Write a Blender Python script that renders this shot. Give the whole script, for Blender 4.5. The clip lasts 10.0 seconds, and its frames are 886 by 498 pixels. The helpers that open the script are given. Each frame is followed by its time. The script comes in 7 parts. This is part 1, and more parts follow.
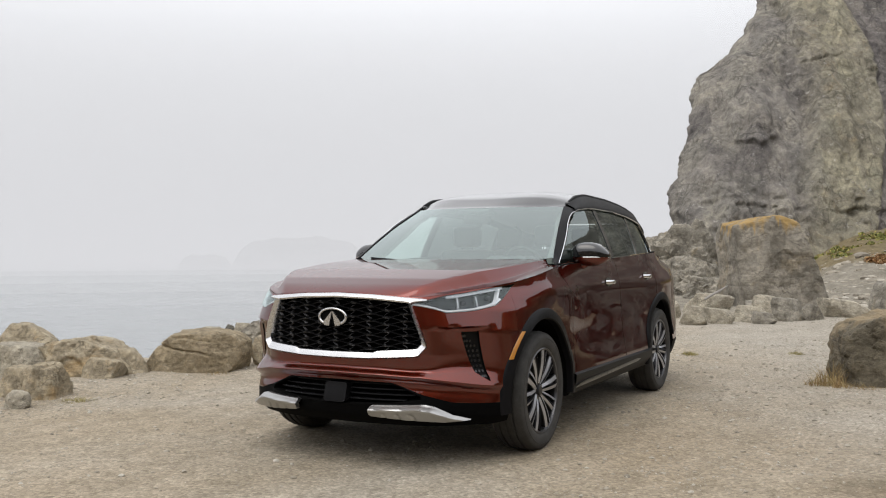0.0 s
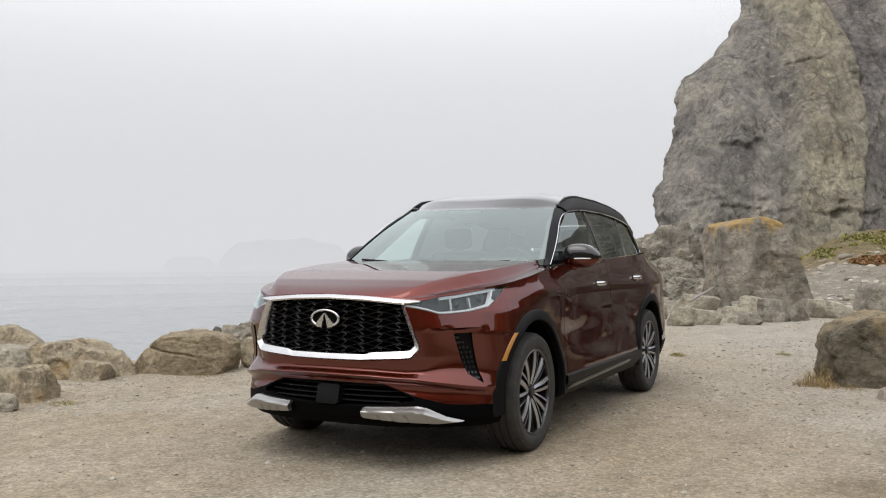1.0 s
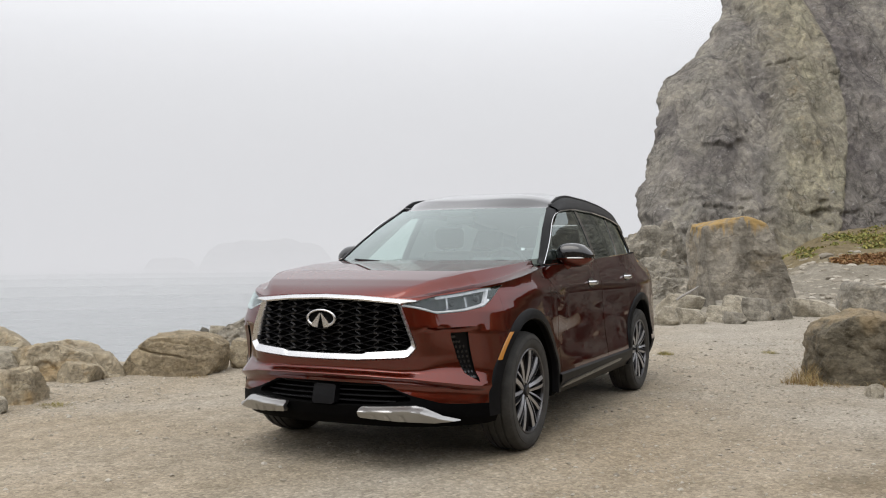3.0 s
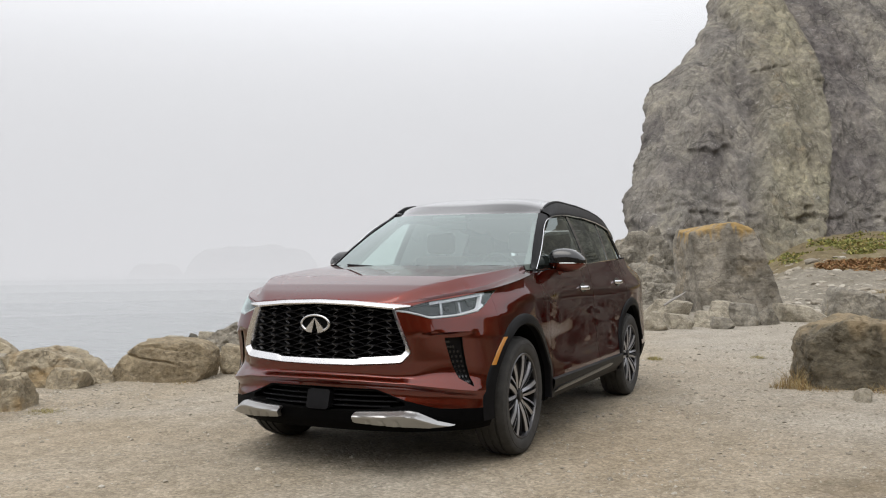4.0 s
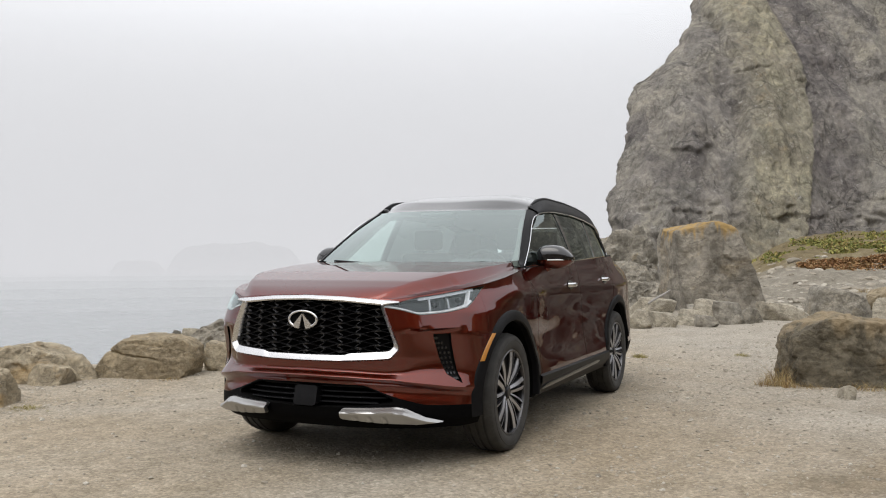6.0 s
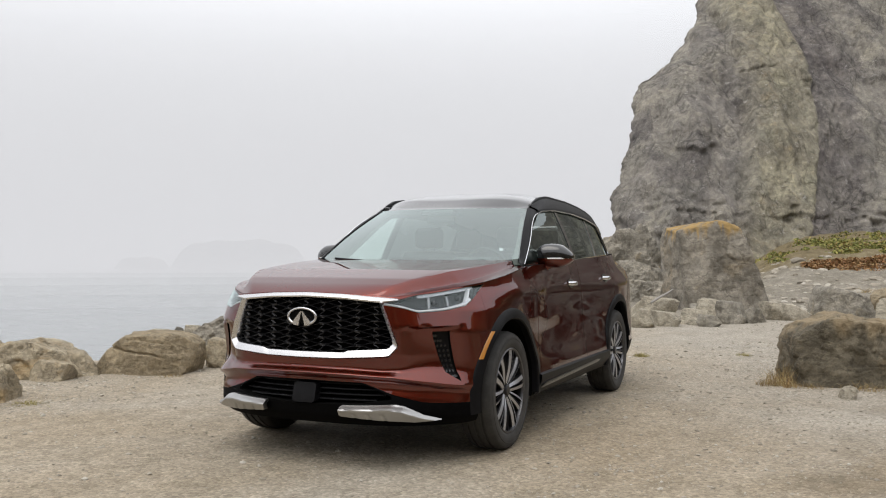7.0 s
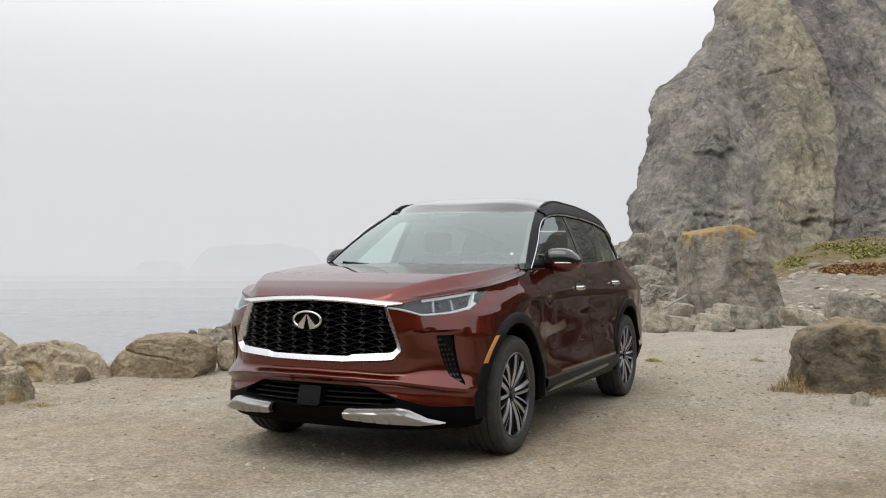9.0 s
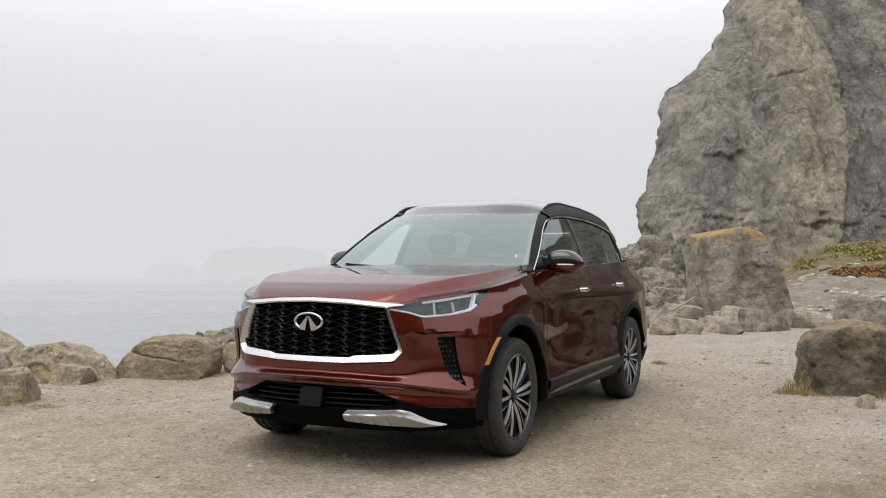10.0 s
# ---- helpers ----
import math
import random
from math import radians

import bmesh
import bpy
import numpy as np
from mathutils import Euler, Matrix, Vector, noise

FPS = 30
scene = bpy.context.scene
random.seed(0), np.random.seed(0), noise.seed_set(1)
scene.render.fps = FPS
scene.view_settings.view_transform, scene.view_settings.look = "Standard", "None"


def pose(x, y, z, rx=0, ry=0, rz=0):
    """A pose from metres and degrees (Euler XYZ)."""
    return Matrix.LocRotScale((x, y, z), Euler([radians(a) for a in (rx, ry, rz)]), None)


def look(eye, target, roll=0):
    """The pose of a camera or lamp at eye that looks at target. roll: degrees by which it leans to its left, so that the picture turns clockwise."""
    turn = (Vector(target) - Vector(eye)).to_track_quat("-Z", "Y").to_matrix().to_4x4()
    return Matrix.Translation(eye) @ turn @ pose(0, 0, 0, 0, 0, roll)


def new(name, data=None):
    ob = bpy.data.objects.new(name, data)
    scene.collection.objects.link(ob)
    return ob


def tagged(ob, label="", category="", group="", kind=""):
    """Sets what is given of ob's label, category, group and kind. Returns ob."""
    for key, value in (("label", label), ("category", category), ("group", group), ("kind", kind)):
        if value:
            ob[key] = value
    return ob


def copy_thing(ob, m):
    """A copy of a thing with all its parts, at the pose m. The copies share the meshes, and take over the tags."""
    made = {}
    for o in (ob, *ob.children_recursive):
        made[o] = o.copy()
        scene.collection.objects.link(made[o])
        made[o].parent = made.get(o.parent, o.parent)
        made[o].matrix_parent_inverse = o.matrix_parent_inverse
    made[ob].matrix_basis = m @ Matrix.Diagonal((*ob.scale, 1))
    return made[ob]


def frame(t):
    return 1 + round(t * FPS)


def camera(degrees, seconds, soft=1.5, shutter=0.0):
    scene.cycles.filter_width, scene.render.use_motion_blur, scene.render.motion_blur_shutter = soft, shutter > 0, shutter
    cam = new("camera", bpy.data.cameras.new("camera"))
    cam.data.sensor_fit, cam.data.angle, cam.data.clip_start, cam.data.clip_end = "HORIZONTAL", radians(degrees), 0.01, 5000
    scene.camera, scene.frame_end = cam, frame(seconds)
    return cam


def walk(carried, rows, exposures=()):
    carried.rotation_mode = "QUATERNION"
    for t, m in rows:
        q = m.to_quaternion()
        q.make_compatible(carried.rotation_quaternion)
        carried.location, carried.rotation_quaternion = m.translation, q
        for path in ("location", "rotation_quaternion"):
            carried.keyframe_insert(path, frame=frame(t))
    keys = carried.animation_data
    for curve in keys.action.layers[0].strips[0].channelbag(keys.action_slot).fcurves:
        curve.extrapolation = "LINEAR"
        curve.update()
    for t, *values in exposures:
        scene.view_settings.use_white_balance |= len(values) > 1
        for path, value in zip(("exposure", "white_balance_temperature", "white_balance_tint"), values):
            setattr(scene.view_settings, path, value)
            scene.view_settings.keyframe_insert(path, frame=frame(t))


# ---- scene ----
cam = camera(52.056, 10.0, soft=1.1)
# seconds, place, then yaw, pitch and roll in degrees
PATH = [
    (0.0, 3.1516, -5.4673, 1.2522, 28.094, 0.392, 0.095),
    (0.5, 3.1325, -5.4760, 1.2541, 27.543, 0.473, 0.043),
    (1.0, 3.1103, -5.4838, 1.2507, 27.173, 0.493, 0.138),
    (1.5, 3.0924, -5.4968, 1.2486, 27.000, 0.523, 0.082),
    (2.0, 3.0787, -5.5123, 1.2455, 26.739, 0.481, 0.073),
    (2.5, 3.0600, -5.5196, 1.2458, 26.436, 0.408, 0.209),
    (4.0, 3.0074, -5.5626, 1.2429, 25.206, 0.874, 0.308),
    (4.5, 2.9851, -5.5747, 1.2379, 24.817, 0.895, 0.307),
    (5.0, 2.9650, -5.5739, 1.2366, 24.328, 0.644, 0.251),
    (5.5, 2.9654, -5.5640, 1.2329, 24.141, 0.789, 0.175),
    (7.0, 2.9980, -5.5457, 1.2276, 24.435, 0.644, -0.192),
    (7.5, 3.0177, -5.5421, 1.2316, 24.587, 0.790, -0.296),
    (8.0, 3.0322, -5.5402, 1.2267, 24.819, 0.869, -0.326),
    (8.5, 3.0552, -5.5321, 1.2245, 25.129, 0.774, -0.331),
    (9.0, 3.0716, -5.5240, 1.2263, 25.532, 0.907, -0.322),
    (9.5, 3.0910, -5.5110, 1.2223, 25.743, 0.982, -0.269),
    (10.0, 3.1194, -5.5052, 1.2207, 26.142, 1.067, -0.330),
]
walk(cam, [(t, pose(x, y, z, 90 + pitch, roll, yaw)) for t, x, y, z, yaw, pitch, roll in PATH])

# ---- overcast sky and a broad, weak sun ----
world = bpy.data.worlds.new("world")
scene.world = world
world.use_nodes = True
wn, wl = world.node_tree.nodes, world.node_tree.links
wn.clear()
w_out = wn.new("ShaderNodeOutputWorld")
w_sky = wn.new("ShaderNodeTexSky")
w_sky.sky_type, w_sky.sun_disc = "NISHITA", False
w_sky.sun_elevation, w_sky.sun_rotation = radians(63), radians(191)
w_sky.dust_density, w_sky.air_density = 6.0, 1.0
w_bg1 = wn.new("ShaderNodeBackground")
w_bg1.inputs["Strength"].default_value = 0.02
wl.new(w_sky.outputs[0], w_bg1.inputs["Color"])
w_co = wn.new("ShaderNodeTexCoord")
w_sep = wn.new("ShaderNodeSeparateXYZ")
wl.new(w_co.outputs["Generated"], w_sep.inputs[0])
w_ramp = wn.new("ShaderNodeValToRGB")
wl.new(w_sep.outputs["Z"], w_ramp.inputs[0])
w_els = w_ramp.color_ramp.elements
w_els[0].position, w_els[0].color = 0.0, (0.625, 0.625, 0.655, 1)
w_els[1].position, w_els[1].color = 1.0, (1.42, 1.42, 1.44, 1)
for w_p, w_c in ((0.05, (0.725, 0.725, 0.75, 1)), (0.12, (0.82, 0.821, 0.84, 1)), (0.26, (0.925, 0.927, 0.945, 1)), (0.55, (1.14, 1.14, 1.16, 1))):
    w_e = w_els.new(w_p)
    w_e.color = w_c
w_noi = wn.new("ShaderNodeTexNoise")
w_noi.inputs["Scale"].default_value, w_noi.inputs["Detail"].default_value = 1.6, 3
wl.new(w_co.outputs["Generated"], w_noi.inputs["Vector"])
w_map = wn.new("ShaderNodeMapRange")
w_map.inputs["To Min"].default_value, w_map.inputs["To Max"].default_value = 0.95, 1.05
wl.new(w_noi.outputs["Fac"], w_map.inputs["Value"])
w_bg2 = wn.new("ShaderNodeBackground")
wl.new(w_ramp.outputs["Color"], w_bg2.inputs["Color"])
wl.new(w_map.outputs[0], w_bg2.inputs["Strength"])
w_add = wn.new("ShaderNodeAddShader")
wl.new(w_bg1.outputs[0], w_add.inputs[0])
wl.new(w_bg2.outputs[0], w_add.inputs[1])
wl.new(w_add.outputs[0], w_out.inputs["Surface"])

sun = new("sun", bpy.data.lights.new("sun", "SUN"))
sun.data.energy, sun.data.angle, sun.data.color = 1.05, radians(50), (1.0, 0.97, 0.92)
sun.matrix_world = look((0, 0, 0), (0.10, 0.62, -1.0))

# ---- materials ----
def mat_new(name):
    m = bpy.data.materials.new(name)
    m.use_nodes = True
    n, l = m.node_tree.nodes, m.node_tree.links
    return m, n, l, n["Principled BSDF"]


def coords(n, l, scale=(1, 1, 1), space="Object"):
    co, mp = n.new("ShaderNodeTexCoord"), n.new("ShaderNodeMapping")
    mp.inputs["Scale"].default_value = scale
    l.new(co.outputs[space], mp.inputs["Vector"])
    return mp.outputs[0]


def noise_node(n, l, vec, scale, detail=4, rough=0.55, warp=0.0):
    t = n.new("ShaderNodeTexNoise")
    t.inputs["Scale"].default_value, t.inputs["Detail"].default_value = scale, detail
    t.inputs["Roughness"].default_value, t.inputs["Distortion"].default_value = rough, warp
    l.new(vec, t.inputs["Vector"])
    return t.outputs["Fac"]


def ramp(n, l, fac, stops):
    r = n.new("ShaderNodeValToRGB")
    e = r.color_ramp.elements
    while len(e) < len(stops):
        e.new(0.5)
    for el, (p, c) in zip(e, stops):
        el.position, el.color = p, (*c, 1) if len(c) == 3 else c
    l.new(fac, r.inputs[0])
    return r.outputs["Color"]


def mix(n, l, fac, a, b, mode="MIX"):
    x = n.new("ShaderNodeMix")
    x.data_type, x.blend_type = "RGBA", mode
    for sock, v in ((x.inputs[0], fac), (x.inputs[6], a), (x.inputs[7], b)):
        if hasattr(v, "links"):
            l.new(v, sock)
        else:
            sock.default_value = v if not isinstance(v, tuple) else (*v, 1)
    return x.outputs[2]


def value(n, l, fac, lo, hi, a=0.0, b=1.0):
    m = n.new("ShaderNodeMapRange")
    for k, v in (("From Min", lo), ("From Max", hi), ("To Min", a), ("To Max", b)):
        m.inputs[k].default_value = v
    l.new(fac, m.inputs["Value"])
    return m.outputs[0]


def bump(n, l, bsdf, height, strength, distance, before=None):
    b = n.new("ShaderNodeBump")
    b.inputs["Strength"].default_value, b.inputs["Distance"].default_value = strength, distance
    l.new(height, b.inputs["Height"])
    if before:
        l.new(before, b.inputs["Normal"])
    l.new(b.outputs[0], bsdf.inputs["Normal"])
    return b.outputs[0]


def plain(name, color, rough=0.5, metal=0.0, coat=0.0, grain=0.0, scale=60.0, vary=0.12):
    """A simple material with a slight mottle in colour and roughness."""
    m, n, l, b = mat_new(name)
    vec = coords(n, l)
    f = noise_node(n, l, vec, scale, 5)
    f2 = noise_node(n, l, vec, scale * 0.07, 3)
    lo = tuple(c * (1 - vary) for c in color)
    hi = tuple(min(1, c * (1 + vary)) for c in color)
    c1 = ramp(n, l, f2, [(0.3, lo), (0.7, hi)])
    l.new(c1, b.inputs["Base Color"])
    l.new(value(n, l, f, 0.3, 0.7, max(0.0, rough * 0.88), min(1, rough * 1.12)), b.inputs["Roughness"])
    b.inputs["Metallic"].default_value, b.inputs["Coat Weight"].default_value = metal, coat
    b.inputs["Coat Roughness"].default_value = 0.03
    if grain:
        bump(n, l, b, f, 0.5, grain)
    return m


def facet_height(n, l, vec, scales):
    """Broken stone: every cell of a net slopes its own way."""
    total = None
    for sc in scales:
        wv = mix(n, l, 0.25 / sc, vec, noise_node(n, l, vec, sc * 1.5, 5, 0.6), "ADD")
        vo = n.new("ShaderNodeTexVoronoi")
        vo.inputs["Scale"].default_value = sc
        l.new(wv, vo.inputs["Vector"])
        off, lean, dot = (n.new("ShaderNodeVectorMath") for _ in range(3))
        off.operation, lean.operation, dot.operation = "SUBTRACT", "SUBTRACT", "DOT_PRODUCT"
        l.new(wv, off.inputs[0])
        l.new(vo.outputs["Position"], off.inputs[1])
        l.new(vo.outputs["Color"], lean.inputs[0])
        lean.inputs[1].default_value = (0.5, 0.5, 0.5)
        l.new(off.outputs[0], dot.inputs[0])
        l.new(lean.outputs[0], dot.inputs[1])
        if total is None:
            total = dot.outputs["Value"]
        else:
            ad = n.new("ShaderNodeMath")
            l.new(total, ad.inputs[0])
            l.new(dot.outputs["Value"], ad.inputs[1])
            total = ad.outputs[0]
    return total


def stone(name, dark, mid, light, tint, scale=1.0, bump_d=0.03, tint_lo=0.55, streak=(1, 1, 1)):
    """Rock: three greys by noise, a warm or mossy tint in patches, fine cracks and grain."""
    m, n, l, b = mat_new(name)
    vec = coords(n, l)
    svec = coords(n, l, streak)
    big = noise_node(n, l, svec, 1.3 * scale, 6, 0.62, 0.6)
    fine = noise_node(n, l, vec, 14 * scale, 8, 0.7)
    c = ramp(n, l, big, [(0.28, dark), (0.5, mid), (0.74, light)])
    pt = noise_node(n, l, vec, 0.8 * scale, 5, 0.6, 1.0)
    c = mix(n, l, value(n, l, pt, tint_lo, tint_lo + 0.16, 0, 0.75), c, tint)
    warp = mix(n, l, 0.30 / scale, vec, noise_node(n, l, vec, 2.6 * scale, 5, 0.65), "ADD")
    tilt = n.new("ShaderNodeMapping")
    tilt.inputs["Rotation"].default_value, tilt.inputs["Scale"].default_value = (0.25, -0.38, 0.2), (0.30, 0.30, 2.6)
    l.new(warp, tilt.inputs["Vector"])
    layer = noise_node(n, l, tilt.outputs[0], 4.6 * scale, 7, 0.72)
    c = mix(n, l, 0.65, c, ramp(n, l, layer, [(0.34, (0.56, 0.55, 0.53)), (0.45, (0.97, 0.97, 0.97)), (0.66, (1.22, 1.21, 1.18))]), "MULTIPLY")
    cell = n.new("ShaderNodeTexVoronoi")
    cell.inputs["Scale"].default_value = 5.5 * scale
    l.new(warp, cell.inputs["Vector"])
    tone = n.new("ShaderNodeSeparateColor")
    l.new(cell.outputs["Color"], tone.inputs[0])
    c = mix(n, l, 0.55, c, ramp(n, l, tone.outputs[0], [(0.0, (0.72, 0.71, 0.69)), (0.5, (1.0, 1.0, 1.0)), (1.0, (1.25, 1.23, 1.19))]), "MULTIPLY")
    c = mix(n, l, 0.55, c, ramp(n, l, fine, [(0.3, (0.35, 0.35, 0.35)), (0.7, (1.25, 1.25, 1.25))]), "MULTIPLY")
    cr = n.new("ShaderNodeTexVoronoi")
    cr.feature = "DISTANCE_TO_EDGE"
    cr.inputs["Scale"].default_value = 1.7 * scale
    wv = mix(n, l, 0.35, svec, noise_node(n, l, vec, 2.2 * scale, 4), "ADD")
    l.new(wv, cr.inputs["Vector"])
    crack = value(n, l, cr.outputs["Distance"], 0.0, 0.022, 0.0, 1.0)
    crack = mix(n, l, value(n, l, noise_node(n, l, vec, 1.6 * scale, 4), 0.46, 0.58, 0.0, 1.0), (1.0, 1.0, 1.0), crack)
    c = mix(n, l, value(n, l, crack, 0, 1, 0.55, 0), c, (0.05, 0.045, 0.04))
    l.new(c, b.inputs["Base Color"])
    b.inputs["Roughness"].default_value = 0.88
    b.inputs["Specular IOR Level"].default_value = 0.3
    n0 = bump(n, l, b, facet_height(n, l, vec, (2.4 * scale, 6.5 * scale, 16 * scale)), 0.55, 1.1)
    n0 = bump(n, l, b, layer, 0.8, bump_d * 0.9, n0)
    n1 = bump(n, l, b, fine, 0.8, bump_d * 0.5, n0)
    n2 = bump(n, l, b, crack, 0.2, bump_d * 0.4, n1)
    bump(n, l, b, big, 0.35, bump_d, n2)
    return m


M_ROCK_TAN = stone("rock_tan", (0.23, 0.195, 0.135), (0.40, 0.342, 0.245), (0.54, 0.48, 0.365), (0.42, 0.28, 0.12), 2.2, 0.035, 0.52)
M_ROCK_OLIVE = stone("rock_olive", (0.22, 0.178, 0.115), (0.33, 0.272, 0.182), (0.43, 0.36, 0.25), (0.24, 0.17, 0.08), 2.0, 0.035, 0.6, (0.5, 1, 2.5))
M_ROCK_GREY = stone("rock_grey", (0.165, 0.153, 0.128), (0.285, 0.263, 0.22), (0.41, 0.378, 0.315), (0.33, 0.24, 0.10), 1.6, 0.035, 0.6)
M_ROCK_DARK = stone("rock_dark", (0.07, 0.068, 0.06), (0.13, 0.125, 0.11), (0.22, 0.205, 0.17), (0.19, 0.15, 0.075), 1.8, 0.035, 0.56)
M_ROCK_PALE = stone("rock_pale", (0.27, 0.245, 0.195), (0.42, 0.382, 0.305), (0.53, 0.485, 0.40), (0.42, 0.33, 0.21), 2.4, 0.035, 0.6)


def make_paint():
    m, n, l, b = mat_new("metallic_red_paint")
    vec = coords(n, l)
    flake = noise_node(n, l, vec, 900, 2)
    soft = noise_node(n, l, vec, 1.1, 3)
    c = ramp(n, l, flake, [(0.3, (0.100, 0.0088, 0.0030)), (0.7, (0.156, 0.0156, 0.0055))])
    l.new(c, b.inputs["Base Color"])
    b.inputs["Metallic"].default_value = 1.0
    b.inputs["Specular Tint"].default_value = (0.36, 0.09, 0.04, 1)
    l.new(value(n, l, soft, 0.3, 0.7, 0.26, 0.32), b.inputs["Roughness"])
    b.inputs["Coat Weight"].default_value, b.inputs["Coat Roughness"].default_value = 1.0, 0.015
    b.inputs["Coat IOR"].default_value = 1.65
    return m


def make_glass(name, tint, ior=1.5, gain=1.0):
    """A thin pane: a clear, slightly tinted sheet with a mirror gloss on top."""
    m = bpy.data.materials.new(name)
    m.use_nodes = True
    n, l = m.node_tree.nodes, m.node_tree.links
    n.clear()
    out, mx = n.new("ShaderNodeOutputMaterial"), n.new("ShaderNodeMixShader")
    tr, gl, fr = n.new("ShaderNodeBsdfTransparent"), n.new("ShaderNodeBsdfGlossy"), n.new("ShaderNodeLayerWeight")
    tr.inputs["Color"].default_value = (*tint, 1)
    gl.inputs["Roughness"].default_value = 0.01
    gl.inputs["Color"].default_value = (0.90, 1.0, 0.985, 1)
    k = n.new("ShaderNodeMath")
    k.operation = "POWER"
    k.inputs[1].default_value = 4.0
    l.new(fr.outputs["Facing"], k.inputs[0])
    r0 = min(0.5, gain * ((ior - 1) / (ior + 1)) ** 2)
    l.new(value(n, l, k.outputs[0], 0, 1, r0, 1.0), mx.inputs["Fac"])
    l.new(tr.outputs[0], mx.inputs[1])
    l.new(gl.outputs[0], mx.inputs[2])
    l.new(mx.outputs[0], out.inputs["Surface"])
    return m


M_PAINT = make_paint()
M_BLACK_GLOSS = plain("gloss_black", (0.008, 0.008, 0.009), 0.18, coat=1.0)
M_PLASTIC = plain("black_plastic", (0.008, 0.008, 0.009), 0.42, grain=0.0004, scale=400)
M_MESH = plain("grille_black", (0.012, 0.012, 0.013), 0.30, coat=0.25)
M_VOID = plain("matt_black", (0.004, 0.004, 0.004), 0.9)
M_CHROME_SOFT = plain("brushed_chrome", (0.66, 0.66, 0.67), 0.28, metal=1.0, vary=0.03)
M_CHROME = plain("chrome", (0.74, 0.75, 0.77), 0.07, metal=1.0, vary=0.03)
M_RIM = plain("rim_grey", (0.11, 0.11, 0.115), 0.3, metal=0.8)
M_SILL = plain("satin_grey", (0.20, 0.20, 0.20), 0.30, metal=1.0, vary=0.05)
M_SATIN = plain("satin_silver", (0.42, 0.42, 0.415), 0.36, metal=1.0, vary=0.05)
M_ALLOY = plain("machined_alloy", (0.46, 0.475, 0.51), 0.30, metal=0.7, vary=0.06, scale=120)
M_ALLOY_DARK = plain("dark_alloy", (0.035, 0.035, 0.038), 0.35, metal=0.6)
# the black plastic again, darkened for the shade low on the body
M_PLASTIC_SHADE = plain("black_plastic_shade", (0.0028, 0.0028, 0.003), 0.6, grain=0.0004, scale=400)
M_SATIN_BLACK = plain("satin_black", (0.006, 0.006, 0.007), 0.40)
for m_, level in ((M_PLASTIC, 0.10), (M_VOID, 0.05), (M_SATIN_BLACK, 0.10), (M_PLASTIC_SHADE, 0.03)):
    m_.node_tree.nodes["Principled BSDF"].inputs["Specular IOR Level"].default_value = level
M_RUBBER = plain("tyre_rubber", (0.038, 0.037, 0.035), 0.8, grain=0.0006, scale=180, vary=0.25)
M_AMBER = plain("amber_plastic", (0.40, 0.155, 0.006), 0.4, coat=0.1)
M_LAMP_GREY = plain("lamp_reflector", (0.46, 0.47, 0.48), 0.25, metal=0.6, coat=0.5)
M_LAMP_WHITE = plain("lamp_white", (0.80, 0.81, 0.83), 0.2, coat=0.5)
M_LAMP_DARK = plain("lamp_housing", (0.022, 0.022, 0.024), 0.25, metal=0.4)
M_DISC = plain("brake_steel", (0.07, 0.068, 0.066), 0.35, metal=1.0)
M_SEAT = plain("dark_leather", (0.03, 0.028, 0.027), 0.5, grain=0.001)
M_TRIM = plain("grey_cabin_trim", (0.16, 0.15, 0.14), 0.7)
M_TAIL = plain("red_lens", (0.35, 0.01, 0.01), 0.15, coat=0.8)
M_WINDSCREEN = make_glass("windscreen_glass", (0.70, 0.86, 0.83), 1.52, 5.4)
M_SIDE_GLASS = make_glass("side_glass", (0.62, 0.68, 0.64), 1.5, 1.3)
M_PRIVACY = make_glass("privacy_glass", (0.10, 0.105, 0.10), 1.55, 1.0)
# paler than the black bars: highlights of the grille put into colour
M_GLINT = plain("grille_glint", (0.20, 0.20, 0.21), 0.3, metal=0.7)
M_LENS = make_glass("lamp_lens", (0.93, 0.94, 0.95), 1.45, 1.0)

# ---- the large forms ----
def mesh_from(name, verts, faces, material, smooth=True):
    me = bpy.data.meshes.new(name)
    me.from_pydata([tuple(v) for v in verts], [], [tuple(f) for f in faces])
    me.update()
    me.materials.append(material)
    if smooth:
        me.polygons.foreach_set("use_smooth", [True] * len(me.polygons))
    return me


def grid_faces(nu, nv):
    i = np.arange(nu * nv).reshape(nu, nv)
    return np.stack([i[:-1, :-1], i[1:, :-1], i[1:, 1:], i[:-1, 1:]], -1).reshape(-1, 4)


def sstep(a, b, x):
    t = np.clip((x - a) / (b - a), 0, 1)
    return t * t * (3 - 2 * t)


def fbm(x, y, z, octaves=4, h=1.0):
    return noise.fractal(Vector((x, y, z)), h, 2.0, octaves)


SEA_Z = -2.4


def land_height(x, y):
    """Height of the ground: a flat gravel lay-by, a drop to the sea, a rubble bank rising to the cliff."""
    xs = np.where(y > 2.6, -4.1 - (y - 2.6) * 0.13, -4.1)
    ys = 2.3 + np.maximum(0, -4.0 - x) * 0.02
    sea = np.minimum(xs - x, y - ys)
    z = -5.0 * sstep(0.3, 5.0, sea)
    back = np.maximum(0, y - 15.5)
    u, v = (x - 2.965) * 0.9125 + (y + 5.564) * 0.409, -(x - 2.965) * 0.409 + (y + 5.564) * 0.9125
    z = z + (0.85 * sstep(0, 20, back) + 0.90 * sstep(10, 24, back) + 0.9 * sstep(21, 31, back)) * sstep(0.27, 0.40, u / np.maximum(v, 1)) * (v > 1)
    return z


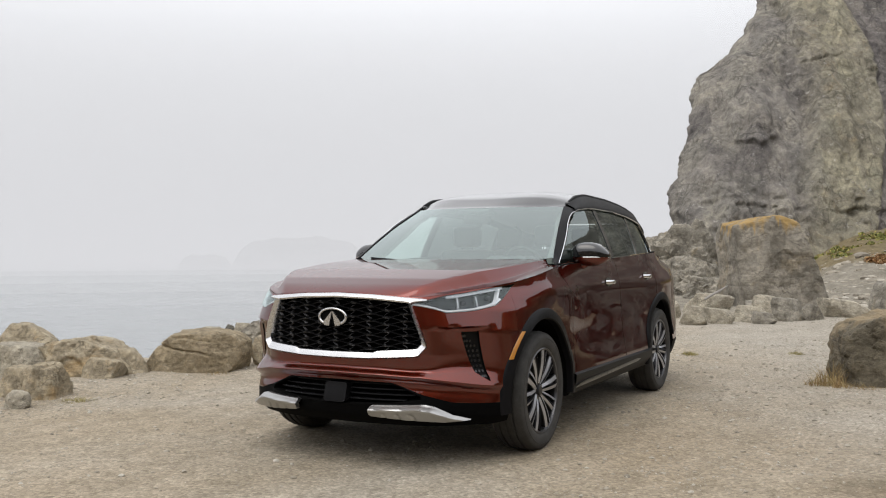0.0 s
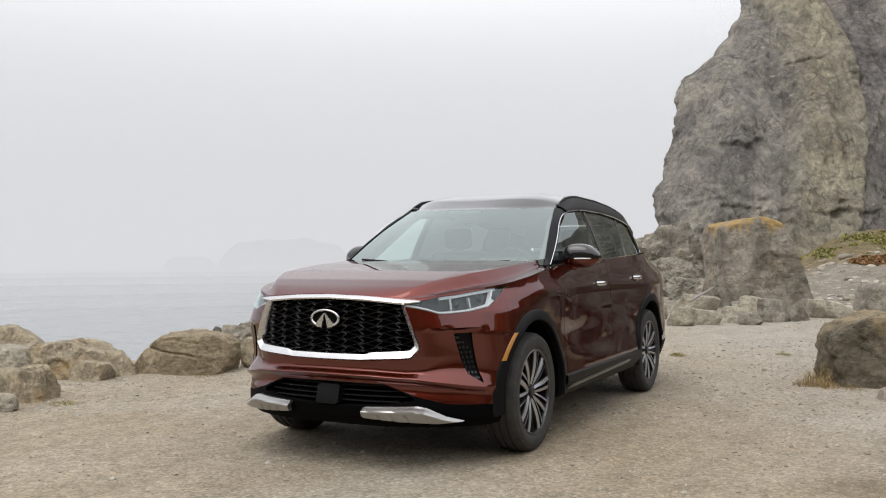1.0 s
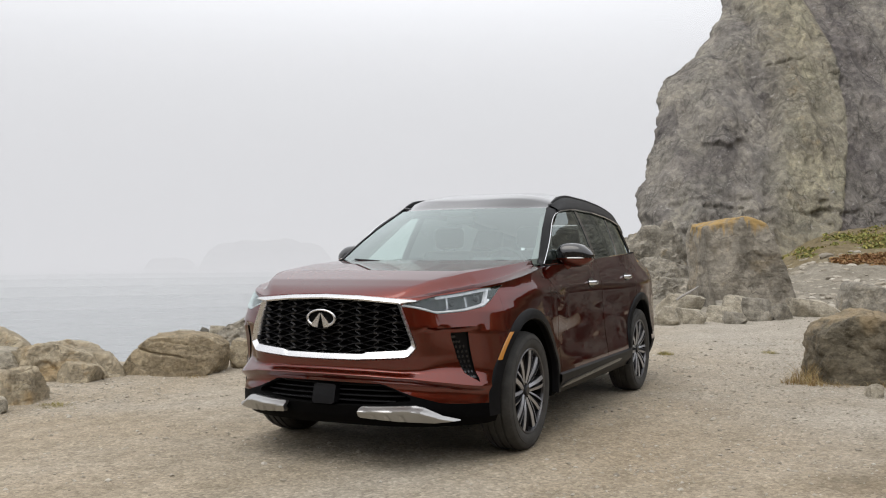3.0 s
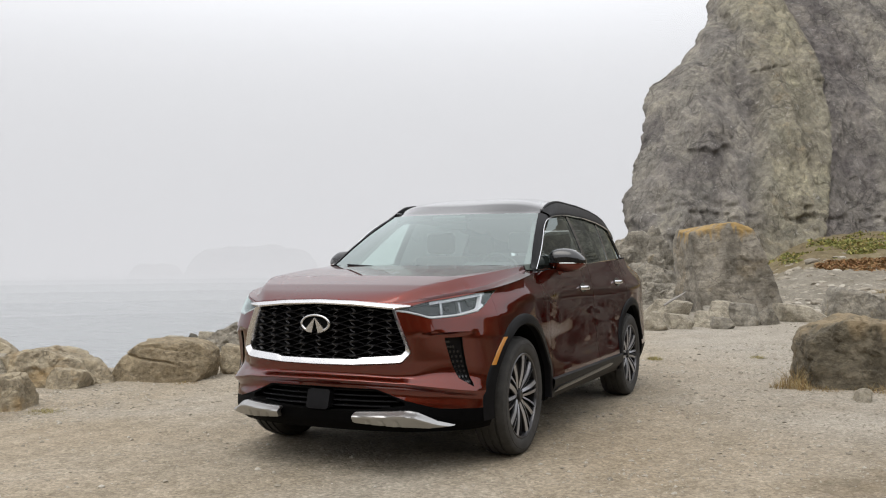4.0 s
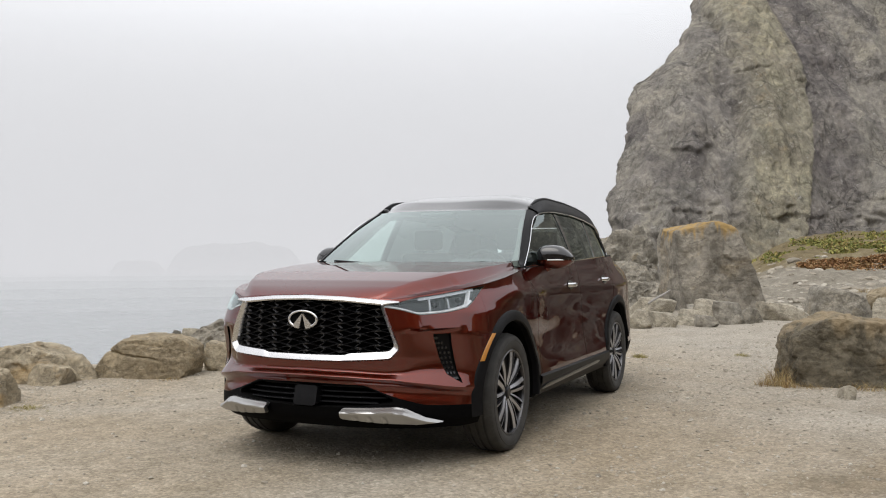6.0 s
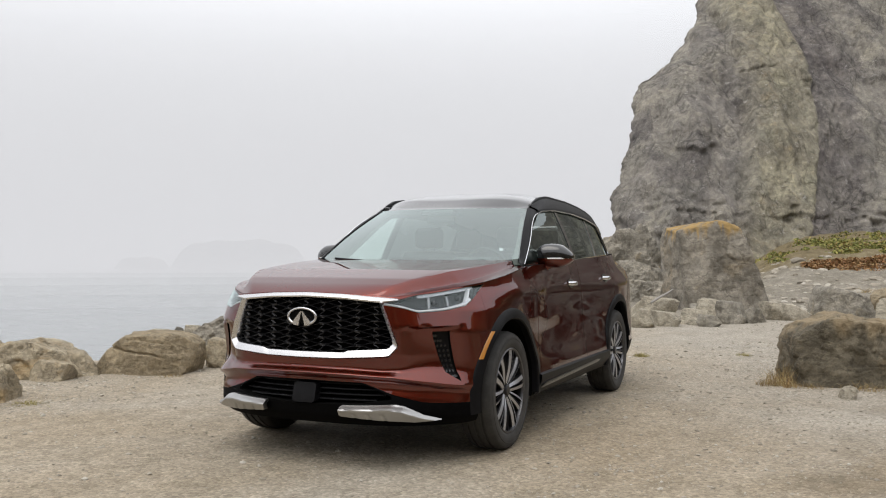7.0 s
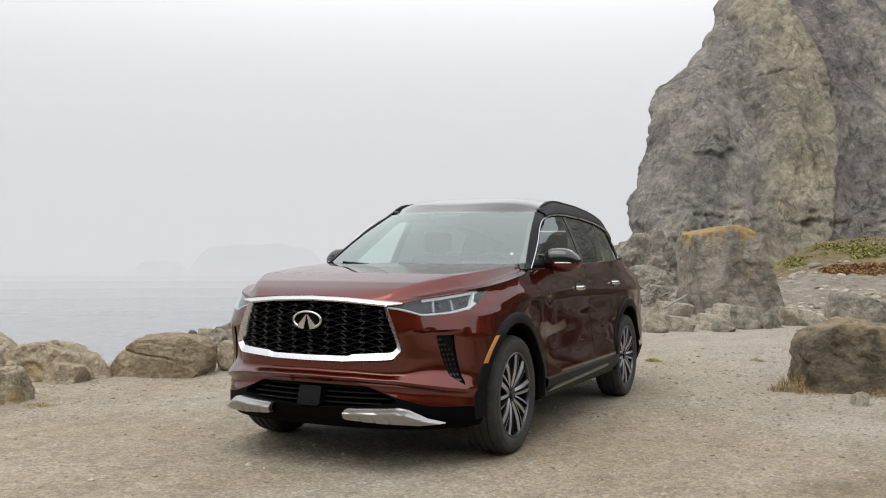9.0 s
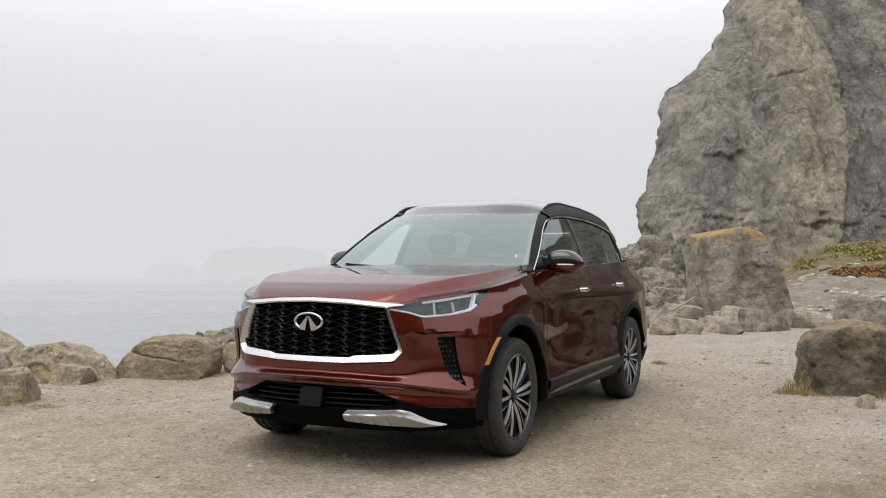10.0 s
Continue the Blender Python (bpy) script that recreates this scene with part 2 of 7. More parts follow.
gx = np.concatenate([-np.geomspace(2500, 9, 26), np.arange(-8.5, 8.51, 0.07), np.geomspace(9, 2500, 26)])
gy = np.concatenate([-np.geomspace(2500, 5, 22), np.arange(-4.6, 20, 0.08), np.arange(20, 60, 0.4), np.geomspace(61, 2500, 20)])
GX, GY = np.meshgrid(gx, gy, indexing="ij")
GZ = land_height(GX, GY)
near = (abs(GX) < 9.5) & (GY > -6) & (GY < 60)
for i, j in zip(*np.nonzero(near)):
    x, y = GX[i, j], GY[i, j]
    far_k = 1 + 5 * min(1, max(0, (y - 16) / 14))
    GZ[i, j] += 0.022 * far_k * fbm(x * 0.7, y * 0.7, 0.3, 3) + 0.006 * far_k * fbm(x * 4, y * 4, 2.0, 3)
# flat under the wheels
GZ = np.where((abs(GX) < 1.3) & (GY > -0.6) & (GY < 3.5), np.minimum(GZ, 0.0) * 0.15, GZ)


def make_ground_material():
    m, n, l, b = mat_new("packed_gravel")
    vec = coords(n, l)
    big = noise_node(n, l, vec, 0.35, 4, 0.55, 0.4)
    midn = noise_node(n, l, coords(n, l, (1.0, 0.55, 1)), 2.3, 6, 0.65, 0.5)
    fine = noise_node(n, l, vec, 55, 8, 0.80)
    c = ramp(n, l, big, [(0.32, (0.298, 0.250, 0.182)), (0.5, (0.325, 0.284, 0.220)), (0.68, (0.350, 0.322, 0.272))])
    c = mix(n, l, 0.55, c, ramp(n, l, midn, [(0.3, (0.72, 0.70, 0.66)), (0.7, (1.22, 1.2, 1.2))]), "MULTIPLY")
    sep = n.new("ShaderNodeSeparateXYZ")
    l.new(vec, sep.inputs[0])
    bank = n.new("ShaderNodeMath")
    bank.operation = "MULTIPLY_ADD"
    l.new(noise_node(n, l, vec, 0.6, 5, 0.6), bank.inputs[0])
    bank.inputs[1].default_value = 6.0
    l.new(sep.outputs["Y"], bank.inputs[2])
    # damp, scuffed and dusty spots
    spot = noise_node(n, l, coords(n, l, (1.0, 0.8, 1)), 9.0, 6, 0.72, 0.3)
    c = mix(n, l, 0.7, c, ramp(n, l, spot, [(0.30, (0.66, 0.66, 0.62)), (0.5, (1.0, 1.0, 0.99)), (0.70, (1.22, 1.21, 1.2))]), "MULTIPLY")
    # greyer crushed stone along the track, dry brown turf on the top of the bank
    grey = noise_node(n, l, vec, 0.9, 6, 0.7, 0.4)
    gx_ = n.new("ShaderNodeVectorMath")
    gx_.operation = "DOT_PRODUCT"
    gx_.inputs[1].default_value = (0.55, 0.22, 0)
    l.new(vec, gx_.inputs[0])
    ga = n.new("ShaderNodeMath")
    ga.operation = "MULTIPLY_ADD"
    l.new(grey, ga.inputs[0])
    ga.inputs[1].default_value = 1.6
    l.new(gx_.outputs["Value"], ga.inputs[2])
    c = mix(n, l, value(n, l, ga.outputs[0], 1.9, 3.3, 0, 0.7), c, mix(n, l, 0.5, (0.355, 0.337, 0.302), ramp(n, l, midn, [(0.3, (0.65, 0.65, 0.63)), (0.7, (1.2, 1.2, 1.2))]), "MULTIPLY"))
    c = mix(n, l, value(n, l, bank.outputs[0], 16.5, 20.0, 0, 0.85), c, ramp(n, l, midn, [(0.3, (0.12, 0.108, 0.084)), (0.5, (0.20, 0.183, 0.148)), (0.7, (0.285, 0.265, 0.225))]))
    tv = n.new("ShaderNodeVectorMath")
    tv.operation = "DOT_PRODUCT"
    tv.inputs[1].default_value = (-0.409, 0.9125, 0)
    l.new(vec, tv.inputs[0])
    ta = n.new("ShaderNodeMath")
    ta.operation = "MULTIPLY_ADD"
    l.new(grey, ta.inputs[0])
    ta.inputs[1].default_value = 5.0
    l.new(tv.outputs["Value"], ta.inputs[2])
    c = mix(n, l, value(n, l, ta.outputs[0], 29.5, 32.0, 0, 0.9), c, ramp(n, l, midn, [(0.3, (0.10, 0.075, 0.035)), (0.5, (0.155, 0.122, 0.062)), (0.7, (0.22, 0.185, 0.105))]))
    # brown turf past the track's edge, invented to darken the doors' reflections
    edge = n.new("ShaderNodeMath")
    edge.operation = "MULTIPLY_ADD"
    l.new(noise_node(n, l, vec, 0.55, 5, 0.6, 0.5), edge.inputs[0])
    edge.inputs[1].default_value = 3.0
    off_y = n.new("ShaderNodeMath")
    off_y.operation = "MULTIPLY_ADD"
    l.new(sep.outputs["Y"], off_y.inputs[0])
    off_y.inputs[1].default_value = -0.06
    l.new(sep.outputs["X"], off_y.inputs[2])
    l.new(off_y.outputs[0], edge.inputs[2])
    c = mix(n, l, value(n, l, edge.outputs[0], 4.35, 5.5, 0, 0.9), c, ramp(n, l, midn, [(0.3, (0.085, 0.062, 0.03)), (0.5, (0.15, 0.11, 0.06)), (0.7, (0.24, 0.185, 0.11))]))
    vo = n.new("ShaderNodeTexVoronoi")
    vo.inputs["Scale"].default_value = 46
    l.new(vec, vo.inputs["Vector"])
    peb = ramp(n, l, vo.outputs["Color"], [(0.0, (0.55, 0.52, 0.47)), (0.55, (0.95, 0.93, 0.9)), (1.0, (1.45, 1.42, 1.38))])
    c = mix(n, l, 0.6, c, peb, "MULTIPLY")
    c = mix(n, l, 0.75, c, ramp(n, l, fine, [(0.34, (0.45, 0.44, 0.42)), (0.5, (0.95, 0.95, 0.95)), (0.66, (1.4, 1.4, 1.4))]), "MULTIPLY")
    l.new(c, b.inputs["Base Color"])
    b.inputs["Roughness"].default_value = 0.93
    b.inputs["Specular IOR Level"].default_value = 0.25
    n1 = bump(n, l, b, vo.outputs["Distance"], 0.5, -0.009)
    n2 = bump(n, l, b, fine, 0.7, 0.007, n1)
    bump(n, l, b, midn, 0.4, 0.025, n2)
    return m


M_GROUND = make_ground_material()
ground = new("ground", mesh_from("ground", np.stack([GX, GY, GZ], -1).reshape(-1, 3), grid_faces(len(gx), len(gy)), M_GROUND))
tagged(ground, "pale tan packed gravel lay-by with loose stones", "ground", kind="structure")


def make_water():
    m, n, l, b = mat_new("sea_water")
    b.inputs["Base Color"].default_value = (0.26, 0.28, 0.285, 1)
    b.inputs["Roughness"].default_value = 0.12
    b.inputs["IOR"].default_value = 1.33
    v = coords(n, l, (0.45, 1.0, 1.0))
    w1 = noise_node(n, l, v, 0.5, 5, 0.6, 0.3)
    w2 = noise_node(n, l, v, 2.6, 4, 0.6)
    n1 = bump(n, l, b, w1, 0.9, 0.55)
    bump(n, l, b, w2, 0.8, 0.12, n1)
    return m


M_WATER = make_water()
sx = np.concatenate([-np.geomspace(3000, 10, 60)[:-1], np.linspace(-10, 12, 8)])
sy = np.concatenate([np.linspace(-400, 0, 10), np.geomspace(2, 3000, 60)])
SX, SY = np.meshgrid(sx, sy, indexing="ij")
water = new("sea", mesh_from("sea", np.stack([SX, SY, SX * 0 + SEA_Z], -1).reshape(-1, 3), grid_faces(len(sx), len(sy)), M_WATER))
tagged(water, "calm pale grey sea under fog", "sea", kind="structure")


# ---- the cliff: axes along its face, u to the side, v away, z up ----
CLIFF = Matrix(((0.9125, -0.4090, 0, 2.965), (0.4090, 0.9125, 0, -5.564), (0, 0, 1, 0), (0, 0, 0, 1)))
EDGE_Z = [0, 1.85, 3.4, 4.3, 5.4, 7.1, 8.6, 10.5, 11.7, 12.6, 13.8, 14.9, 16.4, 18.2, 21, 26]
EDGE_U = [8.4, 8.6, 8.6, 8.9, 9.3, 9.8, 10.6, 10.8, 11.4, 12.6, 14.0, 15.1, 15.8, 16.7, 18.2, 21]


def cliff_point(s, z):
    """s runs along the face from the seaward edge; below zero it turns back behind the edge."""
    u0 = float(np.interp(z, EDGE_Z, EDGE_U))
    base = 43.5 + 0.80 * z
    s0, s = s, s + (u0 - 9.0 if s > 0 else 0.0) * 1.0
    lump = 0.9 * fbm(s * 0.16 + 3, z * 0.09, 1.7, 3) + 0.35 * fbm(s * 0.5, z * 0.2, 5.1, 3)
    rib = 0.40 * noise.ridged_multi_fractal(Vector((s * 0.38 + z * 0.03, z * 0.05, 9.2)), 1.0, 2.0, 3, 1.0, 2.0)
    if s0 >= 0:
        turn = 2.2 * math.exp(-s0 / 1.1)
        u, v = u0 + s0, base + turn + 0.12 * s0
    else:
        u, v = u0 - 0.45 * s0, base + 2.2 - 1.0 * s0
    # broken planes: each cell stands forward and tilts by itself, with narrow slopes between
    blocks = 0.0
    for fs, fz, amp, tilt, edge, sd in ((0.36, 0.17, 0.50, 0.30, 22, 1.5), (0.95, 0.50, 0.20, 0.34, 14, 6.5), (2.2, 1.25, 0.075, 0.36, 9, 11.5)):
        wx, wz = 0.30 * fbm(s * fs * 2, z * fz * 2, sd, 3), 0.30 * fbm(s * fs * 2, z * fz * 2, sd + 3, 3)
        q = Vector((s * fs + wx, z * fz + wz, sd))
        dist, cells = noise.voronoi(q)
        total, weight = 0.0, 0.0
        for d_, c in zip(dist[:3], cells[:3]):
            w_ = math.exp(-edge * (d_ - dist[0]))
            h_ = amp * noise.noise(c * 7.3) + tilt / fs * 0.5 * ((q.x - c.x) * noise.noise(c * 5.1 + Vector((3, 0, 0))) + (q.y - c.y) * (noise.noise(c * 4.3) - 0.1))
            total += w_ * h_
            weight += w_
        blocks += total / weight
    fine = 0.10 * fbm(s * 1.7, z * 1.0, 2.2, 4) + 0.07 * fbm(s * 5, z * 4, 4.2, 4)
    push = lump + rib + blocks + fine
    # a block that stands out over a hollow, a pale slab with upright flutes beside it, a slanting crack
    d = u + 0.022 * (z - 14) ** 2 - 21.4 + 0.25 * fbm(z * 0.6, s * 0.3, 6.1, 3)
    block = 0.42 * float(sstep(12.3, 12.8, u + 0.25 * fbm(z, 0, 3, 2)) * (1 - sstep(14.3, 14.8, u + 0.2 * fbm(z * 2, 0, 7, 2))) * sstep(7.15, 7.4, z + 0.3 * fbm(s, 0, 5, 2)) * (1 - sstep(8.6, 10.5, z)))
    slab = 0.30 * float(sstep(-4.3, -3.7, d) * (1 - sstep(-0.10, 0.12, d)))
    flute = 0.10 * math.sin(6.5 * d + 2.0 * fbm(z * 0.2, s, 2.9, 2)) * math.exp(-((d + 4.2) / 0.75) ** 2)
    crack = 0.14 * math.exp(-((z - 12.25 - 0.25 * (u - 17.4) - 0.12 * fbm(u * 2, 0, 1.1, 2)) / 0.09) ** 2) * float(sstep(17.0, 17.4, u) * (1 - sstep(19.3, 20.0, u)))
    cleft = 0.8 * max(0, fbm(s * 0.9, z * 1.6, 7.7, 3)) * math.exp(-((z - 3.2) / 1.3) ** 2)
    push += block + slab + flute - crack - cleft
    k = min(1.0, max(0.25, (s0 + 1.2) / 2.2))
    side = (0.30 * fbm(z * 0.55, s0 * 0.3, 8.8, 4) + 0.14 * fbm(z * 2.3, s0, 3.3, 4)) * (1 - 0.7 * min(1, max(0, s0 / 3)))
    return u + side, v - push * k, z


def make_cliff_material():
    m, n, l, b = mat_new("cliff_rock")
    vec = coords(n, l)
    streak = coords(n, l, (1.0, 1.0, 0.16))
    big = noise_node(n, l, coords(n, l, (1, 1, 0.5)), 0.22, 6, 0.6, 0.8)
    st = noise_node(n, l, streak, 0.8, 6, 0.65, 0.5)
    fine = noise_node(n, l, vec, 3.2, 9, 0.72)
    c = ramp(n, l, big, [(0.3, (0.158, 0.149, 0.143)), (0.5, (0.218, 0.208, 0.192)), (0.7, (0.275, 0.262, 0.228))])
    c = mix(n, l, 0.7, c, ramp(n, l, st, [(0.3, (0.66, 0.65, 0.65)), (0.7, (1.28, 1.25, 1.2))]), "MULTIPLY")
    # bands of other rock along the face: a pale slab with a sharp far edge, a dark zone beyond it
    sep = n.new("ShaderNodeSeparateXYZ")
    l.new(vec, sep.inputs[0])

    def calc(op, a, b_):
        k = n.new("ShaderNodeMath")
        k.operation = op
        for sock, v in zip(k.inputs, (a, b_)):
            if hasattr(v, "links"):
                l.new(v, sock)
            else:
                sock.default_value = v
        return k.outputs[0]

    zz = calc("SUBTRACT", sep.outputs["Z"], 14.0)
    wob = calc("MULTIPLY", noise_node(n, l, coords(n, l, (1, 0.4, 0.6)), 0.9, 6, 0.62), 1.3)
    side = calc("ADD", calc("ADD", calc("MULTIPLY", calc("MULTIPLY", zz, zz), 0.022), sep.outputs["X"]), wob)
    side = value(n, l, side, 14.0, 26.0)
    band = ramp(n, l, side, [(0.0, (0, 0, 0)), (0.29, (0, 0, 0)), (0.42, (0.9, 0.9, 0.9)), (0.52, (1, 1, 1)), (0.664, (0.85, 0.85, 0.85)), (0.676, (0, 0, 0))])
    dark = ramp(n, l, side, [(0.0, (0, 0, 0)), (0.664, (0, 0, 0)), (0.676, (1, 1, 1)), (0.88, (0.8, 0.8, 0.8)), (0.93, (0, 0, 0))])
    tan = mix(n, l, 0.85, (0.275, 0.258, 0.198), ramp(n, l, st, [(0.3, (0.70, 0.69, 0.66)), (0.7, (1.25, 1.24, 1.2))]), "MULTIPLY")
    tan = mix(n, l, value(n, l, noise_node(n, l, coords(n, l, (1, 1, 0.7)), 0.9, 6, 0.7, 0.8), 0.55, 0.72, 0, 0.55), tan, (0.40, 0.30, 0.17))
    tan = mix(n, l, value(n, l, noise_node(n, l, coords(n, l, (1.2, 1, 0.5)), 0.7, 5, 0.6, 0.5), 0.56, 0.70, 0, 0.5), tan, (0.25, 0.25, 0.19))
    c = mix(n, l, calc("MULTIPLY", band, 0.85), c, tan)
    c = mix(n, l, calc("MULTIPLY", dark, 0.75), c, mix(n, l, 0.8, (0.140, 0.129, 0.128), ramp(n, l, st, [(0.3, (0.62, 0.62, 0.62)), (0.7, (1.35, 1.33, 1.3))]), "MULTIPLY"))
    c = mix(n, l, 0.5, c, ramp(n, l, fine, [(0.32, (0.45, 0.45, 0.45)), (0.7, (1.3, 1.3, 1.3))]), "MULTIPLY")
    # broken pieces, each a little lighter, darker, redder or greyer than the next, and upright grain
    pw = mix(n, l, 0.5, coords(n, l, (1, 1, 0.6)), noise_node(n, l, vec, 1.1, 6, 0.7), "ADD")
    for sc, k in ((0.55, 0.5), (1.7, 0.38), (4.6, 0.22)):
        piece = n.new("ShaderNodeTexVoronoi")
        piece.inputs["Scale"].default_value = sc
        l.new(pw, piece.inputs["Vector"])
        tone = n.new("ShaderNodeSeparateColor")
        l.new(piece.outputs["Color"], tone.inputs[0])
        c = mix(n, l, k, c, ramp(n, l, tone.outputs[0], [(0.0, (0.58, 0.57, 0.59)), (0.35, (0.93, 0.91, 0.92)), (0.6, (1.05, 1.06, 1.03)), (0.85, (1.20, 1.18, 1.12)), (1.0, (1.40, 1.39, 1.34))]), "MULTIPLY")
    lean = n.new("ShaderNodeMapping")
    lean.inputs["Rotation"].default_value, lean.inputs["Scale"].default_value = (0.0, 0.22, 0.0), (2.4, 2.4, 0.28)
    l.new(mix(n, l, 0.12, vec, noise_node(n, l, vec, 0.8, 4), "ADD"), lean.inputs["Vector"])
    grain = noise_node(n, l, lean.outputs[0], 1.1, 8, 0.72)
    c = mix(n, l, 0.7, c, ramp(n, l, grain, [(0.34, (0.52, 0.51, 0.52)), (0.47, (1.0, 1.0, 1.0)), (0.66, (1.36, 1.35, 1.31))]), "MULTIPLY")
    # pale mineral flecks
    fleck = noise_node(n, l, coords(n, l, (1, 1, 0.8)), 2.6, 9, 0.78, 0.6)
    c = mix(n, l, value(n, l, fleck, 0.585, 0.65, 0, 0.5), c, (0.50, 0.48, 0.46))
    # fractured facets: every cell slopes its own way
    facets = facet_height(n, l, coords(n, l, (1, 1, 0.55)), (0.8, 2.3, 6.0))
    # joints: long upright ones and a finer net
    lines = None
    for sc, zs, wd in ((0.35, 0.30, 0.020), (1.1, 0.55, 0.030), (3.2, 0.8, 0.045)):
        vo = n.new("ShaderNodeTexVoronoi")
        vo.feature = "DISTANCE_TO_EDGE"
        vo.inputs["Scale"].default_value = sc
        l.new(mix(n, l, 0.22, coords(n, l, (1, 1, zs)), noise_node(n, l, vec, sc * 1.6, 6, 0.65), "ADD"), vo.inputs["Vector"])
        e = value(n, l, vo.outputs["Distance"], 0.0, wd, 0.0, 1.0)
        lines = e if lines is None else mix(n, l, 1.0, lines, e, "MULTIPLY")
    keep = noise_node(n, l, vec, 0.5, 4)
    lines = mix(n, l, value(n, l, keep, 0.42, 0.62, 0.0, 0.85), (1.0, 1.0, 1.0), lines)
    c = mix(n, l, 0.5, c, lines, "MULTIPLY")
    speck = noise_node(n, l, vec, 11, 8, 0.8)
    c = mix(n, l, 0.35, c, ramp(n, l, speck, [(0.35, (0.55, 0.55, 0.55)), (0.5, (1.0, 1.0, 1.0)), (0.68, (1.5, 1.48, 1.42))]), "MULTIPLY")
    l.new(c, b.inputs["Base Color"])
    b.inputs["Roughness"].default_value = 0.92
    b.inputs["Specular IOR Level"].default_value = 0.2
    n0 = bump(n, l, b, facets, 0.40, 1.1)
    n0 = bump(n, l, b, grain, 0.7, 0.16, n0)
    n1 = bump(n, l, b, fine, 0.6, 0.12, n0)
    n2 = bump(n, l, b, speck, 0.6, 0.05, n1)
    bump(n, l, b, lines, 0.5, 0.12, n2)
    return m


M_CLIFF = make_cliff_material()
cs = np.concatenate([-np.geomspace(14, 0.3, 22), np.arange(0, 19, 0.105), np.geomspace(19.2, 45, 26)])
cz = np.concatenate([np.arange(-1.0, 17.6, 0.105), np.linspace(17.8, 26, 24)])
cv = [cliff_point(s, z) for s in cs for z in cz]
cliff = new("cliff", mesh_from("cliff", cv, grid_faces(len(cs), len(cz)), M_CLIFF))
cliff.matrix_world = CLIFF
tagged(cliff, "weathered grey-brown sea cliff with a tan rock band", "cliff", kind="structure")


# ---- hillside that closes the place to the side of the car and behind the viewer ----
def ring_point(k, h):
    """k along the foot of the slope, from beyond the cliff's far end round to behind the viewer; h up the slope."""
    foot = np.array([(20, 52), (15, 36), (11.5, 24), (10, 14), (11, 4), (13, -8), (12, -18), (2, -24), (-12, -26), (-30, -22)], float)
    i = min(int(k), len(foot) - 2)
    f = k - i
    c = foot[i] * (1 - f) + foot[i + 1] * f
    out = c - np.array((-2.0, 6.0))
    out = out / np.linalg.norm(out)
    rise = 9.5 + 3.0 * math.sin(k * 1.3)
    x, y = c + out * (h * 9.0)
    z = -0.3 + rise * (h ** 0.8)
    push = 1.2 * fbm(x * 0.2, y * 0.2, z * 0.2, 4) + 0.5 * fbm(x * 0.9, y * 0.9, z * 0.9, 3)
    return x - out[0] * push * 1.0, y - out[1] * push, z + 0.8 * push * h


M_HILL = stone("hill_rock", (0.020, 0.016, 0.009), (0.075, 0.057, 0.030), (0.42, 0.31, 0.18), (0.06, 0.048, 0.02), 0.42, 0.08, 0.56)
hk, hh = np.linspace(0, 8.99, 120), np.linspace(0, 1, 26)
hill = new("hillside", mesh_from("hillside", [ring_point(k, h) for k in hk for h in hh], grid_faces(len(hk), len(hh)), M_HILL))
tagged(hill, "brown rocky hillside with dry scrub", "hillside", kind="structure")

# ---- sea fog imitated by see-through glowing sheets, thicker with distance, and two islands in it ----
def make_fog_glow(alpha, top):
    m = bpy.data.materials.new("fog_glow")
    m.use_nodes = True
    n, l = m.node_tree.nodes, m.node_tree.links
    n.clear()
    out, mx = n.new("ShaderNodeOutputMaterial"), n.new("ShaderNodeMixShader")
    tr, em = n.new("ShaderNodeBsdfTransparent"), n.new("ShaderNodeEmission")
    # the haze is emission in the low sky's colour
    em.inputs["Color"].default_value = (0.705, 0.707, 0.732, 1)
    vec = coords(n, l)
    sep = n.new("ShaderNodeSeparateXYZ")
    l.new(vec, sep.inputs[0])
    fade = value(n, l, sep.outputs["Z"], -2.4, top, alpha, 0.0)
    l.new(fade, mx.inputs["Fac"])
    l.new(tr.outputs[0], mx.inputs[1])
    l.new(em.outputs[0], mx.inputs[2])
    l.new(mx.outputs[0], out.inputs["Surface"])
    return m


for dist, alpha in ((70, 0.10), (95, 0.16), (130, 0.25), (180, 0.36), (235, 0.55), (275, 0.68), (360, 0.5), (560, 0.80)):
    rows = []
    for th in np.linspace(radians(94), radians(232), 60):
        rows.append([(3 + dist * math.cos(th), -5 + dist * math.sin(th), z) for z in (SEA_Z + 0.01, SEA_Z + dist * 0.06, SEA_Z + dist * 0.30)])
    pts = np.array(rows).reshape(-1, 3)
    fog = new("fog_glow_sheet", mesh_from("fog_glow_sheet", pts, grid_faces(60, 3), make_fog_glow(alpha, SEA_Z + dist * 0.30)))
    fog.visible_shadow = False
    tagged(fog, "pale glowing see-through sheet that imitates fog over the water", "fog", kind="structure")

M_ISLE = stone("island_rock", (0.10, 0.10, 0.10), (0.15, 0.15, 0.145), (0.20, 0.20, 0.19), (0.14, 0.14, 0.10), 0.05, 0.4)
def island(cx, cy, length, height, seed):
    rows = []
    ax = np.array((0.9, 0.42))
    for a in np.linspace(-1, 1, 70):
        prof = height * (1 - abs(a) ** 8) * (0.92 + 0.12 * fbm(a * 2.3, seed, 0.0, 4))
        rows.append([(cx + ax[0] * a * length / 2 + d * -0.42, cy + ax[1] * a * length / 2 + d * 0.9, SEA_Z - 1 + (prof + 1) * h) for d, h in ((-9, 0), (-6.5, 0.55), (-4, 0.9), (0, 1), (4, 0.9), (9, 0))])
    return mesh_from("island", np.array(rows).reshape(-1, 3), grid_faces(70, 6), M_ISLE)
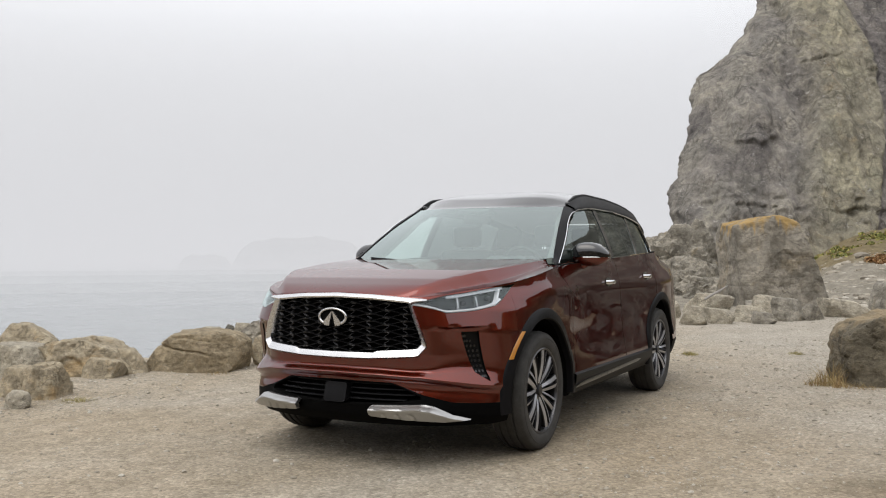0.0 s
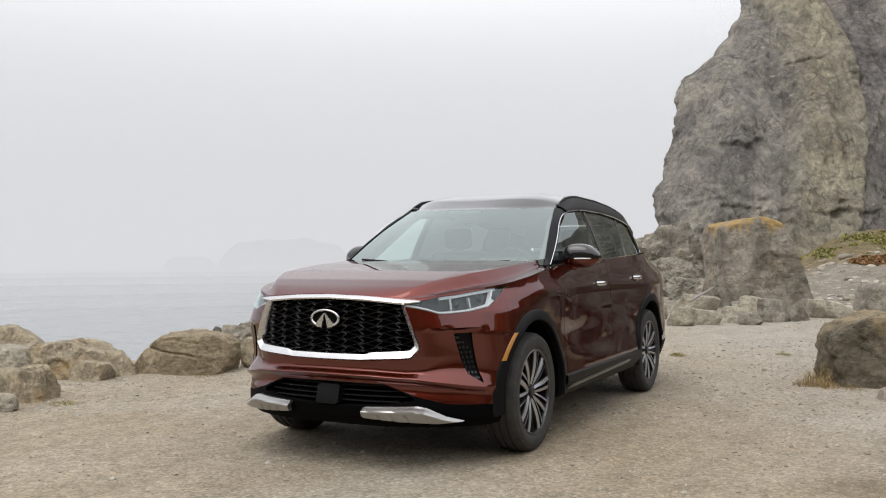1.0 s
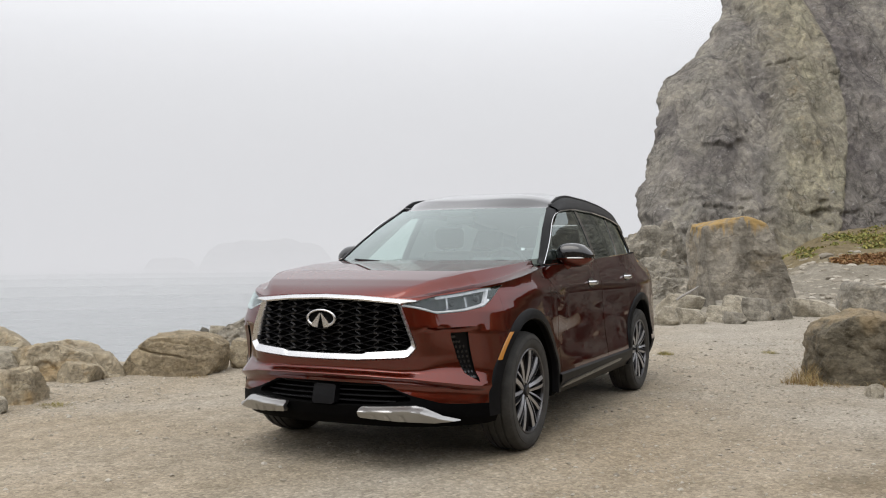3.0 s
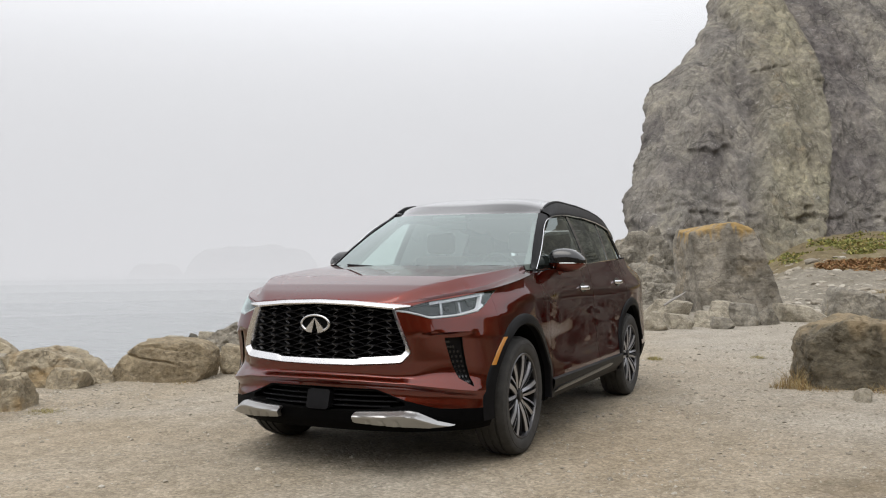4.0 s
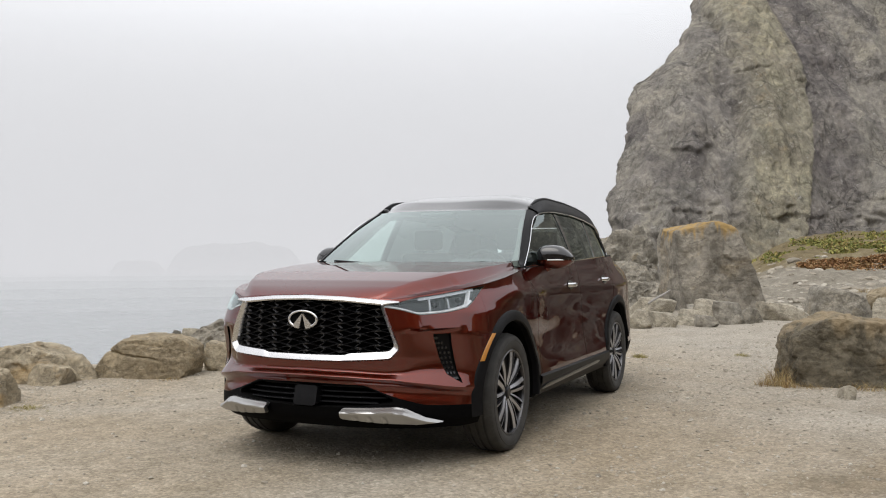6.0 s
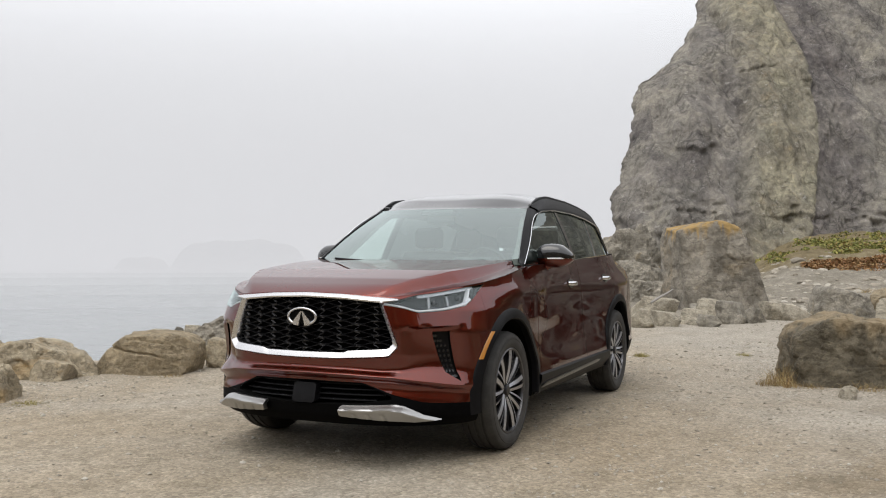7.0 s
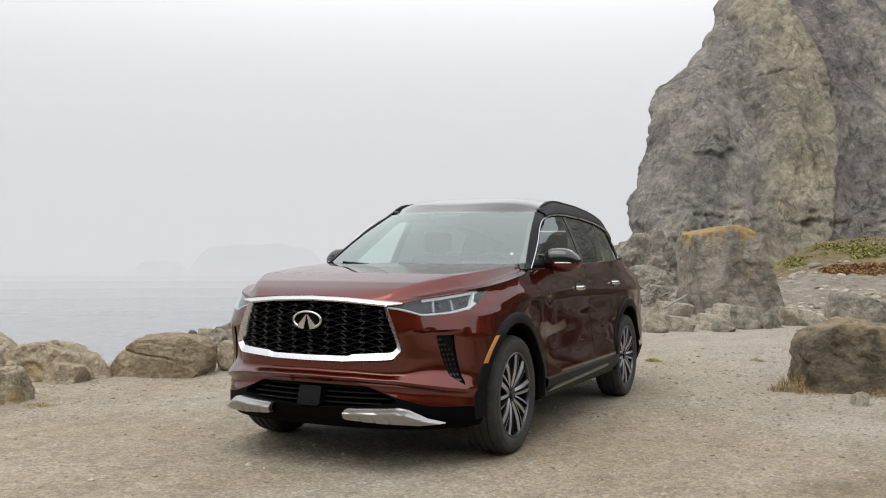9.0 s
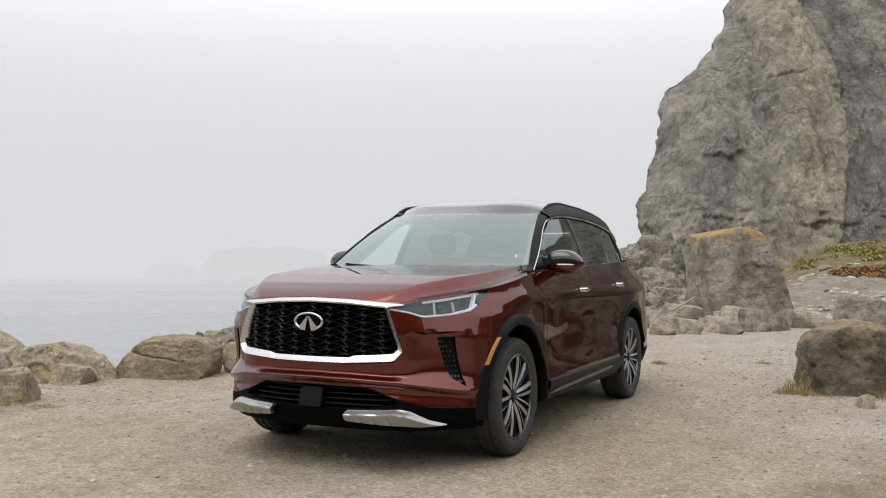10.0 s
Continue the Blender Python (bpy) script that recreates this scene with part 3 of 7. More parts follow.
tagged(new("island", island(-182, 240, 44, 10.2, 1.0)), "low rocky island faint in the fog", "island", kind="structure")
tagged(new("island", island(-212, 227, 15, 4.2, 5.0)), "low rocky island faint in the fog", "island", kind="structure")

# ---- the car's outer form: x to its side, y from front to rear (front axle at 0), z up ----
# plan of one half from the nose's middle to the tail's middle: x, y, height of the upper edge, height of the lower edge
PLAN = np.array([
    (0.0, -0.965, 1.028, 0.25), (0.15, -0.962, 1.026, 0.25), (0.30, -0.948, 1.020, 0.25), (0.45, -0.915, 1.012, 0.25),
    (0.57, -0.868, 1.006, 0.25), (0.70, -0.790, 1.027, 0.25), (0.82, -0.685, 1.045, 0.25), (0.90, -0.565, 1.058, 0.25),
    (0.95, -0.42, 1.072, 0.26), (0.975, -0.25, 1.088, 0.27), (0.982, 0.0, 1.118, 0.28), (0.982, 0.5, 1.178, 0.28),
    (0.985, 1.2, 1.205, 0.28), (0.985, 2.0, 1.238, 0.28), (0.985, 2.9, 1.268, 0.28), (0.965, 3.3, 1.285, 0.28),
    (0.915, 3.7, 1.285, 0.29), (0.85, 3.94, 1.27, 0.30), (0.75, 4.05, 1.24, 0.30), (0.5, 4.075, 1.2, 0.30),
    (0.25, 4.08, 1.2, 0.30), (0.0, 4.08, 1.2, 0.30)])


def spline(points, steps):
    """A smooth line through the points, evenly spaced along its length."""
    p = np.asarray(points, float)
    q = np.vstack([2 * p[0] - p[1], p, 2 * p[-1] - p[-2]])
    q[0, 1:] = p[1, 1:]
    q[-1, 1:] = p[-2, 1:]
    out = []
    for i in range(1, len(q) - 2):
        for s in np.linspace(0, 1, 40, endpoint=False):
            a, b, c, d = q[i - 1], q[i], q[i + 1], q[i + 2]
            out.append(0.5 * ((2 * b) + (c - a) * s + (2 * a - 5 * b + 4 * c - d) * s * s + (3 * b - a - 3 * c + d) * s ** 3))
    out = np.array(out + [p[-1]])
    d = np.r_[0, np.cumsum(np.linalg.norm(np.diff(out[:, :2], axis=0), axis=1))]
    t = np.linspace(0, d[-1], steps)
    return np.stack([np.interp(t, d, out[:, k]) for k in range(p.shape[1])], 1)


N_PLAN, N_ROW = 280, 66
OUT = spline(PLAN, N_PLAN)
tan_ = np.gradient(OUT[:, :2], axis=0)
tan_ /= np.linalg.norm(tan_, axis=1)[:, None]
NRM = np.stack([tan_[:, 1], -tan_[:, 0]], 1)
NRM[0], NRM[-1] = (0, -1), (0, 1)


def smooth01(a, b, x):
    t = np.clip((x - a) / (b - a), 0, 1)
    return t * t * (3 - 2 * t)


W_SIDE = smooth01(-0.5, 0.25, OUT[:, 1]) * (1 - smooth01(3.5, 4.0, OUT[:, 1]))
W_REAR = smooth01(3.5, 4.0, OUT[:, 1])
W_FRONT = (1 - smooth01(0.5, 0.84, OUT[:, 0])) * (OUT[:, 1] < 1)
W_CORNER = np.clip(1 - W_SIDE - W_REAR - W_FRONT, 0, 1)
# the lip of the bumper runs lower towards the corners
LIP = np.interp(OUT[:, 0], [0, 0.3, 0.55, 0.75, 0.88, 0.97], [0.553, 0.55, 0.538, 0.505, 0.478, 0.47])


def smooth_interp(x, xs, ys):
    """Interpolates with a little rounding at the knots."""
    return sum(np.interp(x + d, xs, ys) * w for d, w in ((-0.007, 1), (-0.0035, 2), (0, 3), (0.0035, 2), (0.007, 1))) / 9


def offset(i, z):
    """How far the skin lies outside the plan's line, at plan station i and height z."""
    # the crease over the lip lies low in the middle and rises towards the corner
    zl, high = z - LIP[i], 0.030 * W_FRONT[i] + 0.092 * (1 - W_FRONT[i])
    zf, zc = (zl, zl) if zl <= 0 else (zl * k / high if zl < high else k + (zl - high) * (0.5 - k) / (0.5 - high) for k in (0.030, 0.092))
    f = smooth_interp(zf, [-0.32, -0.25, -0.17, -0.06, -0.020, 0.0, 0.022, 0.030, 0.055, 0.085, 0.12, 0.29, 0.42, 0.45, 0.49],
                      [-0.09, -0.03, -0.016, -0.045, -0.022, 0.008, -0.022, -0.032, -0.034, -0.026, -0.012, -0.010, -0.028, -0.038, -0.058])
    c = smooth_interp(zc, [-0.25, -0.18, -0.10, -0.035, 0.0, 0.080, 0.10, 0.14, 0.32, 0.45, 0.52, 0.58],
                      [-0.06, -0.018, -0.018, -0.034, 0.008, -0.044, -0.050, -0.046, -0.006, -0.044, -0.076, -0.11])
    # the lip dies out before the wheel arch
    fade = float(1 - smooth01(0.86, 0.945, OUT[i, 0]))
    c = c * fade + float(np.interp(zl, [-0.25, -0.18, 0.0, 0.32, 0.45, 0.52, 0.58], [-0.05, -0.012, -0.006, -0.006, -0.036, -0.068, -0.10])) * (1 - fade)
    y = OUT[i, 1]
    crest = 0.012 * math.exp(-((y - 0.0) / 0.75) ** 2) + 0.014 * math.exp(-((y - 2.95) / 0.8) ** 2)
    s = smooth_interp(z, [0.25, 0.34, 0.43, 0.50, 0.60, 0.72, 0.86, 0.985, 1.03, 1.075, 1.13, 1.2, 1.3],
                      [-0.05, -0.012, 0.010, 0.003, -0.010, -0.019, -0.022, -0.021, -0.026, -0.042, -0.060, -0.080, -0.105])
    s += (0.0030 * math.sin(3.6 * y + 11.0 * z) + 0.0013 * math.sin(8.0 * y - 15.0 * z + 1.0)) * float(smooth01(0.45, 0.60, z) * (1 - smooth01(0.82, 0.96, z)) * smooth01(0.5, 1.0, y) * (1 - smooth01(2.2, 2.7, y)))
    # the doors lean in a little towards the shoulder
    s -= 0.030 * float(np.clip(z - 0.46, 0, 0.525)) * float((1 - smooth01(0.99, 1.16, z)) * smooth01(0.45, 0.9, y) * (1 - smooth01(2.4, 2.9, y)))
    s += crest * float(smooth01(0.6, 0.85, z) * (1 - smooth01(0.98, 1.12, z)))
    r = np.interp(z, [0.28, 0.4, 0.6, 0.9, 1.0, 1.25], [-0.06, -0.01, 0, -0.02, -0.03, -0.09])
    # a ledge over the side vent, and the tail's shoulders drawn in
    x = OUT[i, 0]
    if y < -0.3:
        ledge = float(smooth01(0.60, 0.68, x) * (1 - smooth01(0.84, 0.90, x)) * (1 - smooth01(0.818, 0.834, z)) * smooth01(0.50, 0.76, z))
        c -= 0.030 * ledge
        f -= 0.030 * ledge
    tuck = float(np.interp(y, [2.7, 3.1, 3.4, 3.7, 3.95, 4.1], [0, 0.02, 0.07, 0.13, 0.13, 0.10])) * float(smooth01(1.08, 1.30, z))
    return W_FRONT[i] * f + W_CORNER[i] * c + W_SIDE[i] * s + W_REAR[i] * r - tuck


def skin_point(i, z):
    o = offset(i, z)
    return np.array((OUT[i, 0] + NRM[i, 0] * o, OUT[i, 1] + NRM[i, 1] * o, z))


def row_z(i, v):
    """Heights of the rows at a station: rows follow the lip and the crease above it."""
    crease = LIP[i] + 0.036 * W_FRONT[i] + 0.094 * (1 - W_FRONT[i])
    return float(np.interp(v, [0, 0.30, 0.42, 1], [OUT[i, 3], LIP[i], crease, OUT[i, 2]]))


SKIN = np.array([[skin_point(i, row_z(i, v)) for v in np.linspace(0, 1, N_ROW)] for i in range(N_PLAN)])
SKIN[0, :, 0] = SKIN[-1, :, 0] = 0
Z_TABLE = np.linspace(0.25, 1.30, 106)
TABLE = np.array([[skin_point(i, z)[:2] for z in Z_TABLE] for i in range(N_PLAN)])
NOSE_END = int(np.argmax(OUT[:, 1] > -0.05))


def side_x(y, z):
    """x of the flank at y and z."""
    k = np.clip((z - 0.25) / 0.01, 0, 104)
    a, f = int(k), k - int(k)
    line = TABLE[3:-3, a] * (1 - f) + TABLE[3:-3, a + 1] * f
    return float(np.interp(y, line[:, 1], line[:, 0]))


def belt_z(y):
    return float(np.interp(y, OUT[15:-15, 1], OUT[15:-15, 2]))

ARC = np.r_[0, np.cumsum(np.linalg.norm(np.diff(OUT[:, :2], axis=0), axis=1))]


def arc(x, y):
    """Length along the plan's line, from the nose's middle, of the station nearest to (x, y)."""
    return float(ARC[int(np.argmin((OUT[:, 0] - x) ** 2 + (OUT[:, 1] - y) ** 2))])


def skin_at(a, z, lift=0.0):
    """A point of the skin at arc a (below zero: the car's other half) and height z, lifted off it."""
    s = -1 if a < 0 else 1
    k = np.interp(abs(a), ARC, np.arange(N_PLAN))
    i = min(int(k), N_PLAN - 2)
    f = k - i
    o = offset(i, z) * (1 - f) + offset(i + 1, z) * f + lift
    p = OUT[i, :2] * (1 - f) + OUT[i + 1, :2] * f
    n = NRM[i] * (1 - f) + NRM[i + 1] * f
    return (s * (p[0] + n[0] * o), p[1] + n[1] * o, z)


def part(name, bm, material, parent, label="", smooth=True, angle=35):
    """Links a bmesh, or a mesh, as one mesh object under a thing or a part."""
    if isinstance(bm, bmesh.types.BMesh):
        me = bpy.data.meshes.new(name)
        bmesh.ops.recalc_face_normals(bm, faces=bm.faces)
        bm.to_mesh(me)
        bm.free()
    else:
        me = bm
    me.materials.clear()
    me.materials.append(material)
    me.polygons.foreach_set("material_index", [0] * len(me.polygons))
    if smooth:
        me.polygons.foreach_set("use_smooth", [True] * len(me.polygons))
        me.set_sharp_from_angle(angle=radians(angle))
    ob = new(name, me)
    ob.parent = parent
    if label:
        ob["label"] = label
    return ob


def bm_grid(pts):
    """A bmesh sheet from an array of points, rows by columns."""
    bm = bmesh.new()
    vs = [[bm.verts.new(p) for p in row] for row in pts]
    for i in range(len(vs) - 1):
        for j in range(len(vs[0]) - 1):
            bm.faces.new((vs[i][j], vs[i + 1][j], vs[i + 1][j + 1], vs[i][j + 1]))
    return bm


def bm_slab(front, back):
    """A closed plate between two sheets with the same rows and columns."""
    bm = bmesh.new()
    a = [[bm.verts.new(p) for p in row] for row in front]
    b = [[bm.verts.new(p) for p in row] for row in back]
    r, c = len(a), len(a[0])
    for i in range(r - 1):
        for j in range(c - 1):
            bm.faces.new((a[i][j], a[i + 1][j], a[i + 1][j + 1], a[i][j + 1]))
            bm.faces.new((b[i][j], b[i][j + 1], b[i + 1][j + 1], b[i + 1][j]))
    for i in range(r - 1):
        for j in (0, c - 1):
            bm.faces.new((a[i][j], b[i][j], b[i + 1][j], a[i + 1][j]))
    for j in range(c - 1):
        for i in (0, r - 1):
            bm.faces.new((a[i][j], a[i][j + 1], b[i][j + 1], b[i][j]))
    bmesh.ops.recalc_face_normals(bm, faces=bm.faces)
    return bm


def skin_slab(lo, hi, out, back, step=0.025, nz=8, mirror=False):
    """A plate that follows the skin between a lower and an upper line of (arc, z)."""
    lo, hi = sorted(lo), sorted(hi)
    a0, a1 = max(lo[0][0], hi[0][0]), min(lo[-1][0], hi[-1][0])
    aa = sorted({round(a, 5) for a in (*np.linspace(a0, a1, max(2, int((a1 - a0) / step) + 2)), *[p[0] for p in lo + hi]) if a0 <= a <= a1})
    aa = [a for k, a in enumerate(aa) if k == 0 or a - aa[k - 1] > 0.002]
    rows = []
    for lift in (out, back):
        sheet = []
        for a in aa:
            zl, zh = np.interp(a, *zip(*lo)), np.interp(a, *zip(*hi))
            zh = max(zh, zl + 0.003)
            sheet.append([skin_at(a, z, lift) for z in np.linspace(zl, zh, nz)])
        rows.append(sheet)
    if mirror:
        rows = [[[(-p[0], p[1], p[2]) for p in r] for r in s] for s in rows]
    return bm_slab(*rows)


def sweep(points, section, closed=False, up=(0, 0, 1), scale=None):
    """Sweeps a closed 2D section (side, up) along a line of points."""
    bm = bmesh.new()
    pts = [Vector(p) for p in points]
    n = len(pts)
    rings = []
    for i, p in enumerate(pts):
        a = pts[(i - 1) % n] if closed or i else p
        b = pts[(i + 1) % n] if closed or i < n - 1 else p
        t = (b - a).normalized()
        side = t.cross(Vector(up))
        side = side.normalized() if side.length > 1e-4 else Vector((1, 0, 0))
        u = side.cross(t)
        k = scale[i] if scale is not None else 1
        rings.append([bm.verts.new(p + side * (s * k) + u * (h * k)) for s, h in section])
    m = len(section)
    for i in range(n if closed else n - 1):
        for j in range(m):
            bm.faces.new((rings[i][j], rings[i][(j + 1) % m], rings[(i + 1) % n][(j + 1) % m], rings[(i + 1) % n][j]))
    if not closed:
        bm.faces.new(rings[0])
        bm.faces.new(rings[-1][::-1])
    return bm


def disc_section(r, n=8, ry=None):
    return [(r * math.cos(2 * math.pi * k / n), (ry or r) * math.sin(2 * math.pi * k / n)) for k in range(n)]


def lathe(profile, steps=64, axis_x=True):
    """Turns a profile of (radius, along) round the x axis."""
    bm = bmesh.new()
    rings = [[bm.verts.new((h, r * math.cos(2 * math.pi * k / steps), r * math.sin(2 * math.pi * k / steps))) for r, h in profile] for k in range(steps)]
    for k in range(steps):
        for j in range(len(profile) - 1):
            bm.faces.new((rings[k][j], rings[k][j + 1], rings[(k + 1) % steps][j + 1], rings[(k + 1) % steps][j]))
    return bm


def rounded_box(lo, hi, r=0.03, seg=3):
    bm = bmesh.new()
    bmesh.ops.create_cube(bm, size=1)
    for v in bm.verts:
        v.co = Vector([(a + b) / 2 + c * (b - a) for a, b, c in zip(lo, hi, v.co)])
    bmesh.ops.bevel(bm, geom=bm.edges[:], offset=r, segments=seg, profile=0.5, affect="EDGES")
    return bm


# ---- hood, deck and floor close the skin to a solid that openings are cut from ----
HOOD_A = int(np.argmax(OUT[:, 0] > 0.575))
HOOD_B = int(np.argmax((OUT[:, 1] > 0.47)))
HOOD_ROWS = HOOD_B - HOOD_A + 1
HOOD_COLS = 2 * HOOD_A + 1


def hood_point(s, w, row):
    """s from -1 to 1 across, w from 0 at the nose to 1 at the windscreen."""
    e = SKIN[HOOD_A + row, -1]
    k = abs(s)
    kc, wide = 0.78 + 0.115 * w, 0.11 - 0.098 * w
    b = float(smooth01(0.05, 0.30, w))
    k = k * (1 - b) + float(np.interp(k, [0, 0.60, 0.84, 1], [0, kc, kc + wide, 1])) * b
    front = np.array([np.interp(k * HOOD_A, np.arange(HOOD_A + 1), SKIN[:HOOD_A + 1, -1, c]) for c in range(3)])
    yc = np.interp(w, [0, 0.12, 1], [SKIN[0, -1, 1], -0.80, 0.31])
    zc = float(smooth_interp(yc, [-0.96, -0.91, -0.86, -0.72, -0.45, 0.0, 0.31], [1.02, 1.034, 1.062, 1.110, 1.160, 1.201, 1.223]))
    x = e[0] * k
    edge_k = k ** 2.2
    y = yc + (e[1] - yc) * edge_k
    # the crown falls off at a crease that sharpens towards the windscreen; outside it runs a shelf over the fender
    shelf = 0.15 * float(smooth01(0.15, 0.7, w))
    if k < kc:
        g = 1 - 0.06 * (k / kc) ** 2
    else:
        f = float(np.clip((k - kc) / wide, 0, 1)) if w > 0.4 else float(smooth01(kc - 0.008, kc + wide, k))
        g = 0.94 * (1 - f) + (shelf * (1 - k) / max(0.02, 1 - kc - wide) if k > kc + wide else shelf) * f
    z = e[2] + (zc - e[2]) * g
    b = float(smooth01(0.0, 0.10, w))
    p = front * (1 - b) + np.array((x, y, z)) * b
    if k > 0.999:
        p = e
    return (math.copysign(p[0], s) if k > 1e-6 else 0.0, p[1], p[2])


def build_solid():
    bm = bmesh.new()
    right = [[bm.verts.new(p) for p in row] for row in SKIN]
    left = [[right[i][j] if i in (0, N_PLAN - 1) else bm.verts.new((-SKIN[i, j, 0], SKIN[i, j, 1], SKIN[i, j, 2])) for j in range(N_ROW)] for i in range(N_PLAN)]
    for side in (right, left):
        for i in range(N_PLAN - 1):
            for j in range(N_ROW - 1):
                bm.faces.new((side[i][j], side[i + 1][j], side[i + 1][j + 1], side[i][j + 1])).material_index = 0
    for i in range(N_PLAN - 1):
        q = (right[i][0], right[i + 1][0], left[i + 1][0], left[i][0])
        bm.faces.new(list(dict.fromkeys(q))).material_index = 2
    top_edge = [left[i][-1] for i in range(HOOD_A, 0, -1)] + [right[i][-1] for i in range(0, HOOD_A + 1)]
    hood = [top_edge]
    for r in range(1, HOOD_ROWS):
        w = r / (HOOD_ROWS - 1)
        line = []
        for c in range(HOOD_COLS):
            s = -1 + 2 * c / (HOOD_COLS - 1)
            if c == 0:
                line.append(left[HOOD_A + r][-1])
            elif c == HOOD_COLS - 1:
                line.append(right[HOOD_A + r][-1])
            else:
                line.append(bm.verts.new(hood_point(s, w, r)))
        hood.append(line)
    for r in range(HOOD_ROWS - 1):
        for c in range(HOOD_COLS - 1):
            bm.faces.new((hood[r][c], hood[r + 1][c], hood[r + 1][c + 1], hood[r][c + 1])).material_index = 1
    bm.faces.new(hood[-1]).material_index = 2
    for i in range(HOOD_B, N_PLAN - 1):
        q = (right[i][-1], right[i + 1][-1], left[i + 1][-1], left[i][-1])
        bm.faces.new(list(dict.fromkeys(q))).material_index = 2
    bmesh.ops.recalc_face_normals(bm, faces=bm.faces)
    return bm


def cylinder_cut(y, z, r, x0, x1, n=72):
    bm = bmesh.new()
    a = [bm.verts.new((x0, y + r * math.cos(2 * math.pi * k / n), z + r * math.sin(2 * math.pi * k / n))) for k in range(n)]
    b = [bm.verts.new((x1, v.co.y, v.co.z)) for v in a]
    bm.faces.new(a)
    bm.faces.new(b[::-1])
    for k in range(n):
        bm.faces.new((a[k], b[k], b[(k + 1) % n], a[(k + 1) % n]))
    bmesh.ops.recalc_face_normals(bm, faces=bm.faces)
    return bm


WHEEL_Y, WHEEL_Z, WHEEL_R, ARCH_R = (0.0, 2.9), 0.379, 0.381, 0.468
GRILLE_HI = [(-0.578, 0.735), (-0.49, 0.977), (-0.25, 0.995), (0, 1.003), (0.25, 0.995), (0.49, 0.977), (0.578, 0.735)]
GRILLE_LO = [(-0.578, 0.722), (-0.54, 0.692), (-0.27, 0.667), (0, 0.665), (0.27, 0.667), (0.54, 0.692), (0.578, 0.722)]
INTAKE_HI = [(-0.56, 0.425), (-0.45, 0.472), (-0.36, 0.495), (0, 0.503), (0.36, 0.495), (0.45, 0.472), (0.56, 0.425)]
INTAKE_LO = [(-0.56, 0.405), (-0.36, 0.380), (0, 0.366), (0.36, 0.380), (0.56, 0.405)]
LAMP_HI = [(arc(x, y), z) for x, y, z in ((0.498, -0.895, 0.969), (0.581, -0.86, 0.991), (0.688, -0.80, 1.015), (0.82, -0.685, 1.036), (0.90, -0.565, 1.050), (0.95, -0.40, 1.064), (0.968, -0.30, 1.072))]
LAMP_LO = [(arc(x, y), z) for x, y, z in ((0.498, -0.895, 0.957), (0.57, -0.868, 0.947), (0.63, -0.835, 0.932), (0.68, -0.80, 0.912), (0.82, -0.685, 0.924), (0.91, -0.545, 0.948), (0.935, -0.47, 0.978), (0.968, -0.30, 1.068))]
VENT_HI = [(arc(x, y), z) for x, y, z in ((0.765, -0.74, 0.802), (0.835, -0.665, 0.803), (0.858, -0.635, 0.70), (0.878, -0.605, 0.53))]
VENT_LO = [(arc(x, y), z) for x, y, z in ((0.765, -0.74, 0.785), (0.80, -0.705, 0.655), (0.83, -0.675, 0.56), (0.878, -0.605, 0.505))]

cutters = [cylinder_cut(y, WHEEL_Z, ARCH_R, s * 0.60, s * 1.3) for y in WHEEL_Y for s in (-1, 1)]
cutters.append(skin_slab(GRILLE_LO, GRILLE_HI, 0.06, -0.075))
cutters.append(skin_slab(INTAKE_LO, INTAKE_HI, 0.08, -0.10))
for flip in (False, True):
    cutters.append(skin_slab(LAMP_LO, LAMP_HI, 0.05, -0.055, mirror=flip))
    cutters.append(skin_slab(VENT_LO, VENT_HI, 0.05, -0.035, mirror=flip))


def cut_solid(solid, tools):
    """Cuts the tools out of the solid and gives the mesh that is left; the cut faces take slot 3."""
    slots = [bpy.data.materials.new("slot") for _ in range(4)]
    def temp(bm, index=None):
        me = bpy.data.meshes.new("temp")
        if index is not None:
            for f in bm.faces:
                f.material_index = index
        bm.to_mesh(me)
        bm.free()
        for s in slots:
            me.materials.append(s)
        return new("temp", me)
    ob = temp(solid)
    used = [temp(t, 3) for t in tools]
    for t in used:
        md = ob.modifiers.new("cut", "BOOLEAN")
        md.operation, md.solver, md.object = "DIFFERENCE", "EXACT", t
    deps = bpy.context.evaluated_depsgraph_get()
    me = bpy.data.meshes.new_from_object(ob.evaluated_get(deps))
    for o in (ob, *used):
        data = o.data
        bpy.data.objects.remove(o)
        bpy.data.meshes.remove(data)
    return me, slots


shell_mesh, cut_slots = cut_solid(build_solid(), cutters)


def black_line(x, y):
    """Height up to which the lower edge is black plastic."""
    if y < -0.30:
        return float(np.interp(abs(x), [0, 0.37, 0.54, 0.70, 0.92, 1.0], [0.508, 0.503, 0.438, 0.392, 0.375, 0.375]))
    return 0.436


def door_line(k, z):
    """y of the gaps between the panels: fender, doors, tail."""
    if k == 0:
        return -0.37 + 0.10 * max(0, z - 0.8)
    if k == 1:
        return float(np.interp(z, [0.4, 0.80, 0.93, 1.03, 1.10, 1.15], [0.56, 0.555, 0.545, 0.50, 0.44, 0.40]))
    if k == 2:
        return 1.735 - 0.05 * (z - 0.5)
    if k == 3:
        return 2.74
    return 3.62


def bend(bm, fn):
    for v in bm.verts:
        v.co = fn(v.co)


def hollow_name(c):
    if c.y > -0.49 and abs(c.x) > 0.58:
        return "arch_" + ("l" if c.x > 0 else "r") + ("f" if c.y < 1.5 else "b")
    if abs(c.x) > 0.66:
        return "ventbox_" + ("l" if c.x > 0 else "r")
    return "grillebox" if c.z > 0.58 else "intakebox"


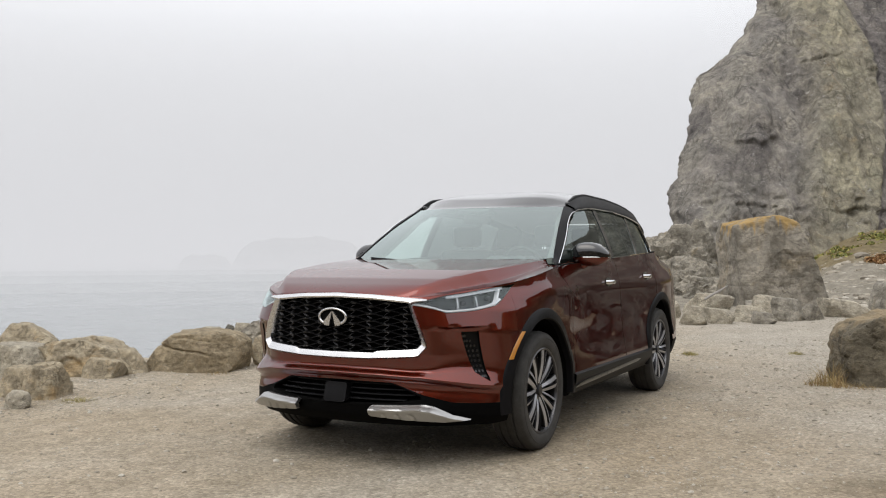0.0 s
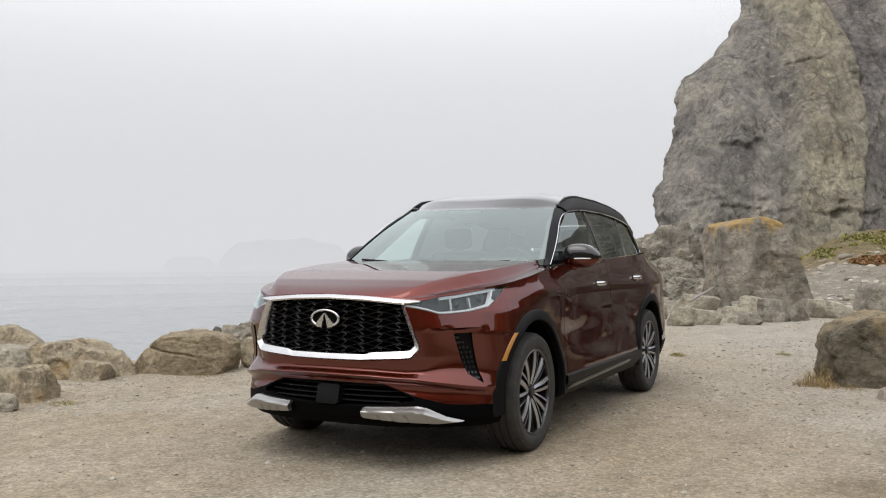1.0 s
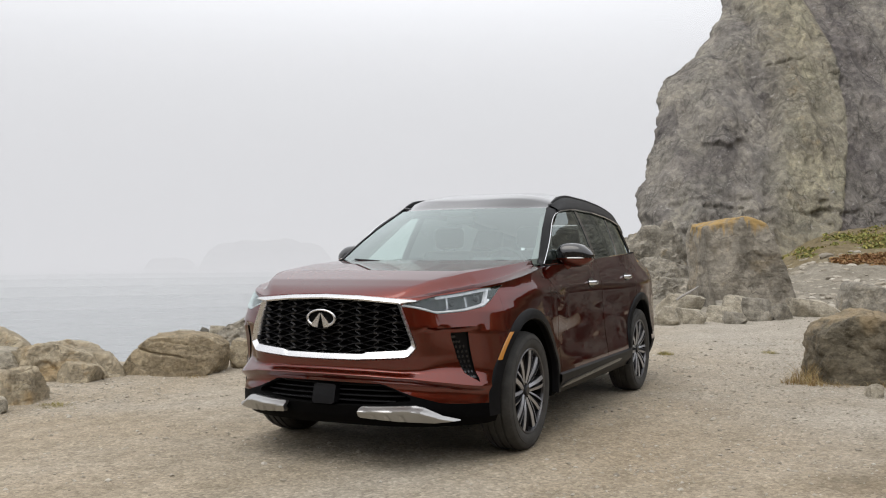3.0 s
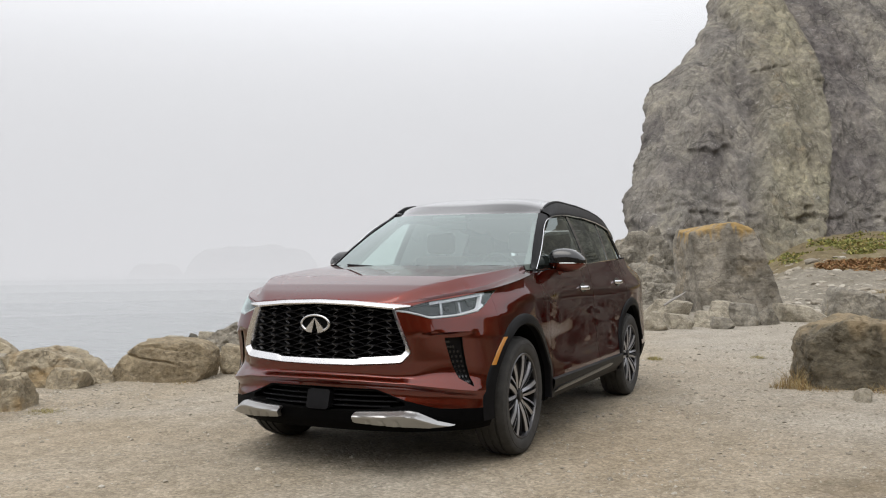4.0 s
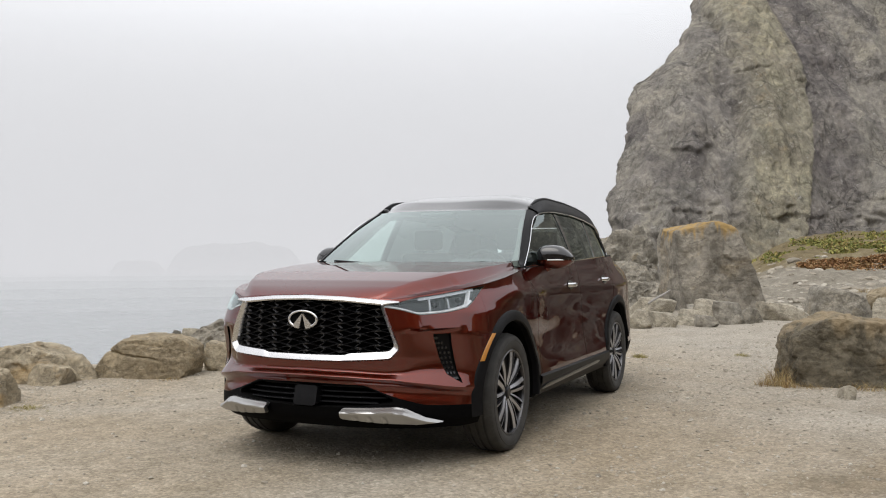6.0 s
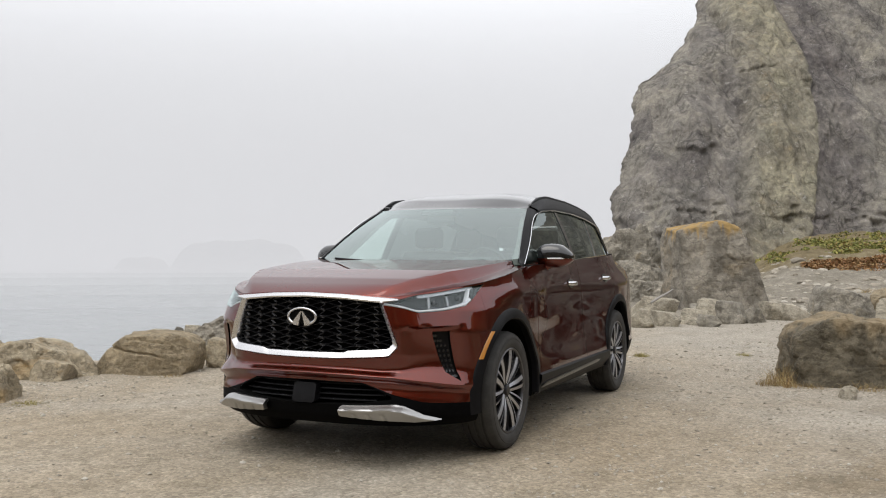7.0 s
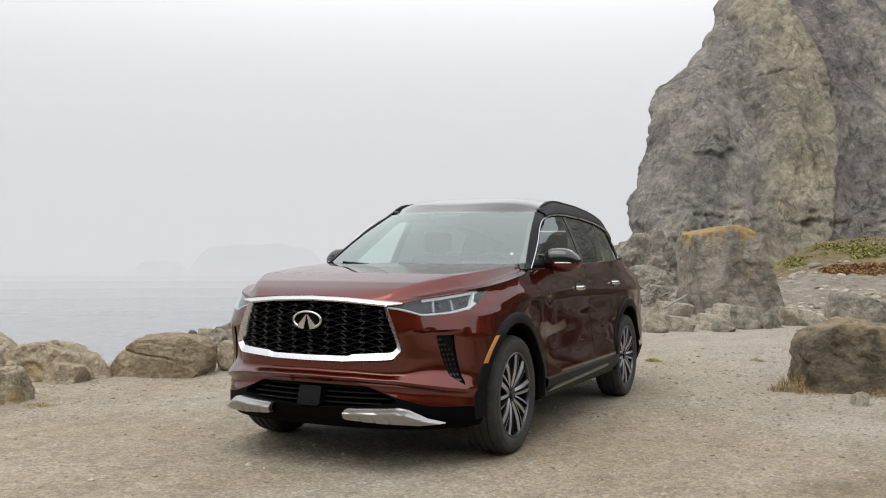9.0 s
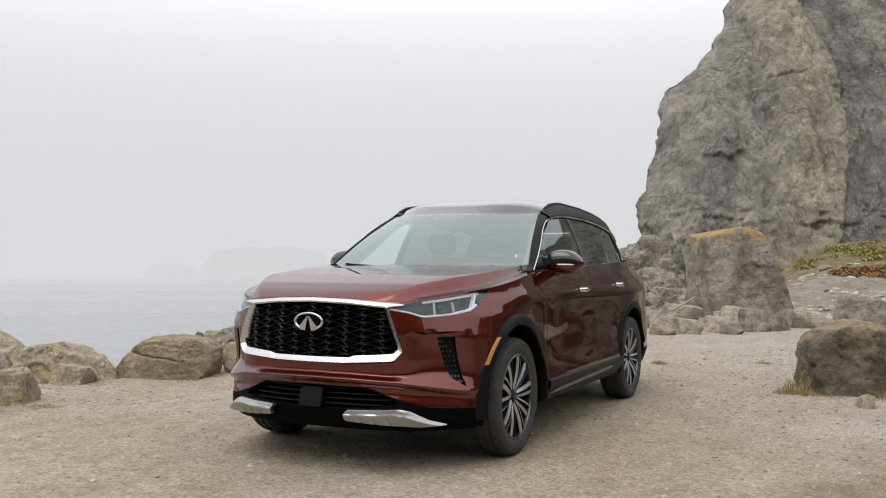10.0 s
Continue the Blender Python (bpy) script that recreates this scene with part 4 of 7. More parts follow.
def split_shell(me):
    """Cuts the skin along the panel gaps and gives back its faces panel by panel."""
    bm = bmesh.new()
    bm.from_mesh(me)
    def cut(co, no):
        bmesh.ops.bisect_plane(bm, geom=bm.verts[:] + bm.edges[:] + bm.faces[:], dist=1e-5, plane_co=co, plane_no=no)
    keep = [v.co.copy() for v in bm.verts]
    bend(bm, lambda c: Vector((c.x, c.y, c.z - black_line(c.x, c.y))))
    cut((0, 0, 0), (0, 0, 1))
    bend(bm, lambda c: Vector((c.x, c.y, c.z + black_line(c.x, c.y))))
    for k in range(5):
        bend(bm, lambda c: Vector((c.x, c.y - door_line(k, c.z), c.z)))
        g = 0.0006 if k == 0 else 0.003
        cut((0, -g, 0), (0, 1, 0))
        cut((0, g, 0), (0, 1, 0))
        bend(bm, lambda c: Vector((c.x, c.y + door_line(k, c.z), c.z)))
    groups = {}
    for f in bm.faces:
        c = f.calc_center_median()
        if f.material_index == 1:
            key = "hood"
        elif f.material_index == 2:
            key = "deck"
        elif f.material_index == 3:
            key = "lamp_hollow_" + ("l" if c.x > 0 else "r") if c.z > 0.90 and abs(c.x) > 0.49 and c.y < 0 and not (abs(c.x) < 0.52 and c.z < 0.955) else hollow_name(c)
        elif c.z < black_line(c.x, c.y) - 1e-4:
            key = "valance"
        else:
            gap = [abs(c.y - door_line(k, c.z)) < (0.0005 if k == 0 else 0.0029) for k in range(5)]
            side = "l" if c.x > 0 else "r"
            if any(gap):
                key = "gap"
            else:
                n = sum(c.y > door_line(k, c.z) for k in range(5))
                key = ("bumper", "fender_" + side, "front_door_" + side, "rear_door_" + side, "quarter_" + side, "tail")[n]
        groups.setdefault(key, []).append(f.index)
    out = {}
    bm.faces.ensure_lookup_table()
    for key, faces in groups.items():
        if key == "gap":
            continue
        sub = bmesh.new()
        vmap = {}
        for i in faces:
            f = bm.faces[i]
            vs = []
            for v in f.verts:
                if v.index not in vmap:
                    vmap[v.index] = sub.verts.new(v.co)
                vs.append(vmap[v.index])
            try:
                sub.faces.new(vs)
            except ValueError:
                pass
        m2 = bpy.data.meshes.new(key)
        sub.to_mesh(m2)
        sub.free()
        out[key] = m2
    bm.free()
    return out


panels = split_shell(shell_mesh)
bpy.data.meshes.remove(shell_mesh)
for s in cut_slots:
    bpy.data.materials.remove(s)

car = tagged(new("car"), "glossy dark red three-row SUV with black roof, parked on gravel", "car")
bumper = part("front_bumper", panels["bumper"], M_PAINT, car)
valance = part("lower_cladding", panels["valance"], M_PLASTIC_SHADE, car, "matt black plastic lower cladding with shade in its colour")
hood = part("hood", panels["hood"], M_PAINT, car)
hood.scale = (0.9965, 1, 1)
part("underbody", panels["deck"], M_VOID, car, "dark floor and inner deck")
for key in sorted(panels):
    if key.startswith("arch_"):
        part("wheel_housing", panels[key], M_VOID, car, "dark wheel housing")
    elif key.startswith("ventbox_"):
        part("vent_recess", panels[key], M_VOID, car)
    elif key.endswith("box"):
        part("grille_recess" if key == "grillebox" else "intake_recess", panels[key], M_VOID, car)
for key in ("lamp_hollow_l", "lamp_hollow_r"):
    part("headlight_bowl", panels[key], M_LAMP_DARK, car, "grey headlight bowl")
for key, nm in (("fender_l", "fender"), ("fender_r", "fender"), ("front_door_l", "front_door"), ("front_door_r", "front_door"),
                ("rear_door_l", "rear_door"), ("rear_door_r", "rear_door"), ("quarter_l", "quarter_panel"), ("quarter_r", "quarter_panel"), ("tail", "tailgate")):
    panels[key] = part(nm, panels[key], M_PAINT, car)
for v in hood.data.vertices:
    v.co.z += 0.0015


# ---- grille ----
grille = part("grille", skin_slab([(a, z + 0.002) for a, z in GRILLE_LO], [(a, z - 0.002) for a, z in GRILLE_HI], -0.060, -0.070), M_VOID, car, "black lattice grille in a chrome frame")


def in_grille(a, z):
    return np.interp(a, *zip(*GRILLE_LO)) <= z <= np.interp(a, *zip(*GRILLE_HI))


def lattice_bar(k, z0, period=0.234, amp=0.0104):
    """One waved bar; neighbours meet at their crests and leave almond-shaped holes."""
    rings = []
    sign = 1 if k % 2 else -1
    for a in np.arange(-0.575, 0.5751, period / 40):
        wv = math.cos(2 * math.pi * a / period)
        z = z0 + sign * amp * wv
        zl, zh = np.interp(a, *zip(*GRILLE_LO)), np.interp(a, *zip(*GRILLE_HI))
        if z < zl - 0.004 or z > zh + 0.004:
            if len(rings) > 2:
                yield rings
            rings = []
            continue
        node = max(0.0, sign * wv, -sign * wv) ** 14
        t = 0.0024 + 0.0042 * node
        d = -0.020 + 0.004 * sign * wv + 0.011 * node
        rings.append([skin_at(a, z - t, d + 0.002), skin_at(a, z + 0.0005, d + 0.005), skin_at(a, z + t, d - 0.004), skin_at(a, z + t * 0.6, d - 0.03), skin_at(a, z - t * 0.6, d - 0.03)])
    if len(rings) > 2:
        yield rings


for k in range(17):
    for rings in lattice_bar(k, 0.668 + 0.0208 * k):
        bm = bmesh.new()
        vs = [[bm.verts.new(p) for p in r] for r in rings]
        for i in range(len(vs) - 1):
            for j in range(5):
                bm.faces.new((vs[i][j], vs[i][(j + 1) % 5], vs[i + 1][(j + 1) % 5], vs[i + 1][j]))
        bm.faces.new(vs[0])
        bm.faces.new(vs[-1][::-1])
        part("lattice_bar", bm, M_MESH, grille, angle=25)
# lighter strokes zigzag from bar to bar, added as glints on the black lattice
for k in range(17):
    for j in range(-5, 6):
        a, z, s = j * 0.117, 0.668 + 0.0208 * (k + 0.5), 1 if k % 2 else -1
        if not (in_grille(a - 0.025, z - 0.012) and in_grille(a + 0.025, z + 0.012)) or abs(a) < 0.10 and abs(z - 0.872) < 0.06:
            continue
        line = [(a - s * 0.014, z - 0.0085), (a - s * 0.007, z - 0.004), (a + s * 0.006, z + 0.004), (a + s * 0.014, z + 0.0080)]
        sheet = [[skin_at(p - 0.0028, q, -0.006), skin_at(p, q, -0.003), skin_at(p + 0.0028, q, -0.006)] for p, q in line]
        back = [[skin_at(p + d, q, -0.022) for d in (-0.0028, 0, 0.0028)] for p, q in line]
        part("lattice_glint", bm_slab(sheet, back), M_GLINT, grille)


def band(inner, outer, profile, closed=False):
    """A strip between two lines of (arc, z); profile gives (share from inner to outer, lift)."""
    rings = []
    for (a0, z0), (a1, z1) in zip(inner, outer):
        rings.append([skin_at(a0 + (a1 - a0) * f, z0 + (z1 - z0) * f, h) for f, h in profile])
    bm = bmesh.new()
    vs = [[bm.verts.new(p) for p in r] for r in rings]
    m = len(profile)
    for i in range(len(vs) - 1):
        for j in range(m):
            bm.faces.new((vs[i][j], vs[i][(j + 1) % m], vs[i + 1][(j + 1) % m], vs[i + 1][j]))
    bm.faces.new(vs[0])
    bm.faces.new(vs[-1][::-1])
    return bm


FR_IN = [(0.484, 0.972), (0.572, 0.735), (0.540, 0.704), (0.30, 0.690), (0.265, 0.678), (0.0, 0.676)]
FR_OUT = [(0.506, 0.972), (0.605, 0.718), (0.548, 0.656), (0.30, 0.642), (0.24, 0.640), (0.0, 0.637)]
def both(line):
    return line + [(-a, z) for a, z in line[-2::-1]]
n_fr = 160
def matched(inner, outer, n):
    """Spaces two lines knot by knot, so that they keep together."""
    i2, o2 = [], []
    for k in range(len(inner) - 1):
        for s in np.linspace(0, 1, n // (len(inner) - 1), endpoint=False):
            i2.append(np.array(inner[k]) * (1 - s) + np.array(inner[k + 1]) * s)
            o2.append(np.array(outer[k]) * (1 - s) + np.array(outer[k + 1]) * s)
    i2.append(np.array(inner[-1]))
    o2.append(np.array(outer[-1]))
    i2, o2 = np.array(i2), np.array(o2)
    for q in (i2, o2):
        for _ in range(4):
            q[1:-1] = 0.25 * q[:-2] + 0.5 * q[1:-1] + 0.25 * q[2:]
    return i2, o2


fi, fo = matched(both(FR_IN), both(FR_OUT), n_fr)
part("chrome_frame", band(fi, fo, [(0, -0.035), (0.0, 0.006), (0.2, 0.012), (0.78, 0.030), (1.0, 0.018), (1.0, -0.012)]), M_CHROME_SOFT, grille, "bright chrome lower frame", angle=40)
TB_LO = [(-0.60, 0.985), (-0.49, 0.972), (-0.25, 0.993), (0.0, 1.001), (0.25, 0.993), (0.49, 0.972), (0.60, 0.985)]
TB_HI = [(-0.60, 0.996), (-0.49, 1.004), (-0.25, 1.021), (0.0, 1.028), (0.25, 1.021), (0.49, 1.004), (0.60, 0.996)]
ti, to = matched(TB_LO, TB_HI, 120)
part("chrome_bar", band(ti, to, [(0, -0.03), (0.0, 0.012), (0.3, 0.019), (0.8, 0.014), (1.0, 0.004), (1.0, -0.02)]), M_CHROME_SOFT, grille, "bright chrome upper bar", angle=40)

# plain oval badge, open below, with a peak in it
def badge_point(u, v, lift):
    p = skin_at(0.0, 0.85, 0)
    return (u, p[1] - 0.014 - lift + 0.25 * u * u, 0.884 + v)


rings = []
for th in np.linspace(radians(-52), radians(232), 60):
    ring = []
    for f in range(8):
        ph = 2 * math.pi * f / 8
        rr = (0.0085 + 0.0045 * math.sin(-th) ** 2 * (math.sin(th) < 0)) * math.cos(ph)
        ring.append(badge_point((0.096 + rr) * math.cos(th), (0.050 + rr * 0.8) * math.sin(th), 0.006 + 0.008 * math.sin(ph)))
    rings.append(ring)
bm = bmesh.new()
vs = [[bm.verts.new(p) for p in r] for r in rings]
for i in range(len(vs) - 1):
    for j in range(8):
        bm.faces.new((vs[i][j], vs[i][(j + 1) % 8], vs[i + 1][(j + 1) % 8], vs[i + 1][j]))
bm.faces.new(vs[0])
bm.faces.new(vs[-1][::-1])
badge = part("badge", bm, M_CHROME_SOFT, car, "plain chrome oval badge", angle=60)
for s in (-1, 1):
    quad = [(s * 0.0005, 0.034), (s * 0.006, 0.032), (s * 0.066, -0.034), (s * 0.056, -0.050), (s * 0.022, -0.054)]
    bm = bmesh.new()
    a = [bm.verts.new(badge_point(u, v, 0.013)) for u, v in quad]
    b = [bm.verts.new(badge_point(u, v, -0.004)) for u, v in quad]
    bm.faces.new(a)
    bm.faces.new(b[::-1])
    for i in range(len(quad)):
        bm.faces.new((a[i], b[i], b[(i + 1) % len(quad)], a[(i + 1) % len(quad)]))
    part("badge_stroke", bm, M_CHROME_SOFT, badge)
part("badge_backing", bm_slab([[badge_point(0.092 * math.cos(t) * r, 0.047 * math.sin(t) * r, -0.002) for t in np.linspace(0, 2 * math.pi, 40)] for r in (0.02, 1)],
                              [[badge_point(0.092 * math.cos(t) * r, 0.047 * math.sin(t) * r, -0.012) for t in np.linspace(0, 2 * math.pi, 40)] for r in (0.02, 1)]), M_VOID, badge)

# ---- lower intake: slats, sensor cover, skid plates ----
intake = part("lower_intake", skin_slab([(a, z + 0.002) for a, z in INTAKE_LO], [(a, z - 0.002) for a, z in INTAKE_HI], -0.085, -0.095), M_VOID, car)
for z0 in (0.398, 0.428, 0.458, 0.487):
    w = float(np.interp(z0, [0.39, 0.42, 0.47, 0.50], [0.44, 0.54, 0.44, 0.30]))
    part("slat", skin_slab([(-w, z0 - 0.004), (w, z0 - 0.004)], [(-w, z0 + 0.003), (w, z0 + 0.003)], -0.035, -0.07, step=0.05, nz=3), M_PLASTIC, intake)
part("sensor_cover", skin_slab([(-0.078, 0.385), (-0.06, 0.374), (0.06, 0.374), (0.078, 0.385)], [(-0.078, 0.480), (-0.06, 0.490), (0.06, 0.490), (0.078, 0.480)], 0.012, -0.06, nz=5), M_PLASTIC, car, "black square sensor cover")
for flip in (False, True):
    lo = [(0.262, 0.320), (0.274, 0.311), (0.50, 0.292), (0.72, 0.280), (0.82, 0.288), (0.875, 0.292)]
    hi = [(0.262, 0.366), (0.270, 0.373), (0.59, 0.383), (0.645, 0.372), (0.76, 0.322), (0.875, 0.296)]
    plate = skin_slab(lo, hi, 0.020, -0.012, step=0.008, nz=16, mirror=flip)
    # pressed ribs
    for v in plate.verts:
        ax = abs(v.co.x)
        rib = sum(float(smooth01(c - 0.014, c - 0.006, ax + 0.3 * (v.co.z - 0.33)) * (1 - smooth01(c + 0.006, c + 0.014, ax + 0.3 * (v.co.z - 0.33)))) for c in (0.35, 0.43, 0.51))
        top = float(np.interp(ax, [0.26, 0.56, 0.62, 0.72, 0.84], [0.372, 0.380, 0.371, 0.325, 0.295]))
        v.co.y -= float(np.interp(v.co.z - top, [-0.10, -0.030, -0.022, 0.0], [0.016, 0.046, 0.044, 0.004])) - 0.010 * rib * float(1 - smooth01(0.322, 0.338, v.co.z))
    part("skid_plate", plate, M_SATIN, car, "brushed silver skid plate", angle=30)
    # side vent
    vent = part("side_vent", skin_slab([(a, z + 0.002) for a, z in VENT_LO], [(a, z - 0.002) for a, z in VENT_HI], -0.026, -0.034, mirror=flip), M_PLASTIC, car, "black side vent with studded mesh")
    for z in np.arange(0.535, 0.80, 0.030):
        al = np.interp(z, [p[1] for p in sorted(VENT_LO, key=lambda q: q[1])], [p[0] for p in sorted(VENT_LO, key=lambda q: q[1])])
        ah = np.interp(z, [p[1] for p in sorted(VENT_HI, key=lambda q: q[1])], [p[0] for p in sorted(VENT_HI, key=lambda q: q[1])])
        for f in (0.2, 0.5, 0.8):
            a = al + (ah - al) * f
            st = skin_slab([(a - 0.007, z - 0.003), (a, z - 0.008), (a + 0.007, z - 0.003)], [(a - 0.007, z + 0.003), (a, z + 0.008), (a + 0.007, z + 0.003)], -0.014, -0.03, nz=3, mirror=flip)
            part("stud", st, M_MESH, vent)
    # headlamp
    lamp = part("headlight", skin_slab([(a, z + 0.001) for a, z in LAMP_LO], [(a, z - 0.001) for a, z in LAMP_HI], -0.045, -0.052, mirror=flip), M_LAMP_DARK, car, "slim LED headlight with white strip")
    part("lens", skin_slab([(a, z + 0.001) for a, z in LAMP_LO], [(a, z - 0.001) for a, z in LAMP_HI], 0.002, -0.001, mirror=flip), M_LENS, lamp, "clear lens")
    strip_in = [(a, z + 0.002) for a, z in LAMP_LO[:-1]]
    strip_out = [(a, z + 0.014) for a, z in LAMP_LO[:-1]]
    si, so = matched(strip_in, strip_out, 60)
    sb = band(si, so, [(0, -0.03), (0, -0.004), (0.5, 0.0), (1, -0.006), (1, -0.03)])
    if flip:
        bend(sb, lambda c: Vector((-c.x, c.y, c.z)))
    part("light_strip", sb, M_LAMP_WHITE, lamp, "white daytime light strip")
    hook_in, hook_out = matched([(LAMP_LO[-3][0] - 0.01, 0.945), (LAMP_LO[-2][0] + 0.02, 1.046)], [(LAMP_LO[-3][0] + 0.008, 0.945), (LAMP_LO[-2][0] + 0.036, 1.046)], 12)
    sb = band(hook_in, hook_out, [(0, -0.03), (0, -0.006), (1, -0.006), (1, -0.03)])
    if flip:
        bend(sb, lambda c: Vector((-c.x, c.y, c.z)))
    part("light_strip", sb, M_LAMP_WHITE, lamp, "white daytime light strip")
    part("upper_reflector", skin_slab([(a, z - 0.021) for a, z in LAMP_HI[2:-1]], [(a, z - 0.003) for a, z in LAMP_HI[2:-1]], -0.010, -0.04, mirror=flip), M_LAMP_GREY, lamp, "pale upper reflector")
    for xx, yy, zz, rr in ((0.775, -0.715, 0.965, 0.016), (0.885, -0.565, 0.992, 0.018)):
        a = arc(xx, yy)
        c = skin_at(a, zz, -0.034)
        for rad, mt, nm in ((rr * 1.15, M_ALLOY_DARK, "lamp_bezel"), (rr, M_LENS, "projector")):
            bm = bmesh.new()
            bmesh.ops.create_uvsphere(bm, u_segments=20, v_segments=12, radius=rad)
            for v in bm.verts:
                v.co = Vector((-c[0] if flip else c[0], c[1], c[2])) + Vector((v.co.x, v.co.y * 0.7, v.co.z * 0.85))
            part(nm, bm, mt, lamp)
    for aa in (arc(0.75, -0.75), arc(0.84, -0.65)):
        part("lamp_fin", skin_slab([(aa, 0.925), (aa + 0.03, 0.927)], [(aa, 1.005), (aa + 0.012, 1.005)], -0.014, -0.045, step=0.01, nz=4, mirror=flip), M_LAMP_GREY, lamp)

# ---- wheels ----
def make_wheel(parent_name="wheel"):
    w = new(parent_name)
    hub = part("tyre", lathe([(0.266, 0.080), (0.270, 0.098), (0.282, 0.106), (0.300, 0.112), (0.325, 0.1145), (0.345, 0.111), (0.360, 0.105), (0.371, 0.094),
                              (0.378, 0.074), (0.3805, 0.056), (0.373, 0.054), (0.373, 0.045), (0.3815, 0.043), (0.382, 0.010), (0.374, 0.008),
                              (0.374, -0.008), (0.382, -0.010), (0.3815, -0.043), (0.373, -0.045), (0.373, -0.054), (0.3805, -0.056), (0.378, -0.074),
                              (0.371, -0.094), (0.350, -0.112), (0.300, -0.112), (0.262, -0.09)], 96), M_RUBBER, w, "black road tyre", angle=28)
    # raised ring on the sidewall
    part("sidewall_ring", lathe([(0.333, 0.112), (0.334, 0.1155), (0.338, 0.1150), (0.339, 0.111)], 96), M_RUBBER, hub)
    # shoulder blocks of the tread
    bm = bmesh.new()
    for k in range(72):
        th = 2 * math.pi * k / 72
        for sx in (1, -1):
            c, s = math.cos(th), math.sin(th)
            pts = []
            for h, r, d in ((0.060, 0.3825, 0), (0.094, 0.3715, 0), (0.104, 0.3655, 0)):
                for e in (-0.030, 0.030):
                    cc, ss = math.cos(th + e), math.sin(th + e)
                    pts.append(bm.verts.new((sx * h, r * cc, r * ss)))
            bm.faces.new((pts[0], pts[1], pts[3], pts[2]))
            bm.faces.new((pts[2], pts[3], pts[5], pts[4]))
    tagged(part("tread_block", bm, M_RUBBER, hub), kind="stuff")
    rim = part("rim", lathe([(0.240, -0.08), (0.254, 0.02), (0.258, 0.088), (0.262, 0.102), (0.270, 0.106), (0.275, 0.102), (0.270, 0.084)], 72), M_RIM, w, "twenty-inch alloy rim with paired spokes", angle=30)
    part("barrel", lathe([(0.255, 0.085), (0.248, 0.0), (0.240, -0.09), (0.10, -0.09)], 48), M_ALLOY_DARK, rim)
    for g in range(5):
        # a broad machined pair and a slim grey pair to each fifth
        for turn, o0, o1, half, mt, sink in ((0.0, 0.0145, 0.030, 0.0115, M_ALLOY, 0.0), (0.628, 0.012, 0.036, 0.0085, M_ALLOY, 0.004), (0.628, 0.0, 0.0, 0.0055, M_RIM, 0.010), (0.0, 0.0, 0.0, 0.0045, M_RIM, 0.016)):
            ang = g * 2 * math.pi / 5 + turn
            er, et = Vector((0, math.cos(ang), math.sin(ang))), Vector((0, -math.sin(ang), math.cos(ang)))
            for sgn in ((1, -1) if o1 else (1,)):
                rows = []
                for r in np.linspace(0.045, 0.264, 10):
                    f = (r - 0.045) / 0.219
                    hw = half * (0.75 + 0.40 * f)
                    front = 0.074 + 0.010 * math.sin(f * math.pi) + 0.022 * f - sink
                    c = er * math.sqrt(max(0.0, r * r - (o1 * f) ** 2)) + et * (sgn * (o0 + (o1 - o0) * f))
                    tilt = 0.004 * sgn
                    rows.append([c + et * hw + Vector((front - tilt, 0, 0)), c - et * hw + Vector((front + tilt, 0, 0)),
                                 c - et * (hw + 0.003) + Vector((front - 0.010, 0, 0)), c - et * (hw * 0.7) + Vector((front - 0.045, 0, 0)),
                                 c + et * (hw * 0.7) + Vector((front - 0.045, 0, 0)), c + et * (hw + 0.003) + Vector((front - 0.010, 0, 0))])
                bm = bmesh.new()
                vs = [[bm.verts.new(p) for p in r] for r in rows]
                for i in range(len(vs) - 1):
                    for j in range(6):
                        bm.faces.new((vs[i][j], vs[i][(j + 1) % 6], vs[i + 1][(j + 1) % 6], vs[i + 1][j]))
                bm.faces.new(vs[0])
                bm.faces.new(vs[-1][::-1])
                sp = part("spoke", bm, mt, rim, angle=30)
                sp.data.materials.append(M_ALLOY_DARK)
                for f in sp.data.polygons:
                    f.material_index = 0 if f.normal.x > 0.6 else 1
    part("hub_cap", lathe([(0.0005, 0.090), (0.028, 0.089), (0.034, 0.084), (0.035, 0.075), (0.062, 0.068), (0.068, 0.040)], 32), M_ALLOY_DARK, rim, angle=30)
    for k in range(5):
        th = k * 2 * math.pi / 5 + 0.3
        bm = lathe([(0.0005, 0.078), (0.008, 0.077), (0.009, 0.055)], 10)
        bend(bm, lambda c: c + Vector((0, 0.054 * math.cos(th), 0.054 * math.sin(th))))
        part("lug_nut", bm, M_CHROME, rim)
    disc = part("brake_disc", lathe([(0.06, -0.01), (0.175, -0.01), (0.175, -0.03), (0.06, -0.03)], 48), M_DISC, w)
    bm = rounded_box((-0.05, 0.10, -0.07), (0.0, 0.19, 0.07), 0.015)
    part("brake_caliper", bm, M_ALLOY_DARK, w)
    return w


wheel = make_wheel()
wheel.parent = car
wheel.matrix_basis = pose(0.858, 0.0, WHEEL_Z, 7)
for sx, yy, turn in ((1, 2.9, 31), (-1, 0.0, 55), (-1, 2.9, 12)):
    w2 = copy_thing(wheel, pose(sx * 0.858, yy, WHEEL_Z, turn, 0, 0 if sx > 0 else 180))
    w2.parent = car

